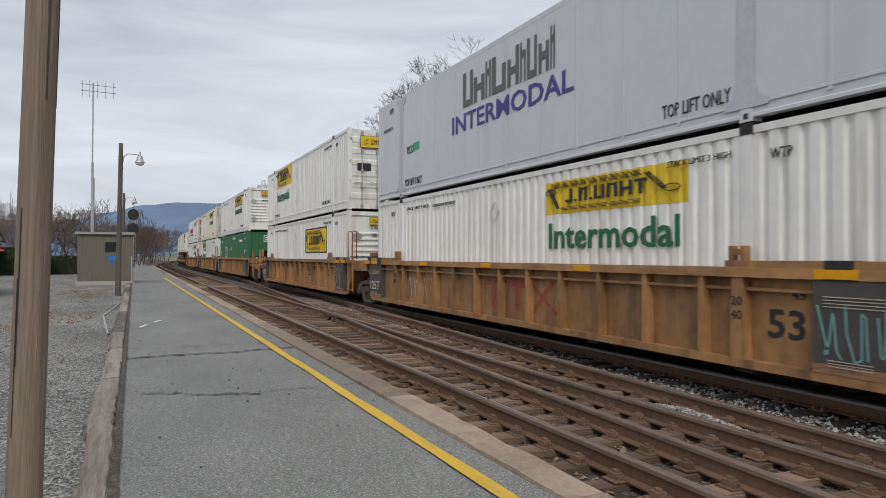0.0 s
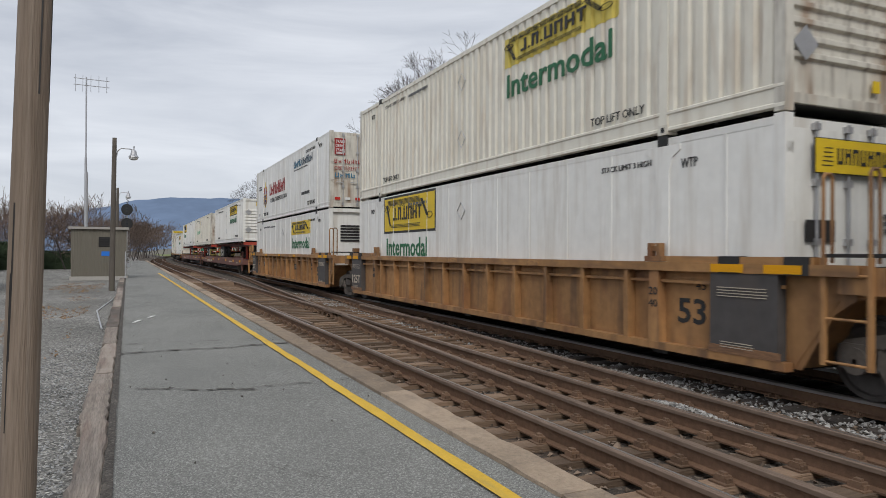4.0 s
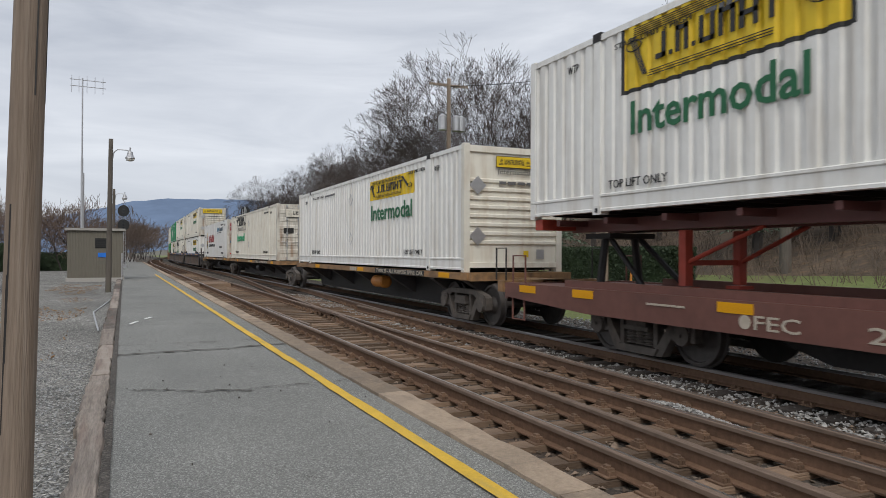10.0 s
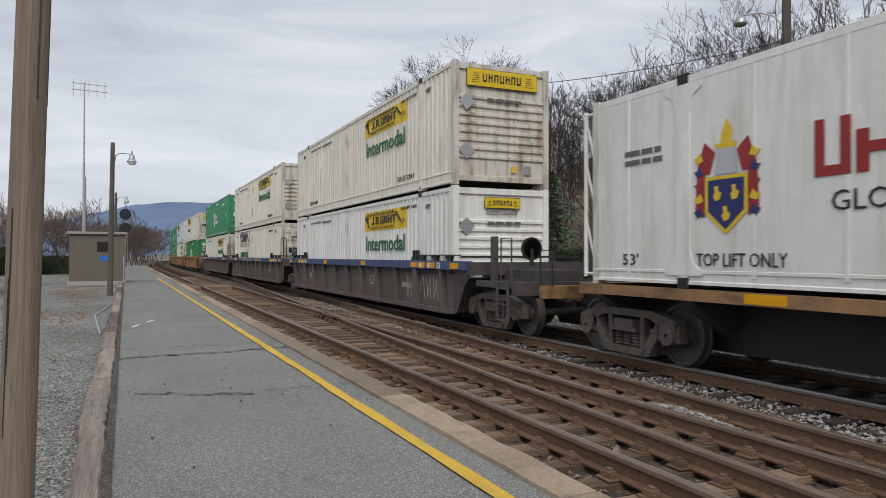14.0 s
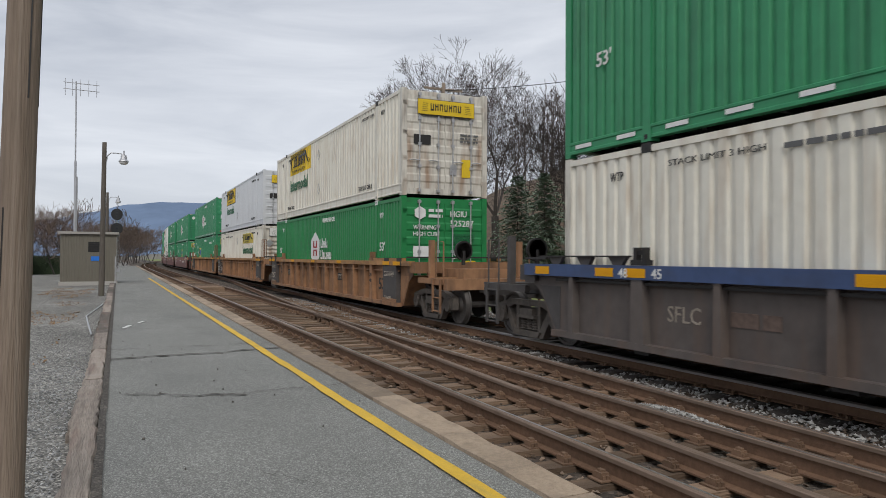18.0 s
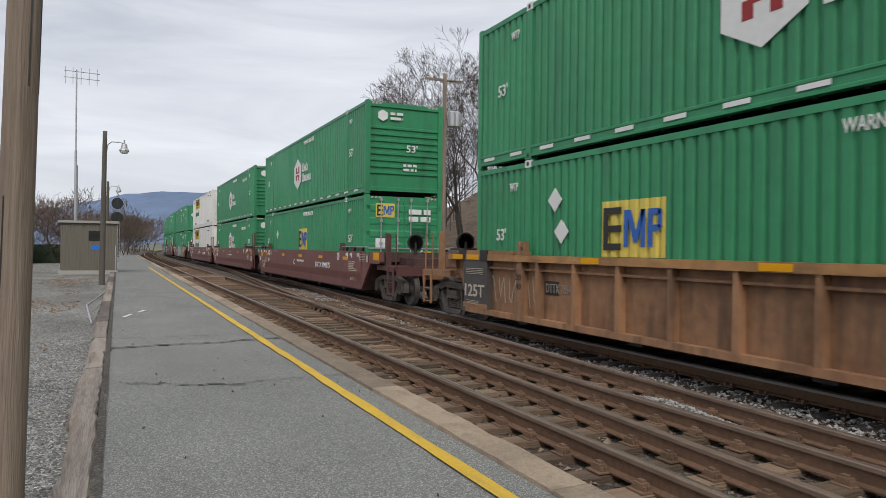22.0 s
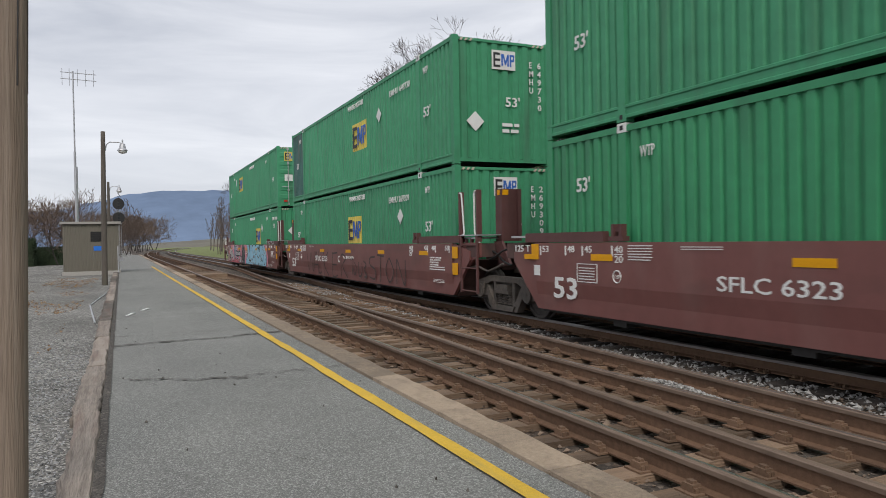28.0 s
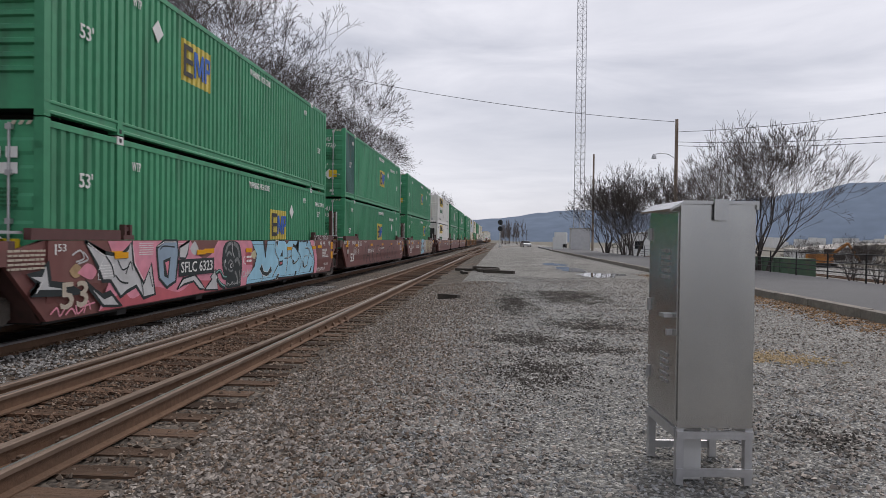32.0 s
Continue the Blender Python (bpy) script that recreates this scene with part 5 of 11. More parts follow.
def spine_car(s, lead, trail, trail_truck, label):
    car = rolls(thing("spine_car", label, "freight wagon", "spine cars"), s)
    L = 8.3
    bm = bmesh.new()
    prism(bm, [(-9.6, 0.72), (-8.1, 0.72), (-7.3, 0.24), (7.3, 0.24), (8.1, 0.72), (9.6, 0.72), (9.6, 1.0), (-9.6, 1.0)], "x", -0.42, 0.42)
    part("spine", bm, DARK_STEEL, car, "black centre spine", 0.01)
    for sx in (-1, 1):
        boxes_part("side_rail", [(sx * 1.28 - 0.06, sx * 1.28 + 0.06, -L, L, 1.0, 1.155)], SPINE_TAN, car, "tan side rail", 0.01)
    for y in (-8.0, -6.1, -3.0, 0.0, 3.0, 6.1, 8.0):
        bm = bmesh.new()
        prism(bm, [(-1.21, 1.145), (-1.21, 0.95), (-0.43, 0.45), (0.43, 0.45), (1.21, 0.95), (1.21, 1.145)], "y", y - 0.13, y + 0.13)
        part("cross_arm", bm, END_GREY, car, "tapered container support arm", 0.01)
    for e in (-1, 1):
        boxes_part("end_bolster", [(-1.3, 1.3, e * 8.15 - 0.3, e * 8.15 + 0.3, 0.98, 1.16)], SPINE_TAN, car, bevel=0.01)
    bm = bmesh.new()
    disc_stack(bm, [(-0.45, 0.14), (-0.42, 0.19), (0.42, 0.19), (0.45, 0.14)], "y", 16, (-0.95, -1.6, 0.72))
    part("air_tank", bm, ORANGE if s < 180 else DARK_STEEL, car, "air tank")
    for e, mode in ((-1, lead), (1, trail)):
        if mode == "end":
            boxes_part("end_sill", [(-1.25, 1.25, *sorted((e * 9.55, e * 9.75)), 0.82, 1.05), (-0.3, 0.3, *sorted((e * 8.2, e * 9.75)), 0.75, 1.05)], SPINE_TAN, car, bevel=0.01)
            add_truck(car, e * 7.55)
            put("coupler", COUPLER, TRUCK_STEEL, car, at=pose(0, e * 9.7, 0, 0, 0, 0 if e < 0 else 180))
            for sx in (-1, 1):
                grab_iron(car, sx * 1.2, e * 9.6, 1.05, 1.7, 0.4, DARK_STEEL)
        elif e > 0:
            add_truck(car, trail_truck)
    for y in (-6.8, -0.42, 5.0):
        panel(on_side(-1.342, y, 1.02), 0.6, 0.12, PAD_YELLOW, car, "reflector")
    panel(on_side(-1.342, -2.15, 1.005), 3.75, 0.148, BLACK, car, "name_panel")
    letters("TWIN 28 - ALL PURPOSE SPINE CAR", on_side(-1.349, -2.28, 1.025), 3.55, 0.11, INK_FADED, car)
    bars(on_side(-1.343, 0.4, 1.015), 0.7, 0.13, 1, INK_FADED, car, seed=int(s) + 3, gap=0.1)
    return car


# ---- containers ----
HALF, WIDE, TALL = 8.075, 1.295, 2.9
PITCH, FINE, DEEP = 0.272, 0.222, 0.042
SHEET_FOOT = {"wavy": 0.33, "fine": 0.25, "flat": 0.25}


def wave(v, pitch=PITCH):
    """The wall's profile: 0 on the outer flats, 1 on the inner."""
    q = (v / pitch) % 1.0
    return 0.0 if q < 0.5 else (q - 0.5) / 0.12 if q < 0.62 else 1.0 if q < 0.88 else (1.0 - q) / 0.12


def wave_stops(a, b, pitch=PITCH):
    stops = {a, b}
    k = math.floor(a / pitch) - 1
    while k * pitch < b:
        for q in (0.0, 0.5, 0.62, 0.88):
            v = (k + q) * pitch
            if a < v < b:
                stops.add(v)
        k += 1
    return sorted(stops)


def wavy_wall(y0, y1, z0, z1, out=0.0, pitch=PITCH):
    """Corrugated sheet in the plane x = -WIDE, moved outwards by out."""
    verts, faces = [], []
    ys = wave_stops(y0, y1, pitch)
    for y in ys:
        x = -WIDE - out + 0.012 + wave(y, pitch) * DEEP
        verts += [(x, y, z0), (x, y, z1)]
    for i in range(len(ys) - 1):
        faces.append((2 * i, 2 * i + 1, 2 * i + 3, 2 * i + 2))
    me = bpy.data.meshes.new("corrugated_sheet")
    me.from_pydata(verts, [], faces)
    return me


BAYS = ((-7.93, -6.16), (-5.98, 5.98), (6.16, 7.93))
SHEETS = {"wavy": [wavy_wall(a, b, SHEET_FOOT["wavy"], 2.78) for a, b in BAYS], "fine": [wavy_wall(a, b, SHEET_FOOT["fine"], 2.78, 0.0, FINE) for a, b in BAYS]}
SHEETS["flat"] = [made(lambda bm, a=a, b=b: box(bm, -WIDE + 0.004, -WIDE + 0.03, a, b, SHEET_FOOT["flat"], 2.78)) for a, b in BAYS]
SEAM = made(lambda bm: box(bm, -WIDE - 0.006, -WIDE + 0.01, -0.025, 0.025, 0.16, 2.78))
TOP_RAIL = made(lambda bm: box(bm, -1.295, -1.165, -HALF + 0.01, HALF - 0.01, 2.775, TALL - 0.03), 0.012)
def foot_rail(top):
    """The bottom side rail: a lip below, a shallow web and a lip that takes the sheet."""
    return made(lambda bm: prism(bm, [(-1.165, 0.05), (-1.3, 0.05), (-1.3, 0.09), (-1.285, 0.105), (-1.285, top - 0.06), (-1.3, top - 0.045), (-1.3, top - 0.012), (-1.285, top), (-1.165, top)], "y", -HALF + 0.01, HALF - 0.01))


FOOT_RAILS = {k: foot_rail(v) for k, v in SHEET_FOOT.items()}
ROOF = made(lambda bm: [box(bm, -1.17, 1.17, -HALF + 0.05, HALF - 0.05, 2.82, 2.855)] + [box(bm, -1.12, 1.12, y - 0.05, y + 0.05, 2.855, 2.866) for y in [-7.6 + 0.4 * i for i in range(39)]])
FLOOR = made(lambda bm: [box(bm, -1.17, 1.17, -HALF + 0.05, HALF - 0.05, 0.1, 0.15)] + [box(bm, -1.16, 1.16, y - 0.03, y + 0.03, 0.03, 0.1) for y in [-7.5 + 0.6 * i for i in range(26)]])
CORNER = made(lambda bm: box(bm, -0.075, 0.075, -0.075, 0.075, 0.0, TALL), 0.012)
LIFT_POST = made(lambda bm: box(bm, -0.035, 0.035, -0.085, 0.085, 0.0, TALL), 0.01)
POST_PLATE = made(lambda bm: prism(bm, [(-0.34, 0.17), (-0.34, 0.24), (-0.2, 0.32), (-0.13, 0.5), (-0.13, 2.4), (-0.2, 2.6), (-0.34, 2.68), (-0.34, 2.76), (0.34, 2.76), (0.34, 2.68), (0.2, 2.6), (0.13, 2.4), (0.13, 0.5), (0.2, 0.32), (0.34, 0.24), (0.34, 0.17)], "x", -WIDE - 0.012, -WIDE + 0.004), 0.003)
CASTING = made(lambda bm: [box(bm, -0.085, 0.085, -0.1, 0.1, 0.0, 0.14)], 0.014)
SLOT = made(lambda bm: prism(bm, [(0.03, 0.035), (0.035, 0.07), (0.03, 0.105), (-0.03, 0.105), (-0.035, 0.07), (-0.03, 0.035)], "x", -0.088, -0.08))


def ribbed_end_fill(bm):
    line = [(0.03, 0.1), (-0.05, 0.1), (-0.05, 0.22), (0.0, 0.23)]
    for i in range(8):
        z = 0.62 + i * 0.2
        line += [(0.0, z), (-0.045, z + 0.025), (-0.045, z + 0.085), (0.0, z + 0.11)]
    prism(bm, line + [(0.0, 2.7), (-0.05, 2.72), (-0.05, 2.86), (0.03, 2.86)], "x", -1.2, 1.2)


RIBBED_END = made(ribbed_end_fill)


def wavy_end():
    verts, faces = [], []
    xs = wave_stops(-1.2, 1.2)
    for x in xs:
        verts += [(x, -0.035 + wave(x) * DEEP, 0.14), (x, -0.035 + wave(x) * DEEP, 2.8)]
    for i in range(len(xs) - 1):
        faces.append((2 * i, 2 * i + 2, 2 * i + 3, 2 * i + 1))
    # sill and header, joined to the sheet along its lower and upper edges
    for edge, za, zb in ((0, 0.14, 0.06), (1, 2.8, 2.86)):
        n = len(verts)
        for x in xs:
            verts += [(x, -0.05, za), (x, -0.05, zb), (x, 0.02, zb)]
        for i in range(len(xs) - 1):
            a, b = 2 * i + edge, 2 * i + 2 + edge
            p, q = n + 3 * i, n + 3 * i + 3
            faces += [(a, b, q, p), (p, q, q + 1, p + 1), (p + 1, q + 1, q + 2, p + 2)]
    me = bpy.data.meshes.new("corrugated_end")
    me.from_pydata(verts, [], faces)
    return me


WAVY_END = wavy_end()


def door_fill(bm):
    line = [(0.03, 0.2), (-0.02, 0.2)]
    for i in range(6):
        z = 0.36 + i * 0.4
        line += [(-0.02, z), (-0.04, z + 0.05), (-0.04, z + 0.2), (-0.02, z + 0.25)]
    prism(bm, line + [(-0.02, 2.74), (0.03, 2.74)], "x", 0.02, 1.19)


DOOR = made(door_fill)
DOOR_FLAT = made(lambda bm: box(bm, 0.02, 1.19, -0.03, 0.03, 0.2, 2.74), 0.01)


def rods_fill(bm):
    for x in (0.0,):
        rod(bm, (x, -0.075, 0.1), (x, -0.075, 2.82), 0.02)
        for z in (0.14, 0.8, 1.4, 2.1, 2.76):
            box(bm, x - 0.045, x + 0.045, -0.1, -0.03, z - 0.04, z + 0.04)
        pipe(bm, [(x, -0.09, 0.95), (x + 0.2, -0.1, 0.97), (x + 0.3, -0.1, 0.95)], 0.016)


RODS = made(rods_fill)
HINGE = made(lambda bm: box(bm, 1.12, 1.26, -0.06, -0.02, -0.06, 0.06))
DOOR_FRAME = made(lambda bm: [box(bm, -1.22, 1.22, -0.02, 0.03, 0.04, 0.2), box(bm, -1.22, 1.22, -0.02, 0.03, 2.74, 2.86), box(bm, -0.015, 0.015, -0.03, 0.0, 0.2, 2.74)])
STRIPES = made(lambda bm: [prism(bm, [(x, 2.79), (x + 0.06, 2.79), (x + 0.1, 2.85), (x + 0.04, 2.85)], "y", -0.055, -0.045) for x in (-1.12, -1.0, -0.88, 0.78, 0.9, 1.02)])


def end_at(e):
    """Pose of an end's own frame: outwards is its -y."""
    return pose(0, -HALF + 0.06, 0) if e < 0 else pose(0, HALF - 0.06, 0, 0, 0, 180)


def container(label, paint, s, z, wall="wavy", lead="door", trail="ribs", group="intermodal containers", carried=None, end_paint=None, casting=None):
    box_thing = carried if carried is not None else rolls(thing("container", label, "container", group), s, z)
    holder = box_thing
    base = pose(0, 0, 0)
    if carried is not None:
        base = pose(0, 0, z)
    ends = end_paint or paint
    for sx in (0, 1):
        turn = base @ pose(0, 0, 0, 0, 0, 180 * sx)
        for me in SHEETS[wall]:
            put("side_panel", me, paint, holder, at=turn)
        if wall == "flat" and sx == 0:
            for y in [-7.2, -4.9, -3.7, -2.45, -1.2, 0.0, 1.2, 2.45, 3.7, 4.9, 7.2]:
                put("panel_seam", SEAM, paint, holder, at=turn @ pose(0, y, 0))
    for turn in (0, 180):
        put("top_rail", TOP_RAIL, paint, holder, at=base @ pose(0, 0, 0, 0, 0, turn))
        put("bottom_rail", FOOT_RAILS[wall], paint, holder, at=base @ pose(0, 0, 0, 0, 0, turn))
    put("roof", ROOF, paint, holder, at=base)
    put("floor", FLOOR, DARK_STEEL, holder, at=base)
    for x in (-1, 1):
        for y in (-1, 1):
            put("corner_post", CORNER, ends, holder, at=base @ pose(x * 1.222, y * (HALF - 0.075), 0))
            put("lift_post", LIFT_POST, paint, holder, at=base @ pose(x * 1.266, y * 6.07, 0))
            for zz in (0.0, 2.765):
                if x < 0:
                    put("casting_slot", SLOT, BLACK, holder, at=base @ pose(-1.2235, y * 6.07, zz))
                put("corner_casting", CASTING, casting or (paint if not zz else INK_WHITE if wall == "fine" else DARK_STEEL), holder, at=base @ pose(x * 1.222, y * 6.07, zz) @ pose(0, 0, 0, 0, 0, 0 if x < 0 else 180))
            if wall == "flat":
                put("post_plate", POST_PLATE, GALVANISED if paint is GREY_BOX else paint, holder, "flared lift post plate", at=base @ pose(0, y * 6.07, 0, 0, 0, 0 if x < 0 else 180))
    for e, mode in ((-1, lead), (1, trail)):
        m = base @ end_at(e)
        if mode == "ribs":
            put("end_wall", RIBBED_END, ends, holder, "end wall with horizontal ribs", at=m)
        elif mode == "wavy":
            put("end_wall", WAVY_END, ends, holder, "corrugated end wall", at=m)
        elif mode == "reefer":
            put("end_wall", made(lambda bm: box(bm, -1.22, 1.22, 0.0, 0.04, 0.14, 2.8)), ends, holder, "flat refrigeration end", at=m)
            put("cooling_unit", made(lambda bm: box(bm, 0.05, 0.98, -0.09, 0.0, 0.45, 2.35), 0.06), DARK_STEEL, holder, "dark rounded cooling unit", at=m)
            for gz in range(6):
                put("grille_slat", made(lambda bm: box(bm, -0.85, -0.1, -0.03, 0.0, 0.0, 0.07)), DARK_STEEL, holder, at=m @ pose(0, 0, 1.65 + 0.11 * gz))
            put("end_frame", made(lambda bm: [box(bm, -1.28, -1.16, -0.1, 0.0, 0.0, 2.9), box(bm, 1.16, 1.28, -0.1, 0.0, 0.0, 2.9), box(bm, -1.28, 1.28, -0.1, 0.0, 2.76, 2.9)], 0.01), ends, holder, "white end frame", at=m)
        else:
            put("door_frame", DOOR_FRAME, ends, holder, at=m)
            for sx in (1, -1):
                mm = m @ Matrix.Diagonal((sx, 1, 1, 1))
                d = put("door", DOOR_FLAT if wall == "flat" else DOOR, ends, holder, "container door leaf", at=mm)
                for rx in (0.22, 0.78):
                    put("lock_rod", RODS, GALVANISED, d, "door lock rod", at=pose(rx, 0, 0))
                for hz in (0.4, 1.0, 1.7, 2.5):
                    put("hinge", HINGE, ends, d, at=pose(0, 0, hz))
        if paint in (GREEN_BOX, GREEN_FADED):
            put("hazard_tape", STRIPES, INK_FADED, holder, at=m)
    return box_thing


def spot(u, z, base=0.0):
    """The side's sign frame at u metres from the trailing end."""
    return on_side(-WIDE - 0.001, HALF - u, z + base)


def wave_sign(c, u, z, w, h, mat, base=0.0, name="sign", out=0.004, pitch=PITCH):
    me = wavy_wall(HALF - u - w, HALF - u, z, z + h, out, pitch)
    return put(name, me, mat, c, at=pose(0, 0, base))


def freight_sign(c, u, z, paint, border, base=0.0, wall="wavy", high=0.93):
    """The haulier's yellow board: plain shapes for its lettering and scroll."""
    w, h = 3.65, high
    if border:
        if wall == "wavy":
            wave_sign(c, u - 0.06, z - 0.06, w + 0.12, h + 0.12, INK, base, "sign_border", 0.003)
        else:
            panel(spot(u - 0.06, z - 0.06, base), w + 0.12, h + 0.12, INK, c, "sign_border", 0.002)
    if wall == "wavy":
        wave_sign(c, u, z, w, h, paint, base, "sign", 0.006)
    else:
        panel(spot(u, z, base), w, h, paint, c, "sign", 0.005)
    if paint is CREAM_BOX:
        for x0, x1, z0, z1 in ((0, w, 0, 0.022), (0, w, h - 0.022, h), (0, 0.022, 0.022, h - 0.022), (w - 0.022, w, 0.022, h - 0.022)):
            panel(spot(u, z, base) @ pose(x0, z0, 0.004), x1 - x0, z1 - z0, INK, c, "sign_outline", 0.004)
    bm = bmesh.new()
    x = 0.72
    for k, lw in enumerate((0.2, 0.06, 0.23, 0.06, 0.26, 0.26, 0.28, 0.26)):
        if lw < 0.1:
            box(bm, x, x + lw, 0.3, 0.36, 0, 0.012)
        elif k in (0,):
            box(bm, x + lw - 0.07, x + lw, 0.3, 0.66, 0, 0.012), box(bm, x, x + lw, 0.3, 0.37, 0, 0.012)
        elif k == 7:
            box(bm, x + 0.09, x + 0.16, 0.3, 0.66, 0, 0.012), box(bm, x, x + lw, 0.59, 0.66, 0, 0.012)
        else:
            box(bm, x, x + 0.07, 0.3, 0.66, 0, 0.012), box(bm, x + lw - 0.07, x + lw, 0.3, 0.66, 0, 0.012)
            zz = (0.45, 0.3, 0.59)[k % 3]
            box(bm, x, x + lw, zz, zz + 0.06, 0, 0.012)
        x += lw + 0.07
    for k in range(5):
        z0 = 0.1 + 0.035 * k
        box(bm, 0.55 + k * 0.02, 2.7, z0, z0 + 0.01, 0, 0.01) if k < 3 else None
        z1 = 0.74 + 0.03 * k
        box(bm, 0.25, 2.75 - k * 0.02, z1, z1 + 0.01, 0, 0.01)
        rod(bm, (0.15 + 0.03 * k, 0.74, 0.005), (0.45 + 0.02 * k, 0.15, 0.005), 0.008, sides=4)
        rod(bm, (2.75 + 0.03 * k, 0.8, 0.005), (3.15 + 0.03 * k, 0.35, 0.005), 0.008, sides=4)
    for cx, cz in ((0.25, 0.62), (3.35, 0.36)):
        for k in range(10):
            q0, q1 = k * math.tau / 10, (k + 1) * math.tau / 10
            rod(bm, (cx + 0.17 * math.cos(q0), cz + 0.08 * math.sin(q0), 0.005), (cx + 0.17 * math.cos(q1), cz + 0.08 * math.sin(q1), 0.005), 0.01, sides=4)
    put("sign_print", to_mesh("sign_print", bm), INK, c, at=spot(u, z, base) @ pose(0, 0, 0.006) @ Matrix.Diagonal((1, high / 0.93, 1, 1)))


def intermodal(c, u, z, mat=None, base=0.0, w=3.15, h=0.58):
    letters("Intermodal", spot(u, z, base) @ pose(0, 0, 0.003), w, h, mat or INK_GREEN, c)


def lift_notes(c, seed=0, base=0.0, mat=None, wall="wavy"):
    ink = mat or INK
    low = SHEET_FOOT[wall] + 0.06
    for u in (12.45, 2.3):
        letters("TOP LIFT ONLY", spot(u, low, base) @ pose(0, 0, 0.003), 1.3, 0.13, ink, c)
    for u in (12.75, 2.45):
        letters("STACK LIMIT 3 HIGH", spot(u, 2.52, base) @ pose(0, 0, 0.003), 1.15 if u > 9 else 1.6, 0.085, ink, c)
    for u in (14.5, 1.2):
        letters("WTP", spot(u, 2.42, base) @ pose(0, 0, 0.003), 0.3, 0.13, ink, c)
    bars(spot(4.3, 2.48, base), 1.3, 0.12, 1, INK_GREY, c, seed=seed)
    bm = bmesh.new()
    for cz in (0.9, 2.2):
        for q in range(4):
            a0, a1 = q * math.pi / 2, (q + 1) * math.pi / 2
            rod(bm, (0.2 * math.cos(a0), cz + 0.2 * math.sin(a0), 0.004), (0.2 * math.cos(a1), cz + 0.2 * math.sin(a1), 0.004), 0.008, sides=4)
    put("placard_frame", to_mesh("placard_frame", bm), GALVANISED, c, at=spot(7.6, 0, base))


def end_sign(c, e, mat, base=0.0, y=2.2, w=1.75, doors=False, tall=0.4):
    """The haulier's small board on an end."""
    m = pose(0, 0, base) @ end_at(e) @ on_lead(-w / 2, -0.062 if not doors else -0.11, y)
    panel(m @ pose(-0.012, -0.012, -0.004), w + 0.024, tall + 0.024, INK, c, "sign_border", 0.004)
    panel(m, w, tall, mat, c, "sign", 0.006)
    bm = bmesh.new()
    side, lo, hi = 0.2 * w, tall * 0.27, tall * 0.75
    step = (w - 2 * side) / 7.4
    for k in range(7):
        x0 = side + k * step + 0.2 * step
        x1 = x0 + step * 0.72
        box(bm, x0, x0 + step * 0.2, lo, hi, 0.006, 0.012), box(bm, x1 - step * 0.2, x1, lo, hi, 0.006, 0.012)
        zz = (lo, (lo + hi) / 2, hi - tall * 0.1)[k % 3]
        box(bm, x0, x1, zz, zz + tall * 0.1, 0.006, 0.0125)
    for k in range(5):
        zz = tall * (0.2 + 0.13 * k)
        box(bm, 0.06 * w + 0.012 * k, side * 0.85, zz, zz + 0.012, 0.006, 0.01), box(bm, w - side * 0.85, w - 0.06 * w - 0.012 * k, zz, zz + 0.012, 0.006, 0.01)
    put("sign_print", to_mesh("sign_print", bm), INK, c, at=m)


def peeled_sign(c, u, z, base, ink):
    """What is left of a peeled sign: a scrap of yellow and broken lettering."""
    wave_sign(c, u + 2.55, z + 0.3, 0.62, 0.4, SIGN_FADED, base, "sign_scrap", 0.006)
    wave_sign(c, u + 2.7, z - 0.02, 0.3, 0.3, SIGN_FADED, base, "sign_scrap", 0.006)
    bars(spot(u + 2.62, z + 0.38, base) @ pose(0, 0, 0.006), 0.45, 0.24, 1, INK, c, seed=2, gap=0.2)
    letters("Inte", spot(u + 0.2, z - 0.7, base) @ pose(0, 0, 0.003), 1.05, 0.5, ink, c)
    letters("dal", spot(u + 2.3, z - 0.7, base) @ pose(0, 0, 0.003), 0.85, 0.5, ink, c)


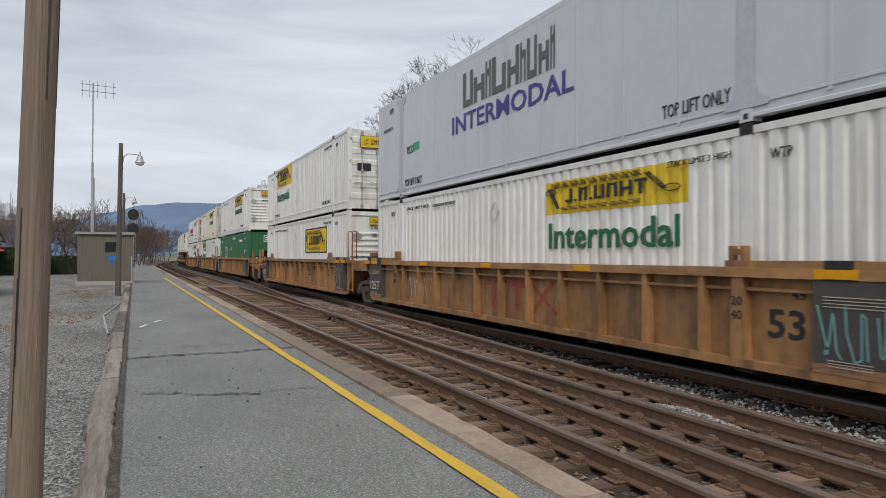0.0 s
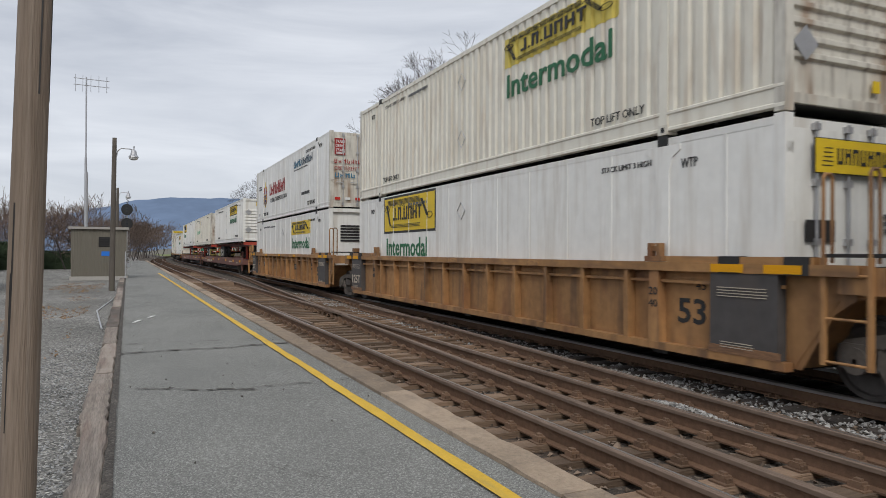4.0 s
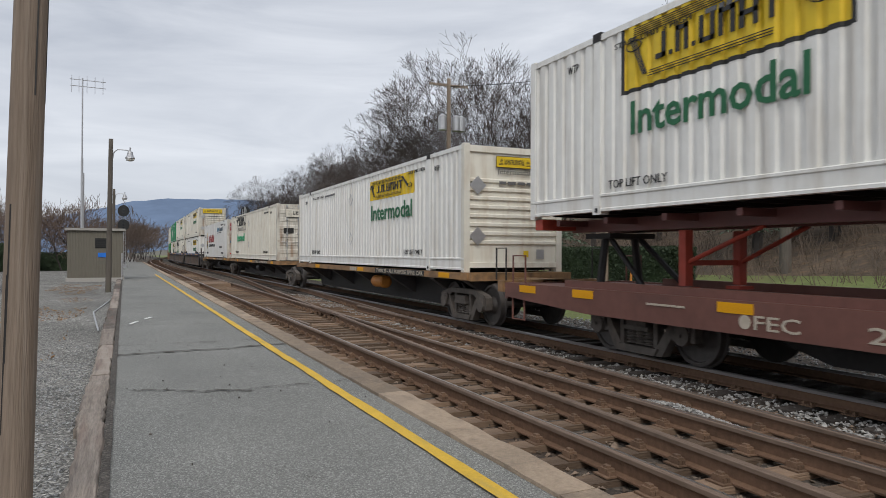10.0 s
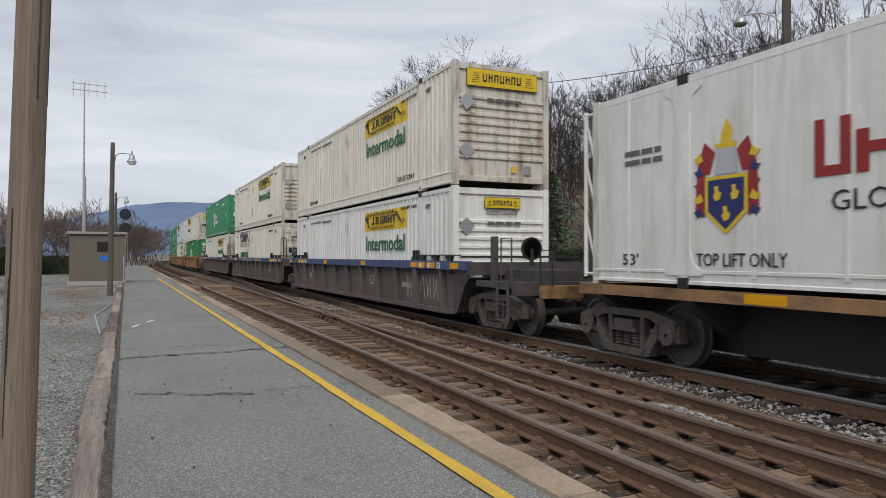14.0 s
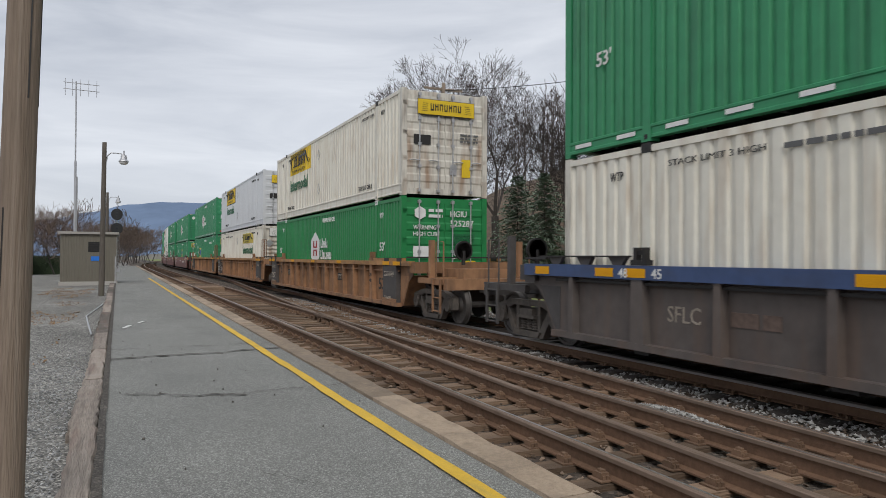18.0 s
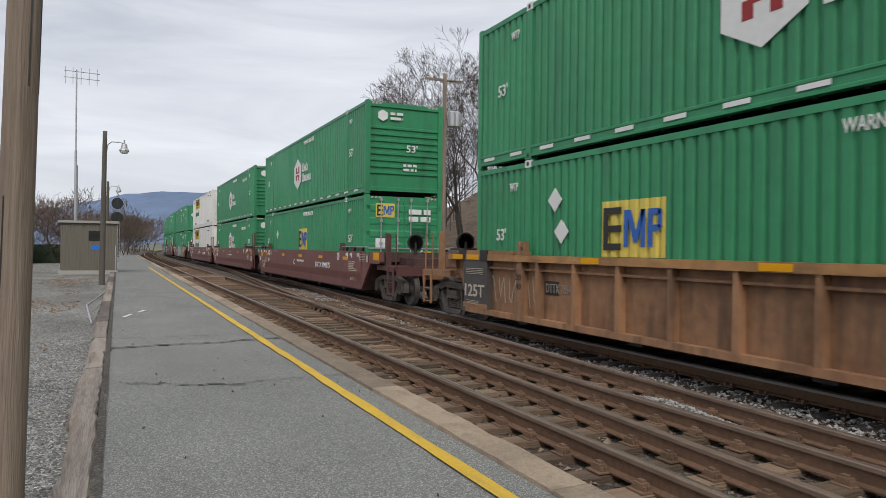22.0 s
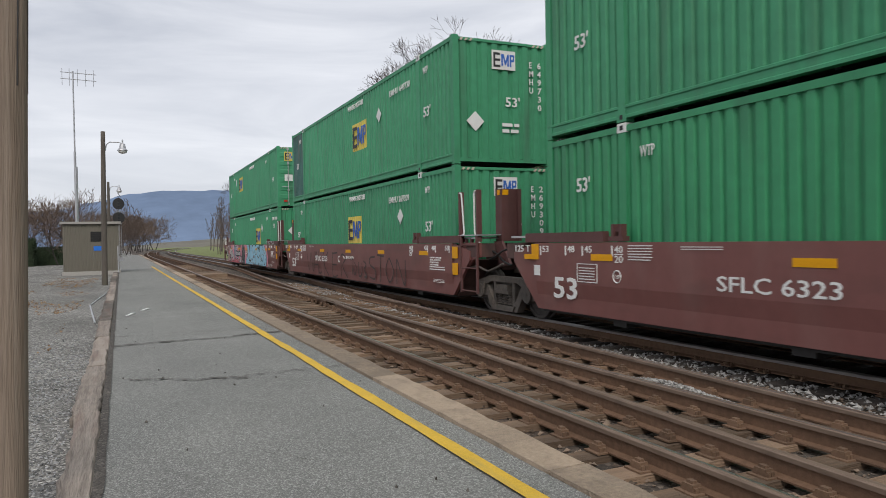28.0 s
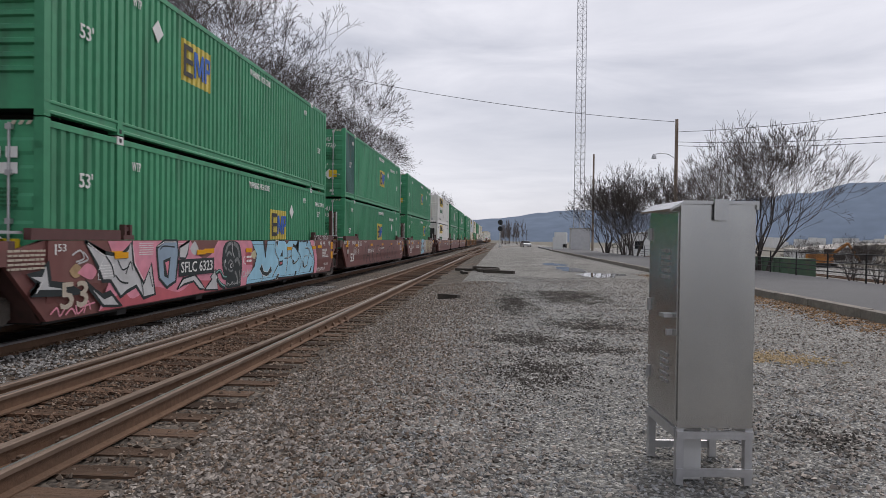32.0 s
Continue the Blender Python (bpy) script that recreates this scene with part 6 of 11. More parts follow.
def haulier_box(label, paint, s, z, sign_u, wall="wavy", lead="ribs", trail="door", border=False, sign=None, ink=None, carried=None, big=False, words=True, sign_z=1.85, board=None, peeled=False, ends=None):
    c = container(label, paint, s, z, wall, lead, trail, "white haulier containers", carried, end_paint=DOOR_RUST if paint is CREAM_BOX else ends)
    base = z if carried is not None else 0.0
    small = sign_u > 8 and words
    if small:
        sign_z = 2.02
    if peeled:
        peeled_sign(c, sign_u, sign_z, base, ink)
    else:
        freight_sign(c, sign_u, sign_z, sign or SIGN_YELLOW, border, base, wall, 0.58 if small else 0.93)
    if words and not peeled:
        intermodal(c, sign_u + 0.18, 1.4 if small else sign_z - 0.7, ink, base, 3.32 if small else 3.0, 0.46 if small else 0.5)
    lift_notes(c, int(s), base, wall=wall)
    for e, mode in ((-1, lead), (1, trail)):
        if mode == "ribs":
            m = pose(0, 0, base) @ end_at(e)
            if board or big:
                end_sign(c, e, board or sign or SIGN_YELLOW, base, 2.34, 1.9)
            else:
                end_sign(c, e, sign or SIGN_YELLOW, base, 2.4, 0.95, tall=0.24)
                letters("Intermodal", m @ on_lead(-0.42, -0.052, 2.24), 0.84, 0.12, INK, c)
            bars(m @ on_lead(-0.4, -0.06, 1.98), 0.9, 0.12, 1, INK_GREY, c, seed=3)
            panel(m @ on_lead(0.25, -0.052, 0.34), 0.13, 0.15, SIGN_YELLOW, c, "sticker")
            panel(m @ on_lead(0.6, -0.052, 0.3), 0.2, 0.22, GALVANISED, c, "sticker")
            for cz in (0.6, 1.75):
                panel(m @ on_lead(-0.95, -0.056, cz) @ pose(0, 0, 0, 0, 0, 45), 0.3, 0.3, GALVANISED, c, "placard_holder")
        elif mode == "door":
            m = pose(0, 0, base) @ end_at(e)
            end_sign(c, e, board or sign or SIGN_YELLOW, base, 2.22, 1.7, True)
            bars(m @ on_lead(0.45, -0.06, 1.5), 0.55, 0.28, 3, INK_GREY, c, seed=5)
            panel(m @ on_lead(0.5, -0.06, 0.55), 0.3, 0.5, SIGN_YELLOW, c, "warning_sticker")
            panel(m @ on_lead(-0.95, -0.06, 1.4), 0.5, 0.26, DARK_STEEL, c, "dark_sticker")
            panel(m @ on_lead(0.14, -0.06, 0.6), 0.2, 0.28, GALVANISED, c, "sticker")
    return c


def hexagon_logo(c, u, z, base=0.0):
    """White hexagon with red bars, and white block print beside it."""
    f = spot(u, z, base) @ pose(0, 0, 0.003)
    bm = bmesh.new()
    prism(bm, [(0.62, 0.0), (1.24, 0.33), (1.24, 0.97), (0.62, 1.3), (0.0, 0.97), (0.0, 0.33)], "z", -0.002, 0.004)
    put("logo_hexagon", to_mesh("logo_hexagon", bm), INK_WHITE, c, at=f)
    bm = bmesh.new()
    for x in (0.33, 0.74):
        box(bm, x, x + 0.17, 0.38, 0.62, 0.004, 0.008), box(bm, x, x + 0.17, 0.68, 0.95, 0.004, 0.008)
    box(bm, 0.33, 0.91, 0.56, 0.62, 0.004, 0.0085), box(bm, 0.33, 0.91, 0.68, 0.74, 0.004, 0.0085)
    put("logo_mark", to_mesh("logo_mark", bm), INK_RED, c, at=f)
    bm = bmesh.new()
    for row, widths in ((0.68, (0.3, 0.24, 0.26)), (0.26, (0.3, 0.16, 0.26, 0.24, 0.26))):
        x = 1.42
        for k, w in enumerate(widths):
            h = 0.34 if k == 0 or (row > 0.5 and k == 2) else 0.25
            box(bm, x, x + 0.075, row, row + h, 0, 0.005), box(bm, x + w - 0.075, x + w, row, row + min(h, 0.25 + 0.09 * (k == 0)), 0, 0.005)
            box(bm, x, x + w, row + 0.1 * (k % 2), row + 0.1 * (k % 2) + 0.07, 0, 0.005)
            x += w + 0.05
    put("logo_print", to_mesh("logo_print", bm), INK_WHITE, c, at=f)


def square_logo(c, u, z, w=1.45, h=0.86, base=0.0):
    """Yellow rectangle with dark and blue block shapes."""
    wave_sign(c, u, z, w, h, SIGN_FADED, base, "logo_panel", 0.005, FINE)
    put_logo(c, spot(u, z, base) @ pose(0, 0, 0.004) @ Matrix.Diagonal((w / 1.55, h, 1, 1)))


LOGO = []


def put_logo(c, f):
    """The dark and blue block shapes of the yellow panel, in a field 1.55 wide and 1 high."""
    if not LOGO:
        LOGO.extend(logo_meshes())
    put("logo_dark", LOGO[0], INK, c, at=f)
    put("logo_blue", LOGO[1], INK_BLUE, c, at=f)


def logo_meshes():
    h = 1.0
    bm = bmesh.new()
    box(bm, 0.1, 0.22, 0.12, h - 0.12, 0, 0.005)
    for zz in (0.12, h / 2 - 0.06, h - 0.24):
        box(bm, 0.2, 0.55, zz, zz + 0.12, 0, 0.005)
    dark = to_mesh("logo_dark", bm)
    bm = bmesh.new()
    for x0, x1 in ((0.62, 0.72), (1.02, 1.12), (1.18, 1.28)):
        box(bm, x0, x1, 0.18, h - 0.18, 0, 0.005)
    prism(bm, [(0.68, h - 0.18), (0.78, h - 0.18), (0.92, 0.4), (0.86, 0.24)], "z", 0.0, 0.005)
    prism(bm, [(1.02, h - 0.18), (1.12, h - 0.18), (0.93, 0.24), (0.86, 0.3)], "z", 0.0, 0.005)
    for zz in (h / 2 - 0.05, h - 0.28):
        box(bm, 1.28, 1.45, zz, zz + 0.1, 0, 0.005)
    box(bm, 1.4, 1.48, h / 2, h - 0.2, 0, 0.005)
    return dark, to_mesh("logo_blue", bm)


def green_box(label, s, z, logo, lead, trail, logo_u=None, number="", paint=None, logo_z=None, diamonds=()):
    c = container(label, paint or GREEN_BOX, s, z, "fine", lead, trail, "green containers")
    q = lambda u, zz: spot(u, zz) @ pose(0, 0, 0.003)
    tail = s > 415 and not 435 < s < 450
    low53 = 1.95 if tail else 1.42
    lead53 = 14.95 if tail else 14.45
    letters("53'", q(lead53, 1.3 if z > 1 else low53), 0.37 if tail else 0.42, 0.2 if tail else 0.26, INK_WHITE, c)
    letters("53'", q(0.85, 1.35 if z > 1 else low53), 0.36, 0.24, INK_WHITE, c)
    letters("WTP", q(2.4 if tail else 1.35, 2.36), 0.3, 0.16, INK_WHITE, c)
    letters("WTP", q(13.2 if tail else 14.45, 2.36), 0.3, 0.16, INK_WHITE, c)
    letters("WARNING HIGH CUBE", q(8.2, 2.5), 1.6, 0.16, INK_WHITE, c)
    if number and paint is not GREEN_BRIGHT:
        letters(number, q(14.7 if tail else 11.9 if z < 1 else 12.1, 2.32 if tail else 2.25), 1.18 if tail else 1.5, 0.15 if tail else 0.17, INK_WHITE, c)
    if logo == "hex":
        hexagon_logo(c, 6.55, 0.75 if logo_z is None else logo_z)
        # dashed marker tape along the foot
        bm = bmesh.new()
        for k in range(15):
            box(bm, 0.3 + k * 1.05, 0.72 + k * 1.05, 0.125, 0.19, 0, 0.005)
        put("marker_tape", to_mesh("marker_tape", bm), INK_WHITE, c, at=spot(0, 0) @ pose(0, 0, 0.003))
    else:
        square_logo(c, logo_u, 1.15 if logo_z is None else logo_z)
    for du, dz in diamonds:
        panel(spot(du, dz) @ pose(0, 0, 0.004) @ pose(0, 0, 0, 0, 0, 45), 0.3, 0.3, INK_WHITE, c, "placard")
    for e, mode in ((-1, lead), (1, trail)):
        m = end_at(e)
        dep = -0.056
        if logo == "hex":
            bm = bmesh.new()
            prism(bm, [(0.0, -0.18), (0.16, -0.09), (0.16, 0.09), (0.0, 0.18), (-0.16, 0.09), (-0.16, -0.09)], "z", 0.0, 0.005)
            put("logo_hexagon", to_mesh("logo_hexagon", bm), INK_WHITE, c, at=m @ on_lead(-0.75, dep, 2.45))
            bars(m @ on_lead(-0.5, dep, 2.3), 0.42, 0.3, 2, INK_WHITE, c, seed=9)
        else:
            panel(m @ on_lead(-0.95 if mode == "door" else -0.3, dep, 2.2), 0.62, 0.44, SIGN_FADED if mode == "door" or tail and s > 450 else BOARD_PALE, c, "logo_panel")
            put_logo(c, m @ on_lead(-0.95 if mode == "door" else -0.3, dep - 0.007, 2.2) @ Matrix.Diagonal((0.4, 0.44, 1, 1)))
            panel(m @ on_lead(0.62 if mode == "door" else -0.62 if tail else -0.75, dep, 1.56 if tail and mode != "door" else 0.75) @ pose(0, 0, 0, 0, 0, 45), 0.32, 0.32, INK_WHITE, c, "placard")
        if mode == "door":
            owner, digits = (number.split(" ") + ["", ""])[:2] if number else ("", "")
            if owner:
                letters(owner, m @ on_lead(0.16, dep, 2.36), 0.5, 0.17, INK_WHITE, c)
                letters(digits, m @ on_lead(0.16, dep, 2.1), 0.72, 0.17, INK_WHITE, c)
            else:
                bars(m @ on_lead(0.15, dep, 2.05), 0.75, 0.46, 2, INK_WHITE, c, seed=int(s), gap=0.3)
            if logo == "hex":
                letters("WARNING", m @ on_lead(-0.95, dep, 2.0), 0.68, 0.12, INK_WHITE, c)
                letters("HIGH CUBE", m @ on_lead(-0.95, dep, 1.82), 0.78, 0.12, INK_WHITE, c)
            letters("53'", m @ on_lead(0.25, dep - 0.004, 1.2), 0.3, 0.22, INK_WHITE, c)
            bars(m @ on_lead(0.2, dep, 1.6), 0.7, 0.3, 5, INK_GREEN, c, seed=int(s) + 1)
            panel(m @ on_lead(-0.95, dep, 1.25), 0.5, 0.3, INK_WHITE, c, "notice")
            panel(m @ on_lead(0.6, dep, 0.85), 0.34, 0.3, SIGN_YELLOW, c, "sticker")
            for k in range(4):
                panel(m @ on_lead(-1.0 + k * 0.55, dep, 0.24), 0.16, 0.09, RED_TAIL if k % 2 == 0 else INK_WHITE, c, "marker")
        else:
            letters("53'", m @ on_lead(-0.05 if tail else 0.05, dep, 1.6 if tail else 1.35), 0.38, 0.23, INK_WHITE, c)
            bars(m @ on_lead(-0.05, dep, 0.72), 0.45, 0.28, 2, INK_WHITE, c, seed=int(s) + 2)
            if number:
                owner, digits = (number.split(" ") + [""])[:2]
                top_x, top_z = (0.58, 2.12) if tail else (0.7, 2.5)
                letters("\n".join(owner), m @ on_lead(top_x, dep, top_z - 0.2 * len(owner)), 0.11, 0.2 * len(owner) - 0.06, INK_WHITE, c)
                if digits:
                    letters("\n".join(digits), m @ on_lead(top_x + 0.22, dep, top_z - 0.2 * len(digits)), 0.11, 0.2 * len(digits) - 0.06, INK_WHITE, c)
    return c


def crest(c, u, z, base=0.0):
    """A heraldic emblem as plain coloured shapes."""
    crest_at(c, spot(u, z, base) @ pose(0, 0, 0.004) @ Matrix.Diagonal((0.88, 0.88, 1, 1)))


def crest_at(c, f):
    for name, mat, shape, d in (("emblem_shield", NAVY, [(-0.33, 0.75), (-0.33, 0.3), (0, 0.02), (0.33, 0.3), (0.33, 0.75)], 0.006),
                                ("emblem_border", SIGN_YELLOW, [(-0.39, 0.8), (-0.39, 0.27), (0, -0.05), (0.39, 0.27), (0.39, 0.8)], 0.003),
                                ("emblem_helm", GALVANISED, [(-0.2, 0.82), (0.2, 0.82), (0.16, 1.2), (-0.16, 1.2)], 0.005),
                                ("emblem_crown", SIGN_YELLOW, [(-0.17, 1.18), (0.17, 1.18), (0.2, 1.28), (0.09, 1.26), (0.12, 1.42), (0.03, 1.62), (-0.06, 1.45), (-0.1, 1.26), (-0.2, 1.28)], 0.005),
                                ("emblem_wing", INK_RED, [(-0.4, 0.2), (-0.58, 0.3), (-0.54, 0.95), (-0.4, 1.32), (-0.2, 1.15), (-0.3, 0.84), (-0.4, 0.84)], 0.004),
                                ("emblem_wing", INK_RED, [(0.4, 0.2), (0.58, 0.3), (0.54, 0.95), (0.4, 1.32), (0.2, 1.15), (0.3, 0.84), (0.4, 0.84)], 0.004)):
        bm = bmesh.new()
        prism(bm, shape, "z", 0, d)
        put(name, to_mesh(name, bm), mat, c, at=f)
    for k, (ex, ez) in enumerate(((-0.16, 0.5), (0.16, 0.5), (0.0, 0.2))):
        bm = bmesh.new()
        prism(bm, [(-0.07, 0.02), (-0.03, -0.06), (0.05, -0.04), (0.09, 0.05), (0.03, 0.08), (0.02, 0.16), (-0.05, 0.15), (-0.03, 0.07)], "z", 0.005, 0.009)
        put("emblem_figure", to_mesh("emblem_figure", bm), SIGN_YELLOW, c, at=f @ pose(ex, ez, 0))
    for sx in (-1, 1):
        for k in range(5):
            bm = bmesh.new()
            q0 = 0.25 + 0.2 * k
            prism(bm, [(sx * 0.42, q0), (sx * 0.54, q0 - 0.04), (sx * 0.61, q0 + 0.05), (sx * 0.54, q0 + 0.06), (sx * 0.48, q0 + 0.12)], "z", 0.004, 0.008)
            put("emblem_leaf", to_mesh("emblem_leaf", bm), (NAVY, SIGN_YELLOW, INK_RED)[k % 3], c, at=f)


def crested_box(label, s, z, base=0.0):
    c = container(label, WHITE_BOX, s, z, "flat", "door", "door", "refrigerated containers", end_paint=DOOR_RUST, casting=DARK_STEEL)
    crest(c, 2.75, 0.75)
    block_letters(c, spot(4.0, 1.3) @ pose(0, 0, 0.004), (0.42, 0.5, 0.48, 0.36, 0.34, 0.2, 0.34, 0.36, 0.42), 0.62, INK_RED)
    letters("GLOBAL TRANSPORTATION", spot(4.2, 0.92) @ pose(0, 0, 0.004), 4.2, 0.22, INK, c)
    block_letters(c, spot(9.95, 2.1) @ pose(0, 0, 0.004), (0.34, 0.3, 0.38, 0.3), 0.32, INK_TEAL)
    block_letters(c, spot(11.55, 2.1) @ pose(0, 0, 0.004), (0.3, 0.34, 0.36, 0.3, 0.34), 0.32, INK_SLATE)
    bars(spot(9.95, 1.95), 2.6, 0.09, 1, INK_GREY, c, seed=2)
    bars(spot(11.5, 0.78), 1.5, 0.14, 1, INK, c, seed=4, gap=0.1)
    letters("TOP LIFT ONLY", spot(12.6, 0.3) @ pose(0, 0, 0.004), 1.4, 0.17, INK, c)
    letters("TOP LIFT ONLY", spot(2.25, 0.3) @ pose(0, 0, 0.004), 1.4, 0.17, INK, c)
    letters("STACK LIMIT 3 HIGH", spot(12.3, 2.52) @ pose(0, 0, 0.004), 1.6, 0.12, INK_GREY, c)
    letters("WTP", spot(14.5, 2.45) @ pose(0, 0, 0.004), 0.5, 0.15, INK, c)
    letters("53'", spot(0.75, 0.3) @ pose(0, 0, 0.004), 0.35, 0.17, INK, c)
    bars(spot(0.8, 1.75), 0.8, 0.28, 2, INK_GREY, c, seed=6)
    m = end_at(-1)
    panel(m @ on_lead(-1.12, -0.075, 2.0), 0.42, 0.62, INK_RED, c, "red_notice")
    for k, word in enumerate(("TRAIN", "DRIVE", "TEAM")):
        letters(word, m @ on_lead(-1.08, -0.083, 2.44 - 0.16 * k), 0.34, 0.11, INK_WHITE, c)
    bars(m @ on_lead(-1.06, -0.083, 2.03), 0.3, 0.06, 2, INK_WHITE, c, seed=8, gap=0.3)
    block_letters(c, m @ on_lead(-1.12, -0.075, 1.68), (0.1, 0.1, 0.12, 0.1, 0.1, 0.05, 0.1, 0.1), 0.16, INK_RED)
    letters("CREU532777", m @ on_lead(-1.12, -0.075, 1.42), 0.95, 0.15, INK_RED, c)
    block_letters(c, m @ on_lead(-1.1, -0.075, 1.14), (0.15, 0.14, 0.16, 0.14), 0.18, INK_TEAL)
    block_letters(c, m @ on_lead(0.1, -0.075, 1.14), (0.14, 0.15, 0.16, 0.15, 0.16), 0.18, INK_SLATE)
    crest_at(c, m @ on_lead(0.62, -0.1, 1.62) @ Matrix.Diagonal((0.42, 0.42, 1, 1)))
    for k in range(6):
        panel(m @ on_lead(-1.1 + k * 0.4, -0.075, 0.3), 0.2, 0.1, RED_TAIL if k % 2 == 0 else INK_WHITE, c, "marker")
    put("end_gap_frame", made(lambda bm: [rod(bm, (-1.24, 0.26, 0.1), (-1.24, 0.26, 2.8), 0.035)] + [rod(bm, (-1.24, 0.0, z), (-1.24, 0.26, z + dz), 0.022) for z, dz in ((0.15, 0.0), (0.3, 0.75), (1.2, 0.75), (1.95, 0.7), (2.75, 0.0))]), WHITE_BOX, c, "white tube frame on the end", at=pose(0, HALF, 0))
    return c


def trailer(label, s, flip, paint, sign_u, red, **kw):
    """A container on its road chassis, tied down on a flat car; flip puts the wheels at the trailing end."""
    t = rolls(thing("container_trailer", label, "semi-trailer", "container trailers"), s, 1.0)
    e = 1 if flip else -1
    bm = bmesh.new()
    for x in (-0.42, 0.42):
        box(bm, x - 0.07, x + 0.07, -7.9, 7.9, 0.98, 1.2)
    for k in range(12):
        y = -7.4 + k * 1.35
        box(bm, -1.1, 1.1, y - 0.05, y + 0.05, 1.08, 1.18)
    part("chassis_frame", bm, red, t, "red chassis beams", 0.01)
    boxes_part("end_bolster", [(-1.22, 1.22, e * 7.85 - 0.13, e * 7.85 + 0.13, 0.98, 1.21), (-1.22, 1.22, -e * 7.9 - 0.12, -e * 7.9 + 0.12, 1.02, 1.21)], CHASSIS_RED, t, "red end bolster", 0.01)
    boxes_part("rear_bumper", [(-1.15, 1.15, e * 8.05 - 0.05, e * 8.05 + 0.05, 0.5, 0.62)], CHASSIS_RED, t, "red under-run bumper", 0.01)
    for sx in (-1, 1):
        bm = bmesh.new()
        prism(bm, [(sx * 0.62, 0.98), (sx * 0.72, 0.98), (sx * 0.72, 0.62), (sx * 0.62, 0.62)], "y", *sorted((e * 7.92, e * 7.98)))
        prism(bm, [(sx * 0.62, 0.74), (sx * 0.62, 0.64), (sx * 0.28, 0.98), (sx * 0.38, 0.98)], "y", *sorted((e * 7.93, e * 7.97)))
        part("bumper_strut", bm, CHASSIS_RED, t, "braced bumper strut")
        panel(on_lead(sx * 0.67 - 0.03, -7.985, 0.66) if e < 0 else on_trail(sx * 0.67 + 0.03, 7.985, 0.66), 0.06, 0.26, INK_WHITE, t, "marker")
        for k in (0, 1):
            bm = bmesh.new()
            disc_stack(bm, [(0.0, 0.055), (0.012, 0.055), (0.02, 0.03)], "z", 12)
            put("tail_lamp", to_mesh("tail_lamp", bm), RED_TAIL, t, "round red tail lamp", at=(on_lead if e < 0 else on_trail)(sx * (0.95 + 0.14 * k), e * 7.981, 1.1))
    panel(on_lead(0.42, -7.982, 1.06) if e < 0 else on_trail(-0.42, 7.982, 1.06), 0.24, 0.08, SIGN_YELLOW, t, "small_plate")
    for k in range(5):
        panel(pose(0, 0, 0) @ (on_lead(-1.05 + k * 0.46, -8.102, 0.53) if e < 0 else on_trail(1.05 - k * 0.46, 8.102, 0.53)), 0.22, 0.06, INK_WHITE, t, "marker")
    for wy in (4.0, 5.25):
        for sx in (-1, 1):
            for k, dx in enumerate((1.0, 0.68)):
                bm = bmesh.new()
                c = (sx * dx, e * wy, 0.505)
                disc_stack(bm, [(-0.1, 0.3), (-0.13, 0.4), (-0.12, 0.48), (-0.09, 0.5), (0.09, 0.5), (0.12, 0.48), (0.13, 0.4), (0.1, 0.3)], "x", 26, c)
                w = part("tyre", bm, TYRE, t, "black tyre")
                bm = bmesh.new()
                disc_stack(bm, [(sx * 0.105, 0.3), (sx * 0.118, 0.29), (sx * 0.09, 0.25), (sx * 0.05, 0.2), (sx * 0.06, 0.12), (sx * 0.11, 0.1), (sx * 0.115, 0.05)], "x", 20, c)
                part("wheel_rim", bm, WHITE_RIM, w, "white wheel rim")
                if sx < 0 and k == 0:
                    for j in range(6):
                        q = j * math.tau / 6 + 0.3
                        bm = bmesh.new()
                        disc_stack(bm, [(-0.068, 0.034), (-0.05, 0.034)], "x", 10, (c[0], c[1] + 0.165 * math.cos(q), c[2] + 0.165 * math.sin(q)))
                        part("rim_hole", bm, BLACK, w)
                    bm = bmesh.new()
                    disc_stack(bm, [(-0.16, 0.05), (-0.15, 0.085), (-0.1, 0.09)], "x", 14, c)
                    part("hub", bm, DARK_STEEL, w, "dark greasy hub")
        bm = bmesh.new()
        rod(bm, (-0.95, e * wy, 0.505), (0.95, e * wy, 0.505), 0.07)
        part("axle", bm, DARK_STEEL, t)
    for sx in (-1, 1):
        boxes_part("mud_flap", [(sx * 0.85 - 0.3, sx * 0.85 + 0.3, e * 6.05 - 0.012, e * 6.05 + 0.012, 0.2, 0.78)], FLAP_TAN, t, "yellow mud flap")
        boxes_part("flap_mark", [(sx * 0.85 - 0.17, sx * 0.85 + 0.17, *sorted((e * 6.063, e * 6.069)), 0.34, 0.62)], INK, t, "dark square mark on the flap")
        boxes_part("landing_leg", [(sx * 0.55 - 0.07, sx * 0.55 + 0.07, -e * 4.9 - 0.07, -e * 4.9 + 0.07, 0.12, 0.95), (sx * 0.55 - 0.14, sx * 0.55 + 0.14, -e * 4.9 - 0.14, -e * 4.9 + 0.14, 0.05, 0.1)], CHASSIS_RED, t, "red landing leg", 0.01)
        bm = bmesh.new()
        rod(bm, (sx * 0.55, -e * 4.9, 0.45), (sx * 0.42, -e * 3.6, 0.98), 0.035)
        part("leg_brace", bm, CHASSIS_RED, t)
    boxes_part("leg_crossbar", [(-0.55, 0.55, -e * 4.9 - 0.03, -e * 4.9 + 0.03, 0.42, 0.5)], CHASSIS_RED, t)
    # the flat car's hitch stand
    bm = bmesh.new()
    for sx in (-0.45, 0.45):
        rod(bm, (sx, -e * 7.1, 0.0), (sx * 0.7, -e * 7.1, 0.93), 0.07, sides=6)
        rod(bm, (sx, -e * 5.9, 0.0), (sx * 0.7, -e * 7.0, 0.9), 0.05, sides=6)
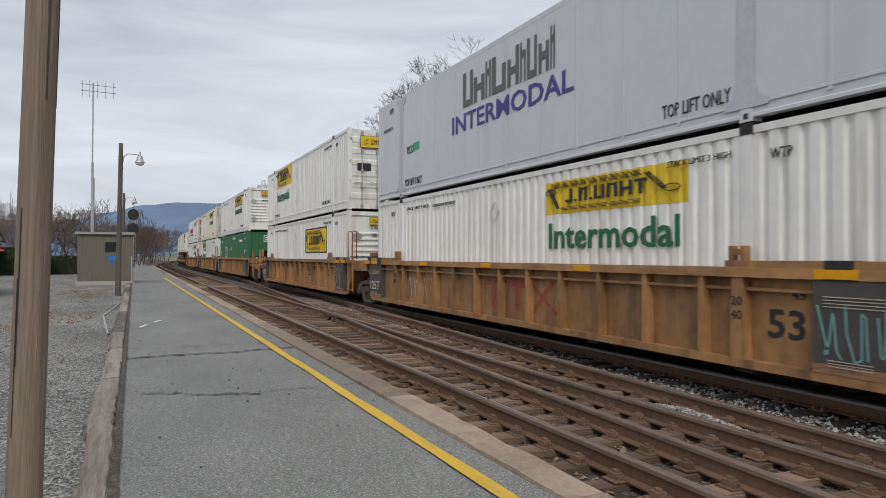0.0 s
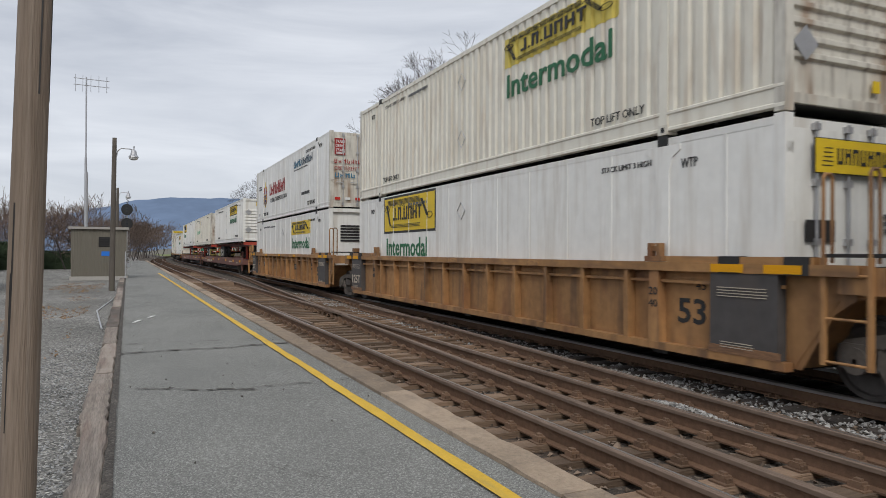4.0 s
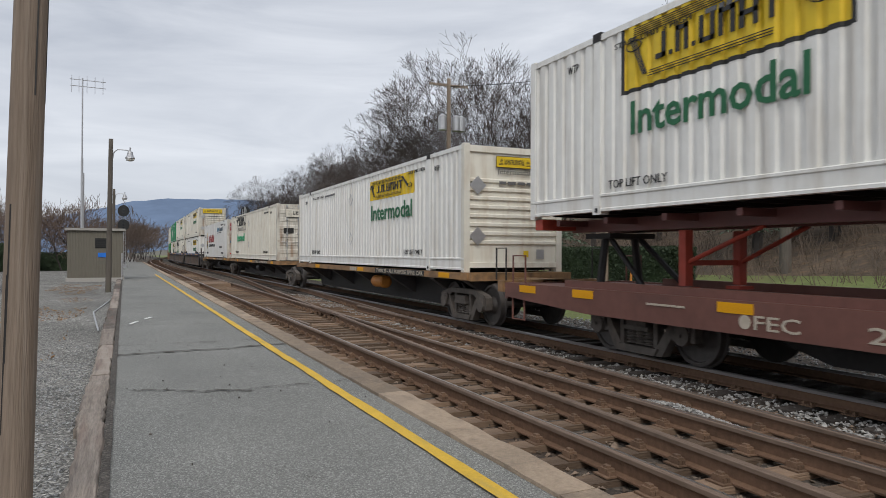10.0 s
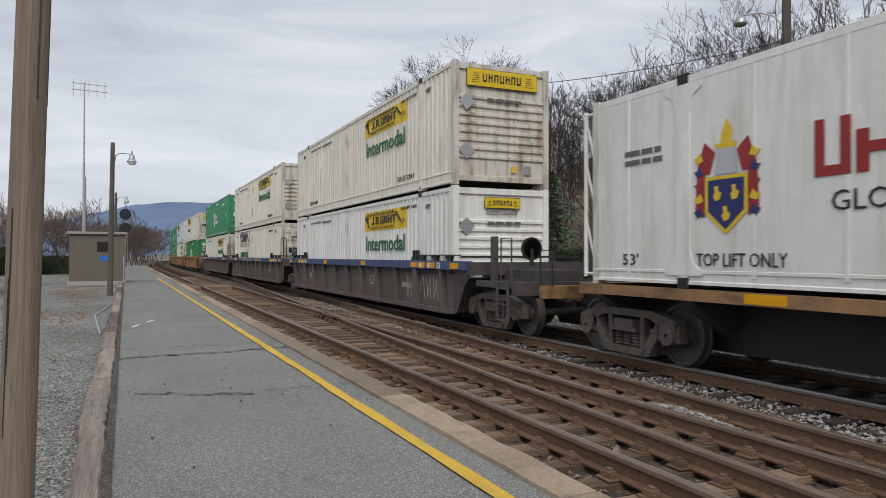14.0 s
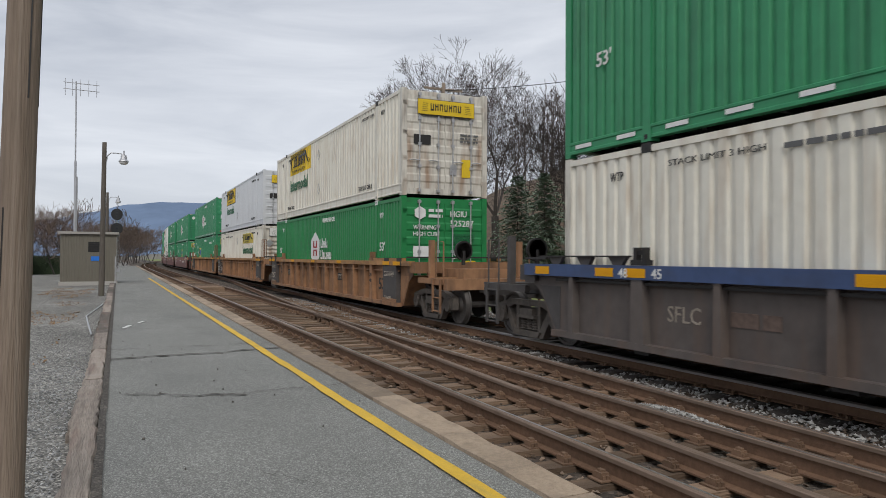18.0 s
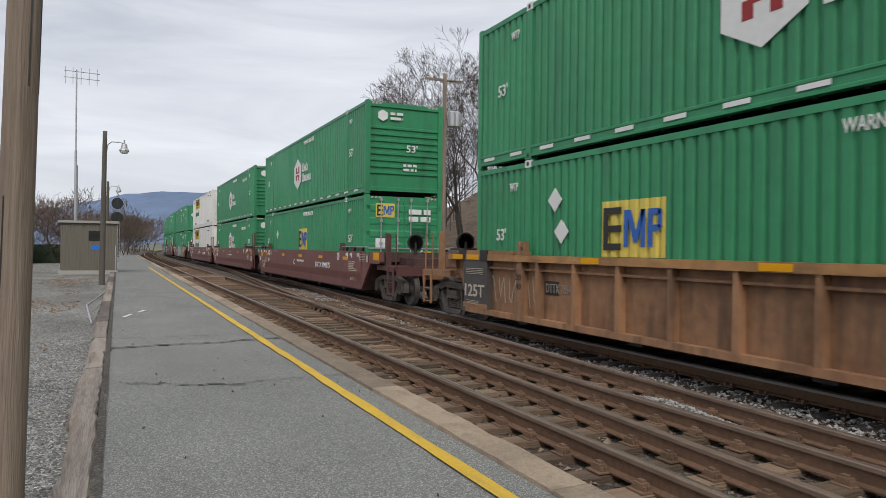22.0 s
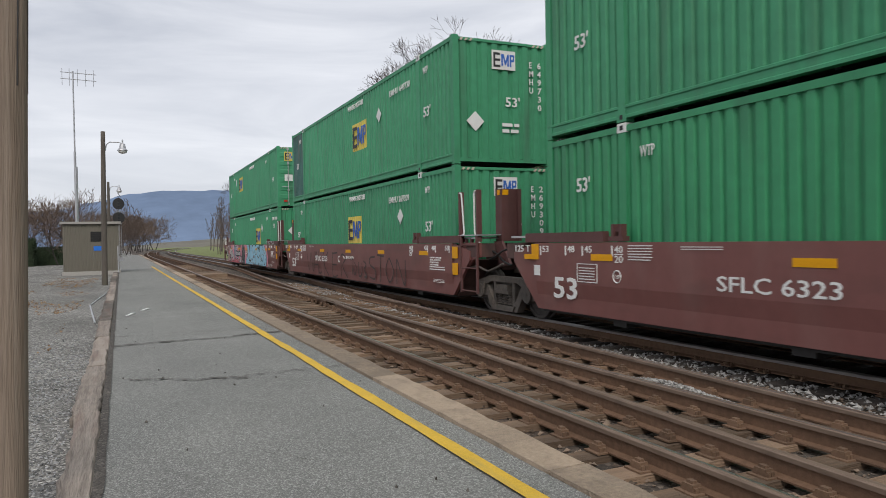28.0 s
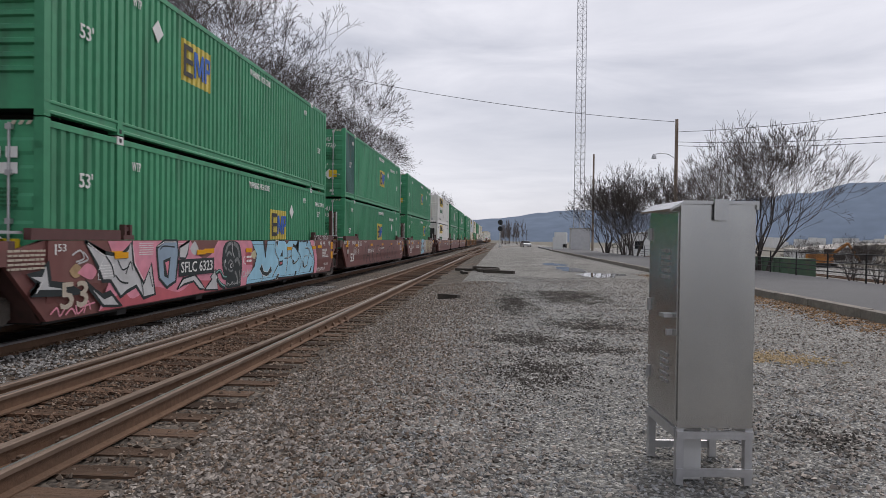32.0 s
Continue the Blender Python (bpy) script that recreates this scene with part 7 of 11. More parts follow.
    box(bm, -0.5, 0.5, -e * 7.1 - 0.35, -e * 7.1 + 0.35, 0.86, 0.95)
    part("hitch_stand", bm, DARK_STEEL, t, "black hitch stand")
    haulier_box(label, paint, s, 1.215, sign_u, carried=t, **kw)
    return t


# ---- the train, car by car: centres in metres behind the train's origin ----
LOW, STACK = 0.34, 3.262
C = {1: 12.4, 2: 31.93, 3: 55.35, 4: 74.8, 5: 94.7, 6: 116.2, 7: 135.95, 8: 155.0, 9: 173.95, 10: 195.0, 11: 213.3, 12: 234.75, 13: 254.3,
     14: 273.7, 15: 297.4, 16: 317.1, 17: 336.4, 18: 359.95, 19: 379.4, 20: 398.45, 21: 422.2, 22: 442.1, 23: 461.5}


def brown_marks(car, seed, load=True):
    """Grey end panels, numerals and reflectors of the brown cars, on the camera's side."""
    for y0, words in ((-8.15, "53"), (7.3, "125T")):
        boxes_part("grey_panel", [(-1.473, -1.331, y0 + 0.02, y0 + 1.02, 0.375, 1.355)], END_GREY, car, "dark grey stencil panel", 0.006)
        if words == "125T":
            letters(words, on_side(-1.482, y0 + 0.95, 0.6), 0.85, 0.26, INK_FADED, car)
        bars(on_side(-1.478, y0 + 0.9, 1.06), 0.75, 0.14, 4, INK_FADED, car, seed=seed, gap=0.7)
        bars(on_side(-1.478, y0 + 0.85, 0.44), 0.5, 0.09, 3, INK_FADED, car, seed=seed + 1, gap=0.7)
        panel(on_side(-1.4745, y0 + 1.04, 0.371), 1.06, 0.1, RUST_BROWN, car, "rusty_edge")
    letters("53", on_side(-1.334, -6.42, 0.66), 0.5, 0.34, INK, car)
    for y in (-5.99, 6.17):
        for k, word in enumerate(("20", "40")):
            letters(word, on_side(-1.4725, y, 1.02 - 0.17 * k), 0.17, 0.11, INK, car)
    letters("45", on_side(-1.334, -6.75, 1.12), 0.17, 0.11, INK, car)
    for y in (-8.3, -7.5, 7.8, 8.5):
        panel(on_side(-1.487, y + 0.35, 1.37), 0.5, 0.1, PAD_YELLOW, car, "reflector")
    for y in (-3.0, 0.4, 3.8):
        panel(on_side(-1.487, y + 0.35, 1.375), 0.45, 0.09, PAD_YELLOW if seed % 2 else BROWN_TOP, car, "reflector")


b_label = "weathered brown-yellow articulated well car unit with ribbed sides"
r_label = "faded rusty brown articulated well car unit with ribbed sides"
k_label = "blue and grey articulated well car unit with ribbed sides"
m_label = "smooth maroon articulated well car unit"
cars = {}
cars[1] = well_car("brown", C[1], "joint", "joint", trail_truck=22.15 - C[1], label=b_label, group="brown well cars")
cars[2] = well_car("brown", C[2], "joint", "end", label=b_label, group="brown well cars")
cars[3] = well_car("brown", C[3], "end", "joint", trail_truck=65.05 - C[3], label=b_label, group="brown well cars")
cars[4] = well_car("brown", C[4], "joint", "joint", trail_truck=84.75 - C[4], label=b_label, group="brown well cars")
cars[5] = well_car("brown", C[5], "joint", "end", label=b_label, group="brown well cars")
cars[12] = well_car("blue", C[12], "end", "joint", trail_truck=244.5 - C[12], label=k_label, group="blue well cars")
cars[13] = well_car("blue", C[13], "joint", "joint", trail_truck=264.0 - C[13], label=k_label, group="blue well cars")
cars[14] = well_car("blue", C[14], "joint", "end", label=k_label, group="blue well cars")
cars[15] = well_car("rust", C[15], "end", "joint", trail_truck=307.2 - C[15], label=r_label, group="brown well cars")
cars[16] = well_car("rust", C[16], "joint", "joint", trail_truck=326.7 - C[16], label=r_label, group="brown well cars")
cars[17] = well_car("rust", C[17], "joint", "end", label=r_label, group="brown well cars")
cars[18] = well_car("maroon", C[18], "end", "joint", trail_truck=369.7 - C[18], label=m_label, group="maroon well cars")
cars[19] = well_car("maroon", C[19], "joint", "joint", trail_truck=388.9 - C[19], label=m_label, group="maroon well cars")
cars[20] = well_car("maroon", C[20], "joint", "end", label=m_label, group="maroon well cars")
cars[21] = well_car("maroon", C[21], "end", "joint", trail_truck=432.3 - C[21], label="maroon well car unit with pale spray-painted letters", group="maroon well cars")
cars[22] = well_car("maroon", C[22], "joint", "joint", trail_truck=451.85 - C[22], label="maroon well car unit with dark scrawled letters", group="maroon well cars")
cars[23] = well_car("maroon", C[23], "joint", "end", label="last maroon well car unit covered in pink and blue graffiti", group="maroon well cars")
flat_car(121.25, "long red oxide flat car carrying container trailers")
flat_car(150.05, "long red oxide flat car carrying container trailers")
spine_car(C[9], "end", "joint", 184.5 - C[9], "black and tan articulated spine car unit")
spine_car(C[10], "joint", "joint", 204.15 - C[10], "black and tan articulated spine car unit")
spine_car(C[11], "joint", "end", 0, "black and tan articulated spine car unit")

for k in (1, 2, 3, 4, 5, 15, 16, 17):
    brown_marks(cars[k], k)
r = random.Random(21)
for k, y0, y1, mat in ((1, -8.1, -7.2, SPRAY_TEAL), (1, 4.0, 5.6, SPRAY_PALE), (2, -6.0, -2.2, INK_FADED), (2, -7.9, -6.9, INK_FADED), (3, -1, 1.2, INK_FADED), (17, 5.4, 8.0, INK_FADED), (16, 6.0, 6.95, SPRAY_PALE), (13, -3.6, 3.8, SPRAY_PALE), (12, -7.4, -5.2, SPRAY_PALE)):
    up = k in (12, 13)
    scrawl(cars[k], y0, y1, 1.3 if k == 13 else 0.55, 1.46 if k == 13 else 1.05, mat, k * 10 + int(y0), x=-1.488 if k == 13 or y1 - y0 < 1.1 else -1.335, width=0.016 if k == 13 else 0.011, strokes=max(3, int((y1 - y0) / 0.4)))
for k, words in ((2, "DTTX 787854"), (5, "DTTX 787654"), (15, "DTTX 785479"), (17, "DTTX 785479")):
    for y in (5.4, -2.27):
        panel(on_side(-1.3325, y, 0.8), 0.98 if k < 10 else 0.42, 0.24, DARK_STEEL, cars[k], "number_panel")
        letters(words, on_side(-1.34, y - 0.04, 0.84), 0.9, 0.16, INK_DIM, cars[k])
for k in (12, 13, 14):
    for y, ch in ((-8.6, ""), (-7.3, "53"), (-6.7, "48"), (-6.2, "45"), (6.0, "45"), (6.7, "48"), (8.4, ""), (-2, ""), (2.5, "")):
        panel(on_side(-1.487, y + 0.3, 1.31), 0.42, 0.13, PAD_YELLOW, cars[k], "reflector")
        if ch:
            letters(ch, on_side(-1.49, y - 0.25, 1.3), 0.2, 0.14, INK_WHITE, cars[k])
    letters("53", on_side(-1.334, -2.1, 0.72), 0.45, 0.3, INK_DIM, cars[k])
    letters("SFLC", on_side(-1.334, 5.6, 0.72), 0.6, 0.22, INK_DIM, cars[k])
    bars(on_side(-1.334, 4.5, 0.74), 0.72, 0.2, 1, INK_WORN, cars[k], seed=k, gap=0.1)
    bars(on_side(-1.334, -4.9, 0.76), 0.9, 0.14, 1, INK_DIM, cars[k], seed=k + 2, gap=0.1)


def maroon_marks(car, number, k):
    x = -1.477
    ink = INK_WHITE if k > 20 else INK_FADED
    if k == 23:
        bars(on_side(x, 9.05, 1.06), 0.75, 0.3, 5, INK_FADED, car, seed=31, gap=0.5)
    else:
        if k > 20:
            panel(on_side(x, 8.36, 1.18), 0.23, 0.27, PAD_YELLOW, car, "reflector")
            panel(on_side(x - 0.001, 8.6, 1.18), 0.47, 0.09, PAD_YELLOW, car, "reflector")
        else:
            panel(on_side(x, 8.02, 1.1), 0.44, 0.19, PAD_YELLOW, car, "reflector")
        letters("125 T", on_side(x, 8.92, 1.31), 0.5, 0.12, INK_WHITE, car)
        panel(on_side(x, 8.28, 0.9), 0.18, 0.18, INK_WHITE, car, "badge")
    for y, ch in ((8.05, "53"), *(((7.3, "48"), (6.84, "45"), (6.1, "40")) if k < 23 else ()), (-8.1, "53"), (-7.35, "48"), (-6.9, "45"), (-5.95, "40")):
        panel(on_side(x, y + 0.03, 1.26), 0.03, 0.16, INK_WHITE, car, "load_mark")
        letters(ch, on_side(x, y - 0.04 if y > 0 else y + 0.24, 1.31), 0.19, 0.11, INK_WHITE, car)
        if ch == "40":
            panel(on_side(x, y - 0.03 if y > 0 else y + 0.25, 1.285), 0.21, 0.014, INK_WHITE, car, "load_mark")
            letters("20", on_side(x, y - 0.04 if y > 0 else y + 0.24, 1.165), 0.19, 0.11, INK_WHITE, car)
    if k < 23:
        letters("53", on_side(x, 7.67, 0.54), 0.66, 0.36, ink, car)
    if number:
        letters(number, on_side(x, (3.75 if k == 22 else 4.1) if k > 20 else -2.85, 0.86), 1.65 if k > 20 else 1.95, 0.19, INK_WHITE, car)
    for y in (6.35, 2.75, -0.45, -3.6, -6.65):
        panel(on_side(x, y + 0.28, 1.19), 0.52, 0.1, PAD_YELLOW, car, "reflector")
    if k in (18, 21):
        panel(on_side(x, -9.4, 1.23), 0.46, 0.22, PAD_YELLOW, car, "reflector")
        panel(on_side(x, -8.75, 1.16), 0.14, 0.2, ink, car, "badge")
        bars(on_side(x, -8.1, 1.16), 0.55, 0.24, 5, ink, car, seed=k + 8, gap=0.65)
    else:
        panel(on_side(x, -8.25, 1.14), 0.26, 0.26, PAD_YELLOW, car, "reflector")
        panel(on_side(x, -8.25, 0.78), 0.26, 0.26, PAD_YELLOW if k > 20 else INK_WHITE, car, "reflector")
    bars(on_side(x, 5.75, 1.2), 0.5, 0.24, 6, ink, car, seed=k, gap=0.65)
    for i, line in enumerate(("2 INCH HF COMP SHOES", "SPECIAL BRAKE BEAMS", "SEE BADGE PLATE", "28 INCH WHEELS")):
        letters(line, on_side(x, -7.0, 1.12 - 0.055 * i), (0.66, 0.62, 0.5, 0.48)[i], 0.036, ink, car)
    bars(on_side(x, -7.0, 0.84), 0.85, 0.11, 2, ink, car, seed=k + 1, gap=0.6)
    bars(on_side(x, -7.2, 0.56), 0.6, 0.09, 3, ink, car, seed=k + 2, gap=0.7)
    bars(on_side(x, 4.7, 1.36), 0.7, 0.06, 2, ink, car, seed=k + 3, gap=0.65)
    letters("C", on_side(x, 0.75, 0.86), 0.22, 0.22, INK_WHITE, car)
    letters("WELL LD LMT 118,200", on_side(x, 0.15, 0.98), 1.15, 0.1, INK_WHITE, car)
    bars(on_side(x, 6.95, 0.87), 0.4, 0.22, 5, ink, car, seed=k + 5, gap=0.68)
    for dx, dz, w, h in ((0, 0, 0.52, 0.012), (0, 0.285, 0.52, 0.012), (0, 0, 0.012, 0.297), (0.508, 0, 0.012, 0.297)):
        panel(on_side(x, 7.0 - dx, 0.84 + dz), w, h, ink, car, "notice_frame")
    letters("110", on_side(x, 6.06, 0.93), 0.1, 0.06, ink, car)
    bm = bmesh.new()
    for q in range(14):
        a0, a1 = q * math.tau / 14, (q + 1) * math.tau / 14
        rod(bm, (0.09 * math.cos(a0), 0.09 * math.sin(a0), 0), (0.09 * math.cos(a1), 0.09 * math.sin(a1), 0), 0.01, sides=4)
    put("round_mark", to_mesh("round_mark", bm), INK_WHITE, car, at=on_side(x, 6.01, 0.96))


for k, number in ((18, "DTTX 890375"), (19, ""), (20, "DTTX 890375"), (21, "SFLC 6323"), (22, "SFLC 6323"), (23, "")):
    maroon_marks(cars[k], number, k)


def ribbon(car, pts, width, mat, x, name="spray_stroke"):
    """A flat painted stroke through (y, z) points."""
    bm = bmesh.new()
    last = None
    for i, (y, z) in enumerate(pts):
        a, b = pts[max(0, i - 1)], pts[min(len(pts) - 1, i + 1)]
        d = Vector((b[0] - a[0], b[1] - a[1])).normalized()
        now = [bm.verts.new((x, y - d.y * width, z + d.x * width)), bm.verts.new((x, y + d.y * width, z - d.x * width))]
        if last:
            bm.faces.new((last[0], last[1], now[1], now[0]))
        last = now
    part(name, bm, mat, car)


def blob(car, cy, cz, ry, rz, mat, x, seed, name="spray_fill", corners=11):
    r = random.Random(seed)
    bm = bmesh.new()
    keys = []
    for k in range(corners):
        q = k * math.tau / corners
        keys.append((cy + ry * math.cos(q) * r.uniform(0.72, 1.1), min(1.455, max(0.36, cz + rz * math.sin(q) * r.uniform(0.8, 1.2)))))
    pts = [(min(1.46, max(0.345, z)), y) for y, z in curve_pts(keys + keys[:1], 4)[:-1]]
    # the side leans in below its fold
    f = bm.faces.new([bm.verts.new((x, y, z)) for z, y in pts])
    f.normal_update()
    bmesh.ops.triangulate(bm, faces=[f])
    part(name, bm, mat, car, "sprayed colour field")


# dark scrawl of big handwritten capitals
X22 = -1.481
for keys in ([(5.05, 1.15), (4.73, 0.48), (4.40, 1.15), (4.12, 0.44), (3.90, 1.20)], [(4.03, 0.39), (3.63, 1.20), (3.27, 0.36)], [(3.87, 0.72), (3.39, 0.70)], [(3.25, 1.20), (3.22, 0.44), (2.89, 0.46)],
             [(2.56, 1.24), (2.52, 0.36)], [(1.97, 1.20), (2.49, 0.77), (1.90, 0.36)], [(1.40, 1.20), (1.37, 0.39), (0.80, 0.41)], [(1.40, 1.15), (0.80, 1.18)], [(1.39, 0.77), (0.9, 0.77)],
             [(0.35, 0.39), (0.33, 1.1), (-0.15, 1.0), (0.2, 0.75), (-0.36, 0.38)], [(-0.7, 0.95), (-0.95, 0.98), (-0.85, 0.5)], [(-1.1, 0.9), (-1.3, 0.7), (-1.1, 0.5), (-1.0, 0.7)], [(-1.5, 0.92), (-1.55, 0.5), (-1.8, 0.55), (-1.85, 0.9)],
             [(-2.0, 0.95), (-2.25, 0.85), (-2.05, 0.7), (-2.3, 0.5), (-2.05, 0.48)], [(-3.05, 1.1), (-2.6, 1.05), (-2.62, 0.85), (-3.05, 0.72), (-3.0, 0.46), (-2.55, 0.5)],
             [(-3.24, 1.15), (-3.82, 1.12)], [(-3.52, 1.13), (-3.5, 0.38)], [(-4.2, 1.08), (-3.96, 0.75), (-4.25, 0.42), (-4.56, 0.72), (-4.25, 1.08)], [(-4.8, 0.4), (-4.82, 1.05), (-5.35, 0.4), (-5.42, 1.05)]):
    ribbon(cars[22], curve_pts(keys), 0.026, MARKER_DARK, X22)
# painted letter shapes: strokes in a unit box, read along the train
GLYPHS = ([[(0.0, 0.0), (0.12, 1.0), (0.5, 0.3), (0.86, 1.0), (1.0, 0.0)]],
          [[(0.0, 0.0), (0.42, 1.0), (0.6, 1.0), (1.0, 0.0)], [(0.2, 0.36), (0.85, 0.42)]],
          [[(0.95, 0.82), (0.55, 1.0), (0.1, 0.75), (0.05, 0.3), (0.4, 0.02), (0.9, 0.12), (0.92, 0.5), (0.55, 0.5)]],
          [[(0.05, 0.95), (0.95, 1.0), (0.25, 0.52), (0.95, 0.06), (0.0, 0.02)], [(0.3, 0.55), (0.8, 0.6)]],
          [[(0.0, 0.0), (0.1, 1.0), (0.85, 0.1), (1.0, 1.0)]],
          [[(0.9, 0.9), (0.3, 1.0), (0.1, 0.7), (0.85, 0.4), (0.7, 0.03), (0.0, 0.1)]],
          [[(0.0, 0.0), (0.1, 1.0), (0.75, 0.95), (1.0, 0.5), (0.7, 0.05), (0.05, 0.0)]])


def glyph(car, kind, y, w, z0, z1, mat, width, x, edge=None, shine=None, slant=0.0, soft=False):
    for k, line in enumerate(GLYPHS[kind]):
        pts = [(y - u * w - slant * v, z0 + v * (z1 - z0)) for u, v in line]
        pts = curve_pts(pts) if soft else pts
        if edge:
            ribbon(car, pts, width + 0.045, edge, x)
        ribbon(car, pts, width, mat, x - 0.003 - 0.001 * k)
        if shine:
            ribbon(car, [(a + width * 0.55, b + width * 0.4) for a, b in pts], 0.014, shine, x - 0.006)


# loose pale letters with a light blue one
u = cars[21]
for i, (kind, y, w, mat, wd) in enumerate(((6, 1.7, 0.45, SPRAY_CREAM, 0.05), (3, 0.85, 0.95, SPRAY_BLUE, 0.12), (2, -0.2, 0.95, SPRAY_BLUE, 0.11), (0, -1.35, 1.05, SPRAY_PALE, 0.1), (4, -2.5, 0.6, SPRAY_CREAM, 0.1), (6, -3.15, 0.6, SPRAY_CREAM, 0.1))):
    glyph(u, kind, y, w, 0.4 + 0.05 * (i % 3), 1.43 - 0.04 * (i % 2), mat, wd * 1.15, X22 - 0.002 * (i % 2), slant=0.08, soft=True)
for i, (keys, wd) in enumerate((([(-3.98, 1.38), (-3.72, 1.42), (-3.66, 1.1), (-3.74, 0.42)], 0.05), ([(-3.45, 0.98), (-4.0, 1.0)], 0.04),
                                ([(-4.12, 1.36), (-4.16, 0.6), (-4.34, 0.42), (-4.56, 0.7), (-4.6, 1.38)], 0.05), ([(-4.78, 0.42), (-4.84, 1.38), (-5.1, 1.2), (-5.24, 0.42), (-5.34, 1.36)], 0.05),
                                ([(-5.5, 1.36), (-5.56, 0.44), (-5.72, 1.3), (-5.9, 0.5), (-5.98, 1.3)], 0.05), ([(-6.45, 1.12), (-6.15, 1.28), (-6.02, 0.95), (-6.3, 0.78), (-6.48, 1.1), (-6.5, 0.6), (-6.25, 0.4), (-6.0, 0.5)], 0.05),
                                ([(-6.62, 0.52), (-6.74, 0.6), (-6.68, 0.46)], 0.04), ([(-6.9, 1.0), (-7.2, 1.1), (-7.02, 1.25), (-6.86, 1.0), (-7.05, 0.84), (-7.25, 0.9)], 0.032),
                                ([(-7.55, 1.3), (-7.3, 1.26), (-7.5, 1.05), (-7.3, 0.86)], 0.032), ([(-7.62, 0.86), (-7.68, 1.26), (-7.92, 1.2), (-7.72, 1.04), (-7.95, 0.84)], 0.032),
                                ([(-8.25, 1.32), (-8.02, 1.25), (-8.22, 1.1), (-8.05, 0.98)], 0.032), ([(-8.0, 1.42), (-8.2, 1.46), (-8.1, 1.0)], 0.02), ([(-8.35, 1.1), (-8.62, 1.06), (-8.5, 1.0)], 0.025))):
    ribbon(u, curve_pts(keys, 6), wd, SPRAY_CREAM, X22 - 0.003 - 0.0004 * i)
# full side graffiti on the last unit
g = cars[23]


def shape(car, pts, mat, x, edge=0.0, edge_mat=None, soft=False):
    """A sprayed patch with corners (y, z), and a line round it."""
    pts = [(y, min(1.468, max(0.345, z))) for y, z in pts]
    if soft:
        pts = [(y, min(1.468, max(0.345, z))) for y, z in curve_pts(pts + pts[:1], 4)[:-1]]
    bm = bmesh.new()
    f = bm.faces.new([bm.verts.new((x, y, z)) for y, z in pts])
    f.normal_update()
    bmesh.ops.triangulate(bm, faces=[f])
    part("spray_fill", bm, mat, car, "sprayed colour field")
    if edge:
        ribbon(car, pts + pts[:2], edge, edge_mat, x - 0.0007)


# pink and red ground behind the letters
shape(g, [(6.98, 0.35), (6.7, 0.8), (6.55, 1.2), (6.74, 1.46), (6.0, 1.46), (4.9, 1.46), (3.7, 1.46), (3.4, 1.2), (3.05, 1.05), (2.65, 1.17), (2.3, 1.46), (0.7, 1.46), (0.1, 1.46), (0.1, 0.35)], SPRAY_PINK, X22)
shape(g, [(6.98, 0.345), (6.3, 0.6), (5.94, 0.46), (5.2, 0.62), (4.2, 0.45), (3.4, 0.66), (2.4, 0.52), (2.28, 0.345)], SPRAY_ROSE, X22 - 0.0008, soft=True)
shape(g, [(4.1, 0.72), (3.4, 0.86), (2.55, 0.8), (2.45, 0.6), (3.2, 0.62)], SPRAY_PINK, X22 - 0.0012, soft=True)
shape(g, [(7.75, 1.02), (7.6, 1.12), (7.45, 1.05), (7.5, 0.93), (7.65, 0.92)], SPRAY_FADED, X22 - 0.0008, soft=True)
shape(g, [(7.55, 0.98), (7.3, 1.12), (7.05, 1.0), (7.2, 0.86)], SPRAY_PINK, X22 - 0.001, soft=True)
shape(g, [(3.5, 1.46), (3.32, 1.28), (3.5, 1.16), (3.72, 1.3)], SPRAY_PALE, X22 - 0.001, soft=True)
# far arrow and the grey letters, each with a broad dark line
shape(g, [(8.6, 0.75), (8.44, 0.88), (8.65, 1.0), (8.38, 1.01), (8.25, 1.16), (8.19, 0.86), (7.8, 0.8), (7.37, 0.66), (7.8, 0.7)], SPRAY_PALE, X22 - 0.003, 0.05, SPRAY_DARK)
shape(g, [(7.37, 0.89), (7.1, 0.72), (6.88, 0.62), (6.66, 0.66), (6.27, 0.36), (6.5, 0.36), (6.88, 0.4), (7.23, 0.68)], SPRAY_DARK, X22 - 0.003)
shape(g, [(7.15, 0.7), (6.84, 0.52), (6.62, 0.56), (6.42, 0.4), (6.85, 0.44)], SPRAY_PALE, X22 - 0.0045)
shape(g, [(7.37, 1.46), (6.81, 1.27), (6.36, 1.22), (6.12, 1.34), (6.0, 1.46), (5.95, 1.07), (5.59, 0.7), (5.32, 1.05), (5.17, 0.48), (5.59, 0.44), (5.85, 0.67), (6.15, 0.6), (6.35, 0.52), (6.66, 0.81), (6.88, 0.82), (7.03, 1.07)], SPRAY_PALE, X22 - 0.0035, 0.032, SPRAY_DARK)
shape(g, [(5.13, 1.33), (4.84, 1.46), (4.31, 1.46), (4.25, 1.22), (4.36, 0.67), (4.72, 0.57), (5.03, 0.76)], SPRAY_SLATE, X22 - 0.005, 0.032, SPRAY_DARK)
shape(g, [(4.88, 1.09), (4.58, 1.15), (4.66, 0.74), (4.83, 0.79)], SPRAY_DARK, X22 - 0.0065)
shape(g, [(4.8, 1.05), (4.64, 1.08), (4.7, 0.8)], SPRAY_PINK, X22 - 0.0072)
shape(g, [(4.2, 1.33), (3.75, 1.46), (3.84, 1.2), (3.95, 1.1), (4.2, 1.12)], SPRAY_PALE, X22 - 0.0035, 0.025, SPRAY_DARK)
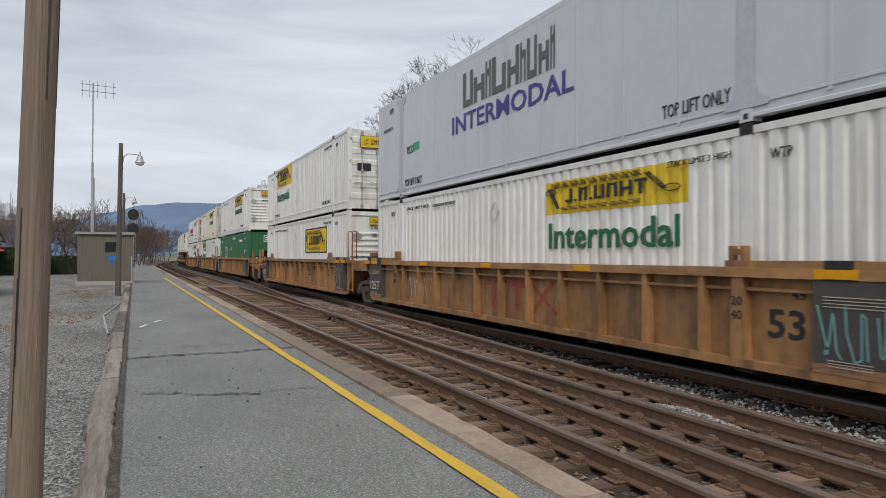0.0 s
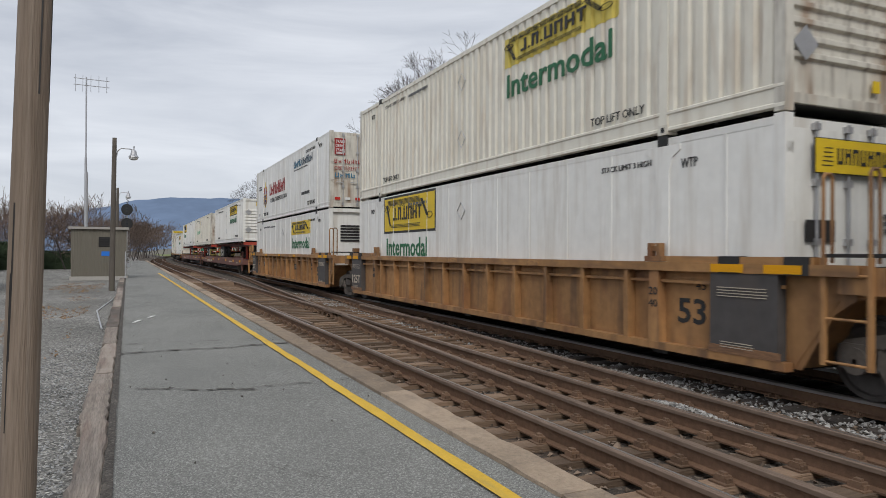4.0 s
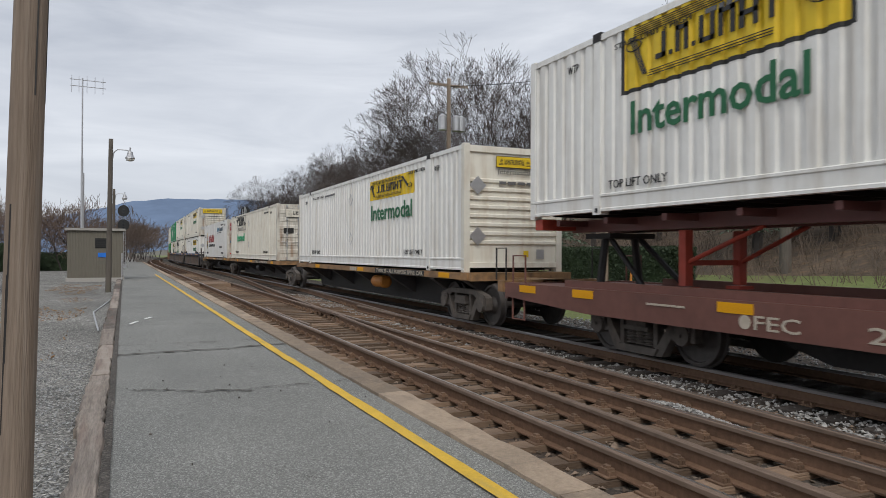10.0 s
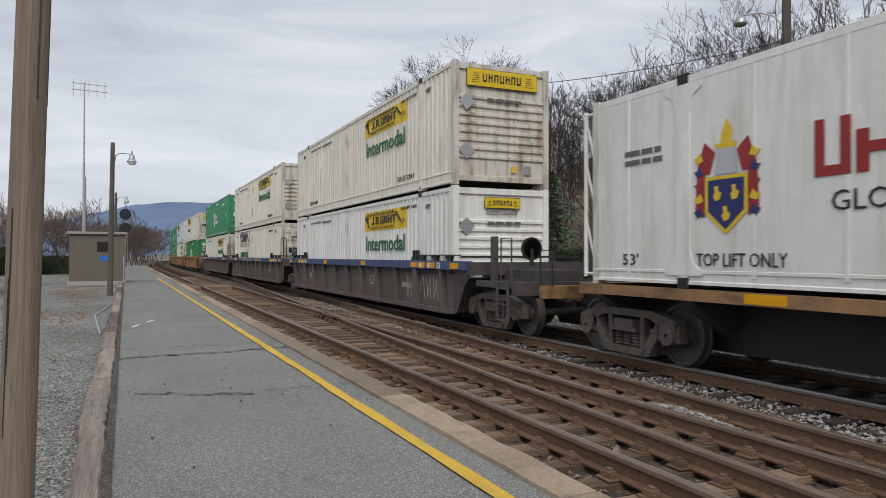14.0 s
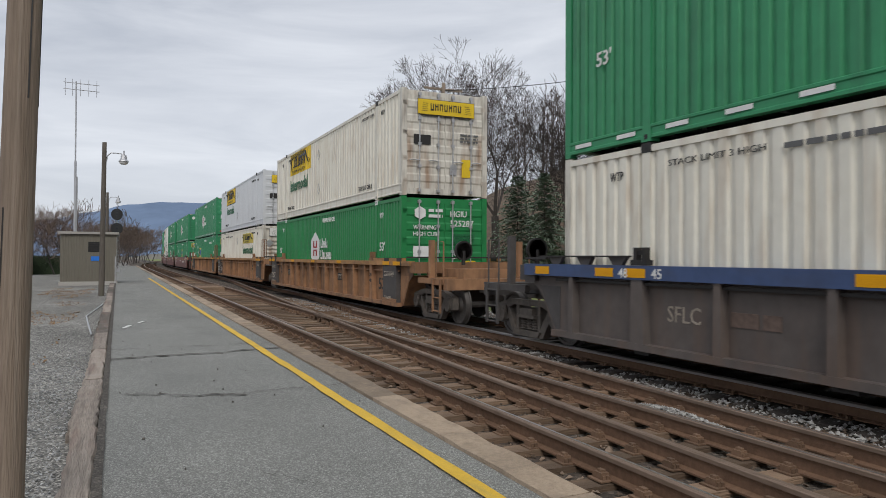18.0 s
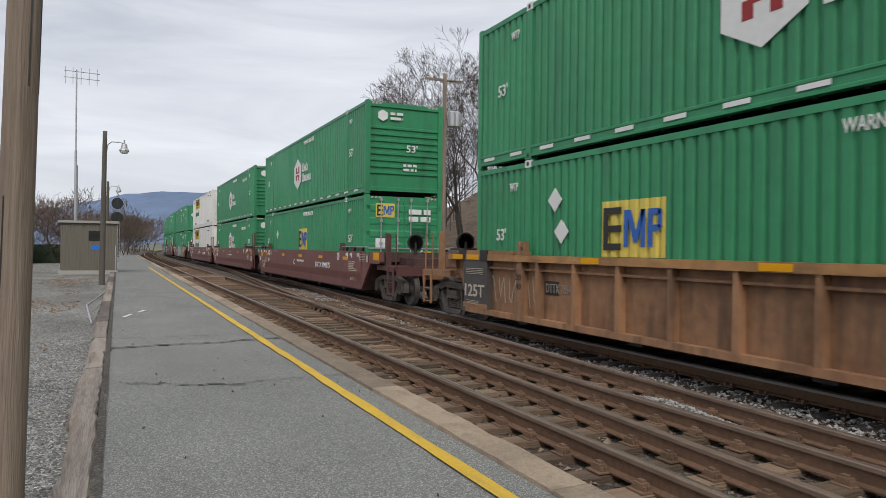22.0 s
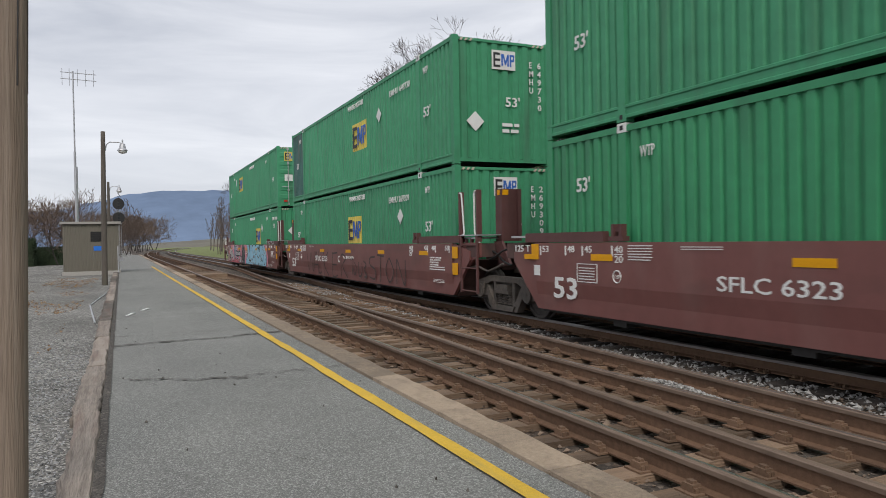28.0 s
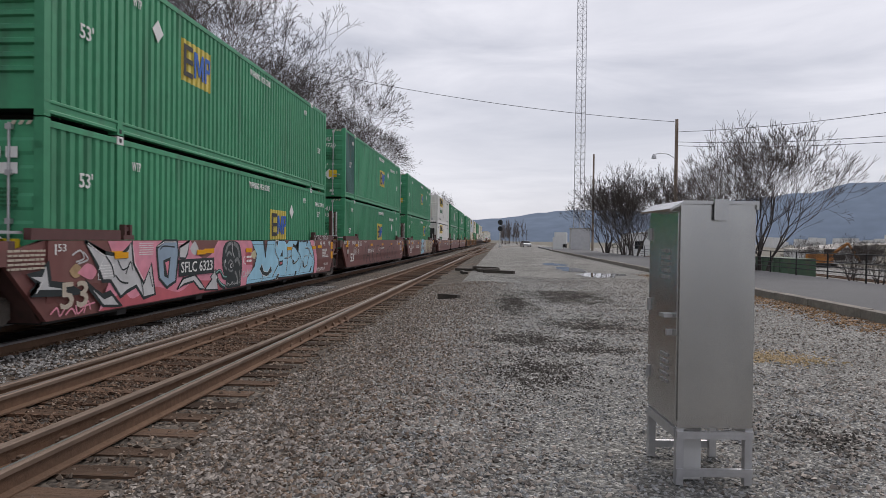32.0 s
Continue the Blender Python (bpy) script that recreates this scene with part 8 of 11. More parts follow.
shape(g, [(4.3, 0.5), (4.05, 0.7), (3.5, 0.76), (3.2, 0.58), (2.98, 0.42), (3.25, 0.44), (3.55, 0.62), (4.0, 0.58)], SPRAY_PALE, X22 - 0.0035, 0.022, SPRAY_DARK)
shape(g, [(3.02, 0.4), (2.62, 0.62), (2.72, 0.66), (2.42, 0.82), (2.3, 0.62), (2.38, 0.62), (2.3, 0.36)], SPRAY_PALE, X22 - 0.0045, 0.018, SPRAY_DARK)
for i, keys in enumerate(([(6.8, 1.22), (6.62, 1.05), (6.55, 0.86)], [(6.45, 1.15), (6.3, 0.98), (6.1, 1.02)], [(6.2, 0.9), (6.05, 1.1), (5.97, 0.95)], [(6.52, 0.9), (6.35, 0.78), (6.12, 0.74)], [(5.9, 0.98), (5.7, 0.78), (5.6, 0.5)], [(5.4, 0.9), (5.28, 0.62)], [(5.0, 1.3), (4.86, 1.36), (4.42, 1.34)])):
    ribbon(g, curve_pts(keys), 0.014, SPRAY_DARK, X22 - 0.0066 - 0.0002 * i)
for i, keys in enumerate(([(7.3, 1.43), (6.83, 1.22), (7.0, 1.0)], [(5.98, 1.4), (5.9, 1.06), (5.6, 0.76)], [(5.1, 1.36), (4.84, 1.44), (4.36, 1.44)], [(8.5, 0.74), (8.36, 0.9)], [(2.5, 0.78), (2.38, 0.6)])):
    ribbon(g, keys, 0.008, INK_WHITE, X22 - 0.0085 - 0.0002 * i)
letters("53", on_side(X22 - 0.006, 7.96, 0.46), 0.68, 0.4, INK_FADED, g)
for i, keys in enumerate(([(8.2, 0.42), (8.05, 0.5), (7.98, 0.38), (7.85, 0.5)], [(7.85, 0.38), (7.7, 0.46), (7.6, 0.36)], [(7.6, 0.5), (7.55, 0.37), (7.4, 0.44)], [(7.4, 0.36), (7.3, 0.54), (7.22, 0.4)], [(7.5, 0.46), (7.1, 0.5)], [(7.7, 1.25), (7.5, 1.32), (7.4, 1.2), (7.6, 1.15)], [(7.55, 1.12), (7.3, 1.18), (7.42, 1.3)])):
    ribbon(g, curve_pts(keys), 0.014, SPRAY_PINK if i < 5 else SPRAY_PALE, X22 - 0.009 - 0.0002 * i)
# number on its dark plate
panel(on_side(X22 - 0.0105, 4.24, 0.75), 1.7, 0.34, SPRAY_DARK, g, "number_panel")
letters("SFLC 6323", on_side(X22 - 0.0175, 4.16, 0.82), 1.52, 0.22, INK_WHITE, g)
# grey skull with long feelers
shape(g, [(2.0, 1.31), (1.81, 1.43), (1.4, 1.46), (1.03, 1.38), (0.87, 1.12), (0.83, 0.78), (0.9, 0.5), (0.94, 0.36), (1.31, 0.35), (1.79, 0.36), (1.86, 0.57), (2.02, 0.77), (2.06, 1.04)], SPRAY_DARK, X22 - 0.003, soft=True)
for i, (keys, wd, mat) in enumerate((([(1.88, 1.18), (1.72, 1.36), (1.52, 1.4)], 0.04, SPRAY_MID), ([(1.38, 1.4), (1.12, 1.3), (1.0, 1.05)], 0.05, SPRAY_MID), ([(1.48, 1.42), (1.44, 1.2), (1.34, 1.06)], 0.018, SPRAY_PALE), ([(1.8, 1.1), (1.66, 1.2), (1.5, 1.12)], 0.03, SPRAY_MID),
                                      ([(1.3, 0.96), (1.12, 1.02), (0.98, 0.86)], 0.045, SPRAY_MID), ([(1.96, 1.0), (1.9, 0.86), (1.8, 0.8)], 0.03, SPRAY_MID), ([(1.3, 0.72), (1.16, 0.6), (1.1, 0.42)], 0.035, SPRAY_MID), ([(1.02, 0.74), (0.96, 0.58), (0.98, 0.42)], 0.025, SPRAY_MID),
                                      ([(1.72, 0.92), (1.6, 1.0), (1.46, 0.96), (1.38, 0.84)], 0.022, SPRAY_MID), ([(1.7, 0.8), (1.58, 0.74), (1.42, 0.76)], 0.022, SPRAY_MID),
                                      ([(2.45, 0.72), (2.18, 0.77), (1.99, 0.62), (1.73, 0.6)], 0.05, SPRAY_DARK), ([(2.36, 0.6), (2.12, 0.45), (1.86, 0.38)], 0.06, SPRAY_DARK), ([(2.4, 0.745), (2.18, 0.79), (2.0, 0.65), (1.8, 0.62)], 0.014, SPRAY_TEAL), ([(2.3, 0.6), (2.1, 0.47), (1.9, 0.41)], 0.016, SPRAY_TEAL))):
    ribbon(g, curve_pts(keys, 5), wd, mat, X22 - 0.0045 - 0.0002 * i)
blob(g, 1.53, 0.87, 0.085, 0.06, SPRAY_PALE, X22 - 0.008, 7, corners=9)
blob(g, 1.52, 0.87, 0.045, 0.035, SPRAY_DARK, X22 - 0.0087, 9, corners=9)
blob(g, 1.88, 0.98, 0.035, 0.045, SPRAY_PALE, X22 - 0.008, 11, corners=8)
for i in range(7):
    y = 1.83 - 0.105 * i
    ribbon(g, [(y, 0.42 + 0.02 * (i % 2)), (y - 0.05, 0.5 - 0.03 * (i % 3)), (y - 0.09, 0.41)], 0.009, SPRAY_PALE, X22 - 0.0088)
# small red notice and a white tag
shape(g, [(0.6, 1.14), (0.12, 1.14), (0.1, 0.84), (0.58, 0.86)], SPRAY_ROSE, X22 - 0.003)
bars(on_side(X22 - 0.004, 0.52, 0.9), 0.34, 0.2, 2, INK_WHITE, g, seed=4, depth=0.003)
for keys in ([(0.68, 0.7), (0.8, 0.66), (0.72, 0.56), (0.62, 0.6)], [(0.56, 0.7), (0.6, 0.58), (0.48, 0.6), (0.54, 0.66)], [(0.44, 0.74), (0.46, 0.6), (0.34, 0.64), (0.44, 0.68)], [(0.28, 0.72), (0.34, 0.64), (0.22, 0.64), (0.28, 0.72)]):
    ribbon(g, curve_pts(keys, 5), 0.013, SPRAY_PALE, X22 - 0.0045)
# tight light blue letters; dark lines and slits part them
shape(g, [(0.2, 1.46), (-0.7, 1.46), (-0.89, 1.02), (-1.06, 1.46), (-2.58, 1.46), (-2.79, 1.36), (-2.99, 1.46), (-5.3, 1.46), (-5.72, 1.1), (-5.9, 0.75), (-5.7, 0.36), (-3.6, 0.36), (-2.0, 0.4), (-1.5, 0.36), (0.54, 0.36), (0.46, 0.54), (-0.05, 0.8), (-0.23, 1.09)], SPRAY_BLUE, X22 - 0.003, 0.014, SPRAY_DARK)
shape(g, [(-5.3, 1.46), (-5.74, 1.46), (-6.21, 0.93), (-6.17, 0.39), (-5.86, 0.37), (-5.95, 0.74), (-5.8, 1.05)], SPRAY_PINK, X22 - 0.002, soft=True)
blob(g, 0.0, 1.1, 0.2, 0.1, SPRAY_CREAM, X22 - 0.0045, 15)
SLITS = ([(-0.68, 1.46), (-0.8, 1.46), (-0.93, 1.1), (-0.89, 0.98)], [(-0.67, 0.53), (-0.43, 0.7), (-0.6, 0.84), (-0.77, 0.63), (-1.08, 0.6), (-1.35, 0.76), (-1.42, 0.6), (-1.03, 0.48)], [(-2.16, 1.0), (-2.38, 1.18), (-2.39, 1.0)], [(-2.1, 0.86), (-2.41, 0.88), (-2.39, 0.75), (-2.06, 0.73)],
         [(-1.76, 1.46), (-2.0, 1.46), (-1.86, 1.26)], [(-3.9, 1.46), (-4.05, 1.46), (-3.98, 1.12), (-3.7, 1.3), (-3.4, 1.36), (-3.42, 1.28), (-3.68, 1.22), (-3.95, 1.06)], [(-3.3, 0.86), (-3.42, 0.72), (-3.6, 0.78), (-3.46, 0.86)],
         [(-4.44, 0.78), (-4.5, 0.6), (-4.75, 0.58), (-4.62, 0.68), (-4.52, 0.82)], [(-4.92, 1.46), (-5.14, 1.46), (-4.88, 1.28)], [(-3.8, 0.5), (-3.66, 0.5), (-3.55, 0.37), (-3.66, 0.36)], [(-2.1, 0.5), (-1.94, 0.52), (-1.72, 0.36), (-1.9, 0.36)], [(-5.54, 0.6), (-5.44, 0.58), (-5.26, 0.42), (-5.4, 0.44)])
for i, keys in enumerate(SLITS):
    shape(g, keys, SPRAY_DARK, X22 - 0.0052 - 0.0002 * i, 0.008, INK_WHITE if i % 3 == 1 else SPRAY_DARK)
shape(g, [(-2.15, 0.83), (-2.35, 0.84), (-2.34, 0.78), (-2.13, 0.77)], SPRAY_ROSE, X22 - 0.009)
for i, (keys, wd) in enumerate((([(-1.72, 1.46), (-1.7, 1.16), (-2.04, 0.86), (-1.72, 0.62), (-1.47, 0.45)], 0.024), ([(-2.86, 1.14), (-2.87, 0.88), (-2.68, 0.48)], 0.022), ([(-2.54, 0.95), (-2.9, 0.94), (-3.28, 1.01)], 0.018), ([(-3.42, 1.3), (-3.24, 1.16), (-3.21, 1.0), (-3.43, 0.78), (-3.73, 0.79), (-4.03, 0.92)], 0.026), ([(-4.01, 1.42), (-4.5, 1.42), (-4.92, 1.44)], 0.014),
                                ([(-4.76, 1.22), (-5.05, 1.2), (-5.25, 1.09), (-5.1, 0.86), (-4.95, 0.66), (-4.6, 0.58)], 0.024), ([(-4.97, 0.97), (-4.7, 0.95), (-4.52, 0.89)], 0.016), ([(-0.67, 0.54), (-0.58, 0.37)], 0.02), ([(-3.98, 1.12), (-4.3, 0.8), (-4.05, 0.46)], 0.02), ([(-5.36, 1.42), (-5.3, 1.1), (-5.62, 0.94)], 0.02), ([(-5.5, 0.95), (-5.72, 0.84), (-5.6, 0.68)], 0.016), ([(0.1, 1.36), (-0.6, 1.36), (-1.6, 1.35)], 0.004), ([(0.4, 0.46), (-1.8, 0.44), (-5.5, 0.42)], 0.004))):
    pts = curve_pts(keys, 5)
    ribbon(g, pts, wd, SPRAY_DARK, X22 - 0.0085 - 0.0002 * i)
    if wd > 0.015:
        ribbon(g, [(y + wd * 1.1, z + wd * 0.4) for y, z in pts], 0.006, INK_WHITE, X22 - 0.0115 - 0.0002 * i)
# worn red mark of the car owner on the first unit
bm = bmesh.new()
for y in (0.45, -0.55):
    box(bm, -1.334, -1.329, y - 0.42, y + 0.42, 1.0, 1.16), box(bm, -1.3345, -1.329, y - 0.1, y + 0.1, 0.55, 1.0)
for a in (-1, 1):
    prism(bm, [(-1.62 - a * 0.42, 0.55), (-1.46 - a * 0.42, 0.55), (-1.3 + a * 0.42, 1.16), (-1.46 + a * 0.42, 1.16)], "x", -1.3342 - 0.0004 * a, -1.329)
part("owner_mark", bm, LOGO_RED, cars[1], "worn red painted mark")
# two short white tags
for keys in ([(-5.85, 1.56), (-5.95, 1.63), (-6.03, 1.49), (-6.2, 1.64), (-6.12, 1.58)], [(-6.22, 1.61), (-6.5, 1.63), (-6.42, 1.56), (-6.36, 1.49)], [(-6.78, 1.6), (-6.64, 1.62), (-6.58, 1.55), (-6.66, 1.49), (-6.84, 1.51)],
             [(-6.98, 1.6), (-7.26, 1.63), (-7.15, 1.58), (-7.12, 1.49)], [(-7.3, 1.63), (-7.28, 1.49)], [(-7.46, 1.62), (-7.31, 1.56), (-7.5, 1.49), (-7.58, 1.52)], [(-7.6, 1.49), (-7.68, 1.62), (-7.8, 1.5), (-7.7, 1.54), (-7.6, 1.55)]):
    ribbon(g, curve_pts(keys, 6), 0.014, SPRAY_PALE, -1.479)
rr = random.Random(77)
for i in range(6):
    y = -6.2 - i * 0.19
    ribbon(g, curve_pts([(y, 0.5 + rr.uniform(-0.02, 0.03)), (y - 0.03, 0.39), (y - 0.1, 0.41 + rr.uniform(0, 0.08)), (y - 0.06, 0.5), (y - 0.14, 0.48), (y - 0.17, 0.4)], 5), 0.01, INK_WHITE, X22 - 0.003)
for y in (6.56, 3.42, 0.6, -2.8, -5.6):
    panel(on_side(X22 - 0.0145, y, 1.17), 0.42, 0.1, PAD_YELLOW, g, "reflector")

# loads of the first brown cars
c = haulier_box("white corrugated container with a yellow sign low in a well car", WHITE_BOX, C[1], LOW, 9.5, trail="ribs", lead="door")
c = container("pale grey smooth container stacked on top", GREY_BOX, C[1], STACK, "flat", "door", "ribs", "intermodal containers", casting=GREY_BOX)
block_letters(c, spot(6.05, 1.74) @ pose(0, 0, 0.004), (0.5, 0.5, 0.22, 0.62, 0.45, 0.2, 0.36, 0.34, 0.14), 0.78, INK_GREY)
letters("INTERMODAL", spot(5.45, 1.2) @ pose(0, 0, 0.004), 5.0, 0.42, INK_PURPLE, c)
letters("TOP LIFT ONLY", spot(12.65, 0.3) @ pose(0, 0, 0.004), 1.25, 0.19, INK, c)
letters("TOP LIFT ONLY", spot(2.3, 0.28) @ pose(0, 0, 0.004), 1.25, 0.19, INK, c)
letters("eco", spot(2.45, 1.15) @ pose(0, 0, 0.004), 0.5, 0.22, INK_GREEN, c)
panel(spot(2.95, 1.2) @ pose(0, 0, 0.003), 0.4, 0.2, INK_MINT, c, "leaf_mark")
letters("WTP", spot(1.0, 2.5) @ pose(0, 0, 0.004), 0.35, 0.16, INK_GREY, c)
bars(spot(0.5, 2.0), 0.75, 0.16, 1, INK_GREY, c, seed=1)
haulier_box("white corrugated container with a large black-bordered yellow sign", WHITE_BOX, C[2], LOW, 9.5, border=True, words=False, sign_z=1.45)
haulier_box("white corrugated container with rust streaks on its doors", WHITE_BOX, C[2], STACK, 2.75, lead="door", trail="ribs")
green_box("dark green corrugated container with a yellow logo panel", C[3], LOW, "square", "wavy", "door", 3.3, number="EMHU 245301", diamonds=((7.3, 1.6),), paint=GREEN_DEEP)
haulier_box("white corrugated container with ribbed end wall", WHITE_BOX, C[3], STACK, 9.5, border=True)
haulier_box("white smooth refrigerated container with a black-bordered yellow sign", WHITE_BOX, C[4], LOW, 2.45, wall="flat", lead="door", trail="reefer", border=True)
haulier_box("cream stained corrugated container with a worn yellow sign", CREAM_BOX, C[4], STACK, 9.5, lead="ribs", trail="door", sign=SIGN_FADED)
haulier_box("white smooth refrigerated container with a yellow sign", WHITE_BOX, C[5], LOW, 9.5, wall="flat", lead="reefer", trail="door")
crested_box("white refrigerated container with a heraldic emblem and red lettering", C[5], STACK)
# trailers on the flat cars
trailer("white corrugated container on a red chassis, nose end forward", C[6], True, WHITE_BOX, 9.5, MAROON, lead="ribs", trail="door", border=True)
trailer("cream container with peeled lettering on a red chassis", C[7], False, CREAM_BOX, 2.9, MAROON, lead="door", trail="ribs", sign=SIGN_FADED, ink=INK_MINT, board=BOARD_PALE, peeled=True)
trailer("white container with a bordered yellow sign on a red chassis", C[8], False, WHITE_BOX, 2.65, MAROON, lead="door", trail="ribs", border=True)
# spine car loads
haulier_box("white corrugated container with a yellow sign on a spine car", WHITE_BOX, C[9], 1.165, 9.55, ends=CREAM_BOX)
haulier_box("cream corrugated container with a plain outlined sign on a spine car", CREAM_BOX, C[10], 1.165, 2.75, lead="door", trail="ribs", sign=CREAM_BOX, ink=INK_MINT)
crested_box("white refrigerated container with an emblem on a spine car", C[11], 1.165)
# blue car loads
haulier_box("white corrugated container low in a blue well car", WHITE_BOX, C[12], LOW, 9.55)
haulier_box("cream corrugated container with rust patches stacked on top", CREAM_BOX, C[12], STACK, 9.55, big=True)
haulier_box("cream corrugated container with a plain outlined sign", CREAM_BOX, C[13], LOW, 2.75, lead="door", trail="ribs", sign=CREAM_BOX)
haulier_box("cream corrugated container with a faded yellow sign", CREAM_BOX, C[13], STACK, 9.5, sign=SIGN_FADED)
haulier_box("cream corrugated container with rust marks low in a well car", CREAM_BOX, C[14], LOW, 9.5, sign=SIGN_FADED, board=BOARD_PALE)
green_box("green corrugated container with a white hexagon logo stacked on top", C[14], STACK, "hex", "door", "ribs", number="HGIU 523676")
# faded brown car loads
green_box("bright green corrugated container with a white hexagon logo", C[15], LOW, "hex", "door", "ribs", number="HGIU 525287", logo_z=0.9, paint=GREEN_BRIGHT)
haulier_box("cream corrugated container with rusty doors stacked on top", CREAM_BOX, C[15], STACK, 2.7, lead="door", trail="ribs")
haulier_box("cream corrugated container with a yellow sign low in a well car", CREAM_BOX, C[16], LOW, 9.6, sign=SIGN_FADED, board=BOARD_PALE)
haulier_box("white corrugated container with a bordered yellow sign stacked on top", GREY_BOX, C[16], STACK, 2.8, lead="door", trail="ribs", border=True)
green_box("green corrugated container with a yellow logo panel and placards", C[17], LOW, "square", "door", "ribs", 4.15, number="EMHU 270132", diamonds=((2.9, 1.9), (3.1, 1.35)))
green_box("green corrugated container with a white hexagon logo stacked on top", C[17], STACK, "hex", "door", "ribs")
# maroon car loads
green_box("green corrugated container with a yellow logo panel and door end forward", C[18], LOW, "square", "door", "ribs", 7.45, diamonds=((3.2, 1.6),))
green_box("green corrugated container with a ribbed end stacked on top", C[18], STACK, "hex", "ribs", "door", number="")
green_box("green corrugated container with a hexagon logo low in a maroon car", C[19], LOW, "hex", "ribs", "door", number="HGIU 509843", logo_z=0.9)
green_box("green corrugated container with a hexagon logo stacked on top", C[19], STACK, "hex", "ribs", "door", number="HGIU 520")
haulier_box("white smooth refrigerated container in a maroon car", WHITE_BOX, C[20], LOW, 2.7, wall="flat", lead="door", trail="reefer")
haulier_box("white corrugated container stacked in a maroon car", WHITE_BOX, C[20], STACK, 2.7, lead="door", trail="ribs")
green_box("green corrugated container with a pale end logo", C[21], LOW, "square", "wavy", "door", 10.35, number="EMHU 652019", diamonds=((12.55, 2.0),), paint=GREEN_BOX, logo_z=1.45)
green_box("darker green container with a scuffed end stacked on top", C[21], STACK, "square", "wavy", "door", 8.25, number="EMHU 2449", diamonds=((12.5, 1.7),), paint=GREEN_FADED)
green_box("green corrugated container with a large yellow logo panel", C[22], LOW, "square", "wavy", "door", 7.95, number="EMHU 269309", diamonds=((12.75, 1.65),), paint=GREEN_FADED)
c = green_box("green corrugated container with a teal repaired end bay", C[22], STACK, "square", "wavy", "door", 8.6, number="EMHU 649730", diamonds=((11.2, 1.7),), paint=GREEN_FADED)
put("side_panel", wavy_wall(6.16, 7.93, 0.25, 2.78, 0.004, FINE), TEAL_BOX, c, "faded teal repaired panel")
c = green_box("green corrugated container above the graffiti", C[23], LOW, "square", "wavy", "door", 9.95, number="", diamonds=((11.9, 1.8),), paint=GREEN_FADED)
letters("EMHU 274976", spot(14.7, 2.32) @ pose(0, 0, 0.004), 1.18, 0.15, INK_WHITE, c)
green_box("green container with rusty doors at the tail of the train", C[23], STACK, "square", "door", "ribs", 4.3, number="", diamonds=((3.3, 1.95),), paint=GREEN_FADED, logo_z=1.5)


# ---- bare trees ----
def tubes(segs, thin=0.0):
    verts, faces = [], []
    for p, q, r0, r1, level in segs:
        sides = 6 if level == 0 else 4 if level < 3 else 3
        d = (q - p).normalized()
        a = d.orthogonal().normalized()
        b = d.cross(a)
        n = len(verts)
        for c, rad in ((p, max(r0, thin)), (q, max(r1, thin))):
            for k in range(sides):
                t = k * math.tau / sides
                verts.append(c + (a * math.cos(t) + b * math.sin(t)) * rad)
        for k in range(sides):
            faces.append((n + k, n + (k + 1) % sides, n + sides + (k + 1) % sides, n + sides + k))
    me = bpy.data.meshes.new("limbs")
    me.from_pydata([tuple(v) for v in verts], [], faces)
    return me


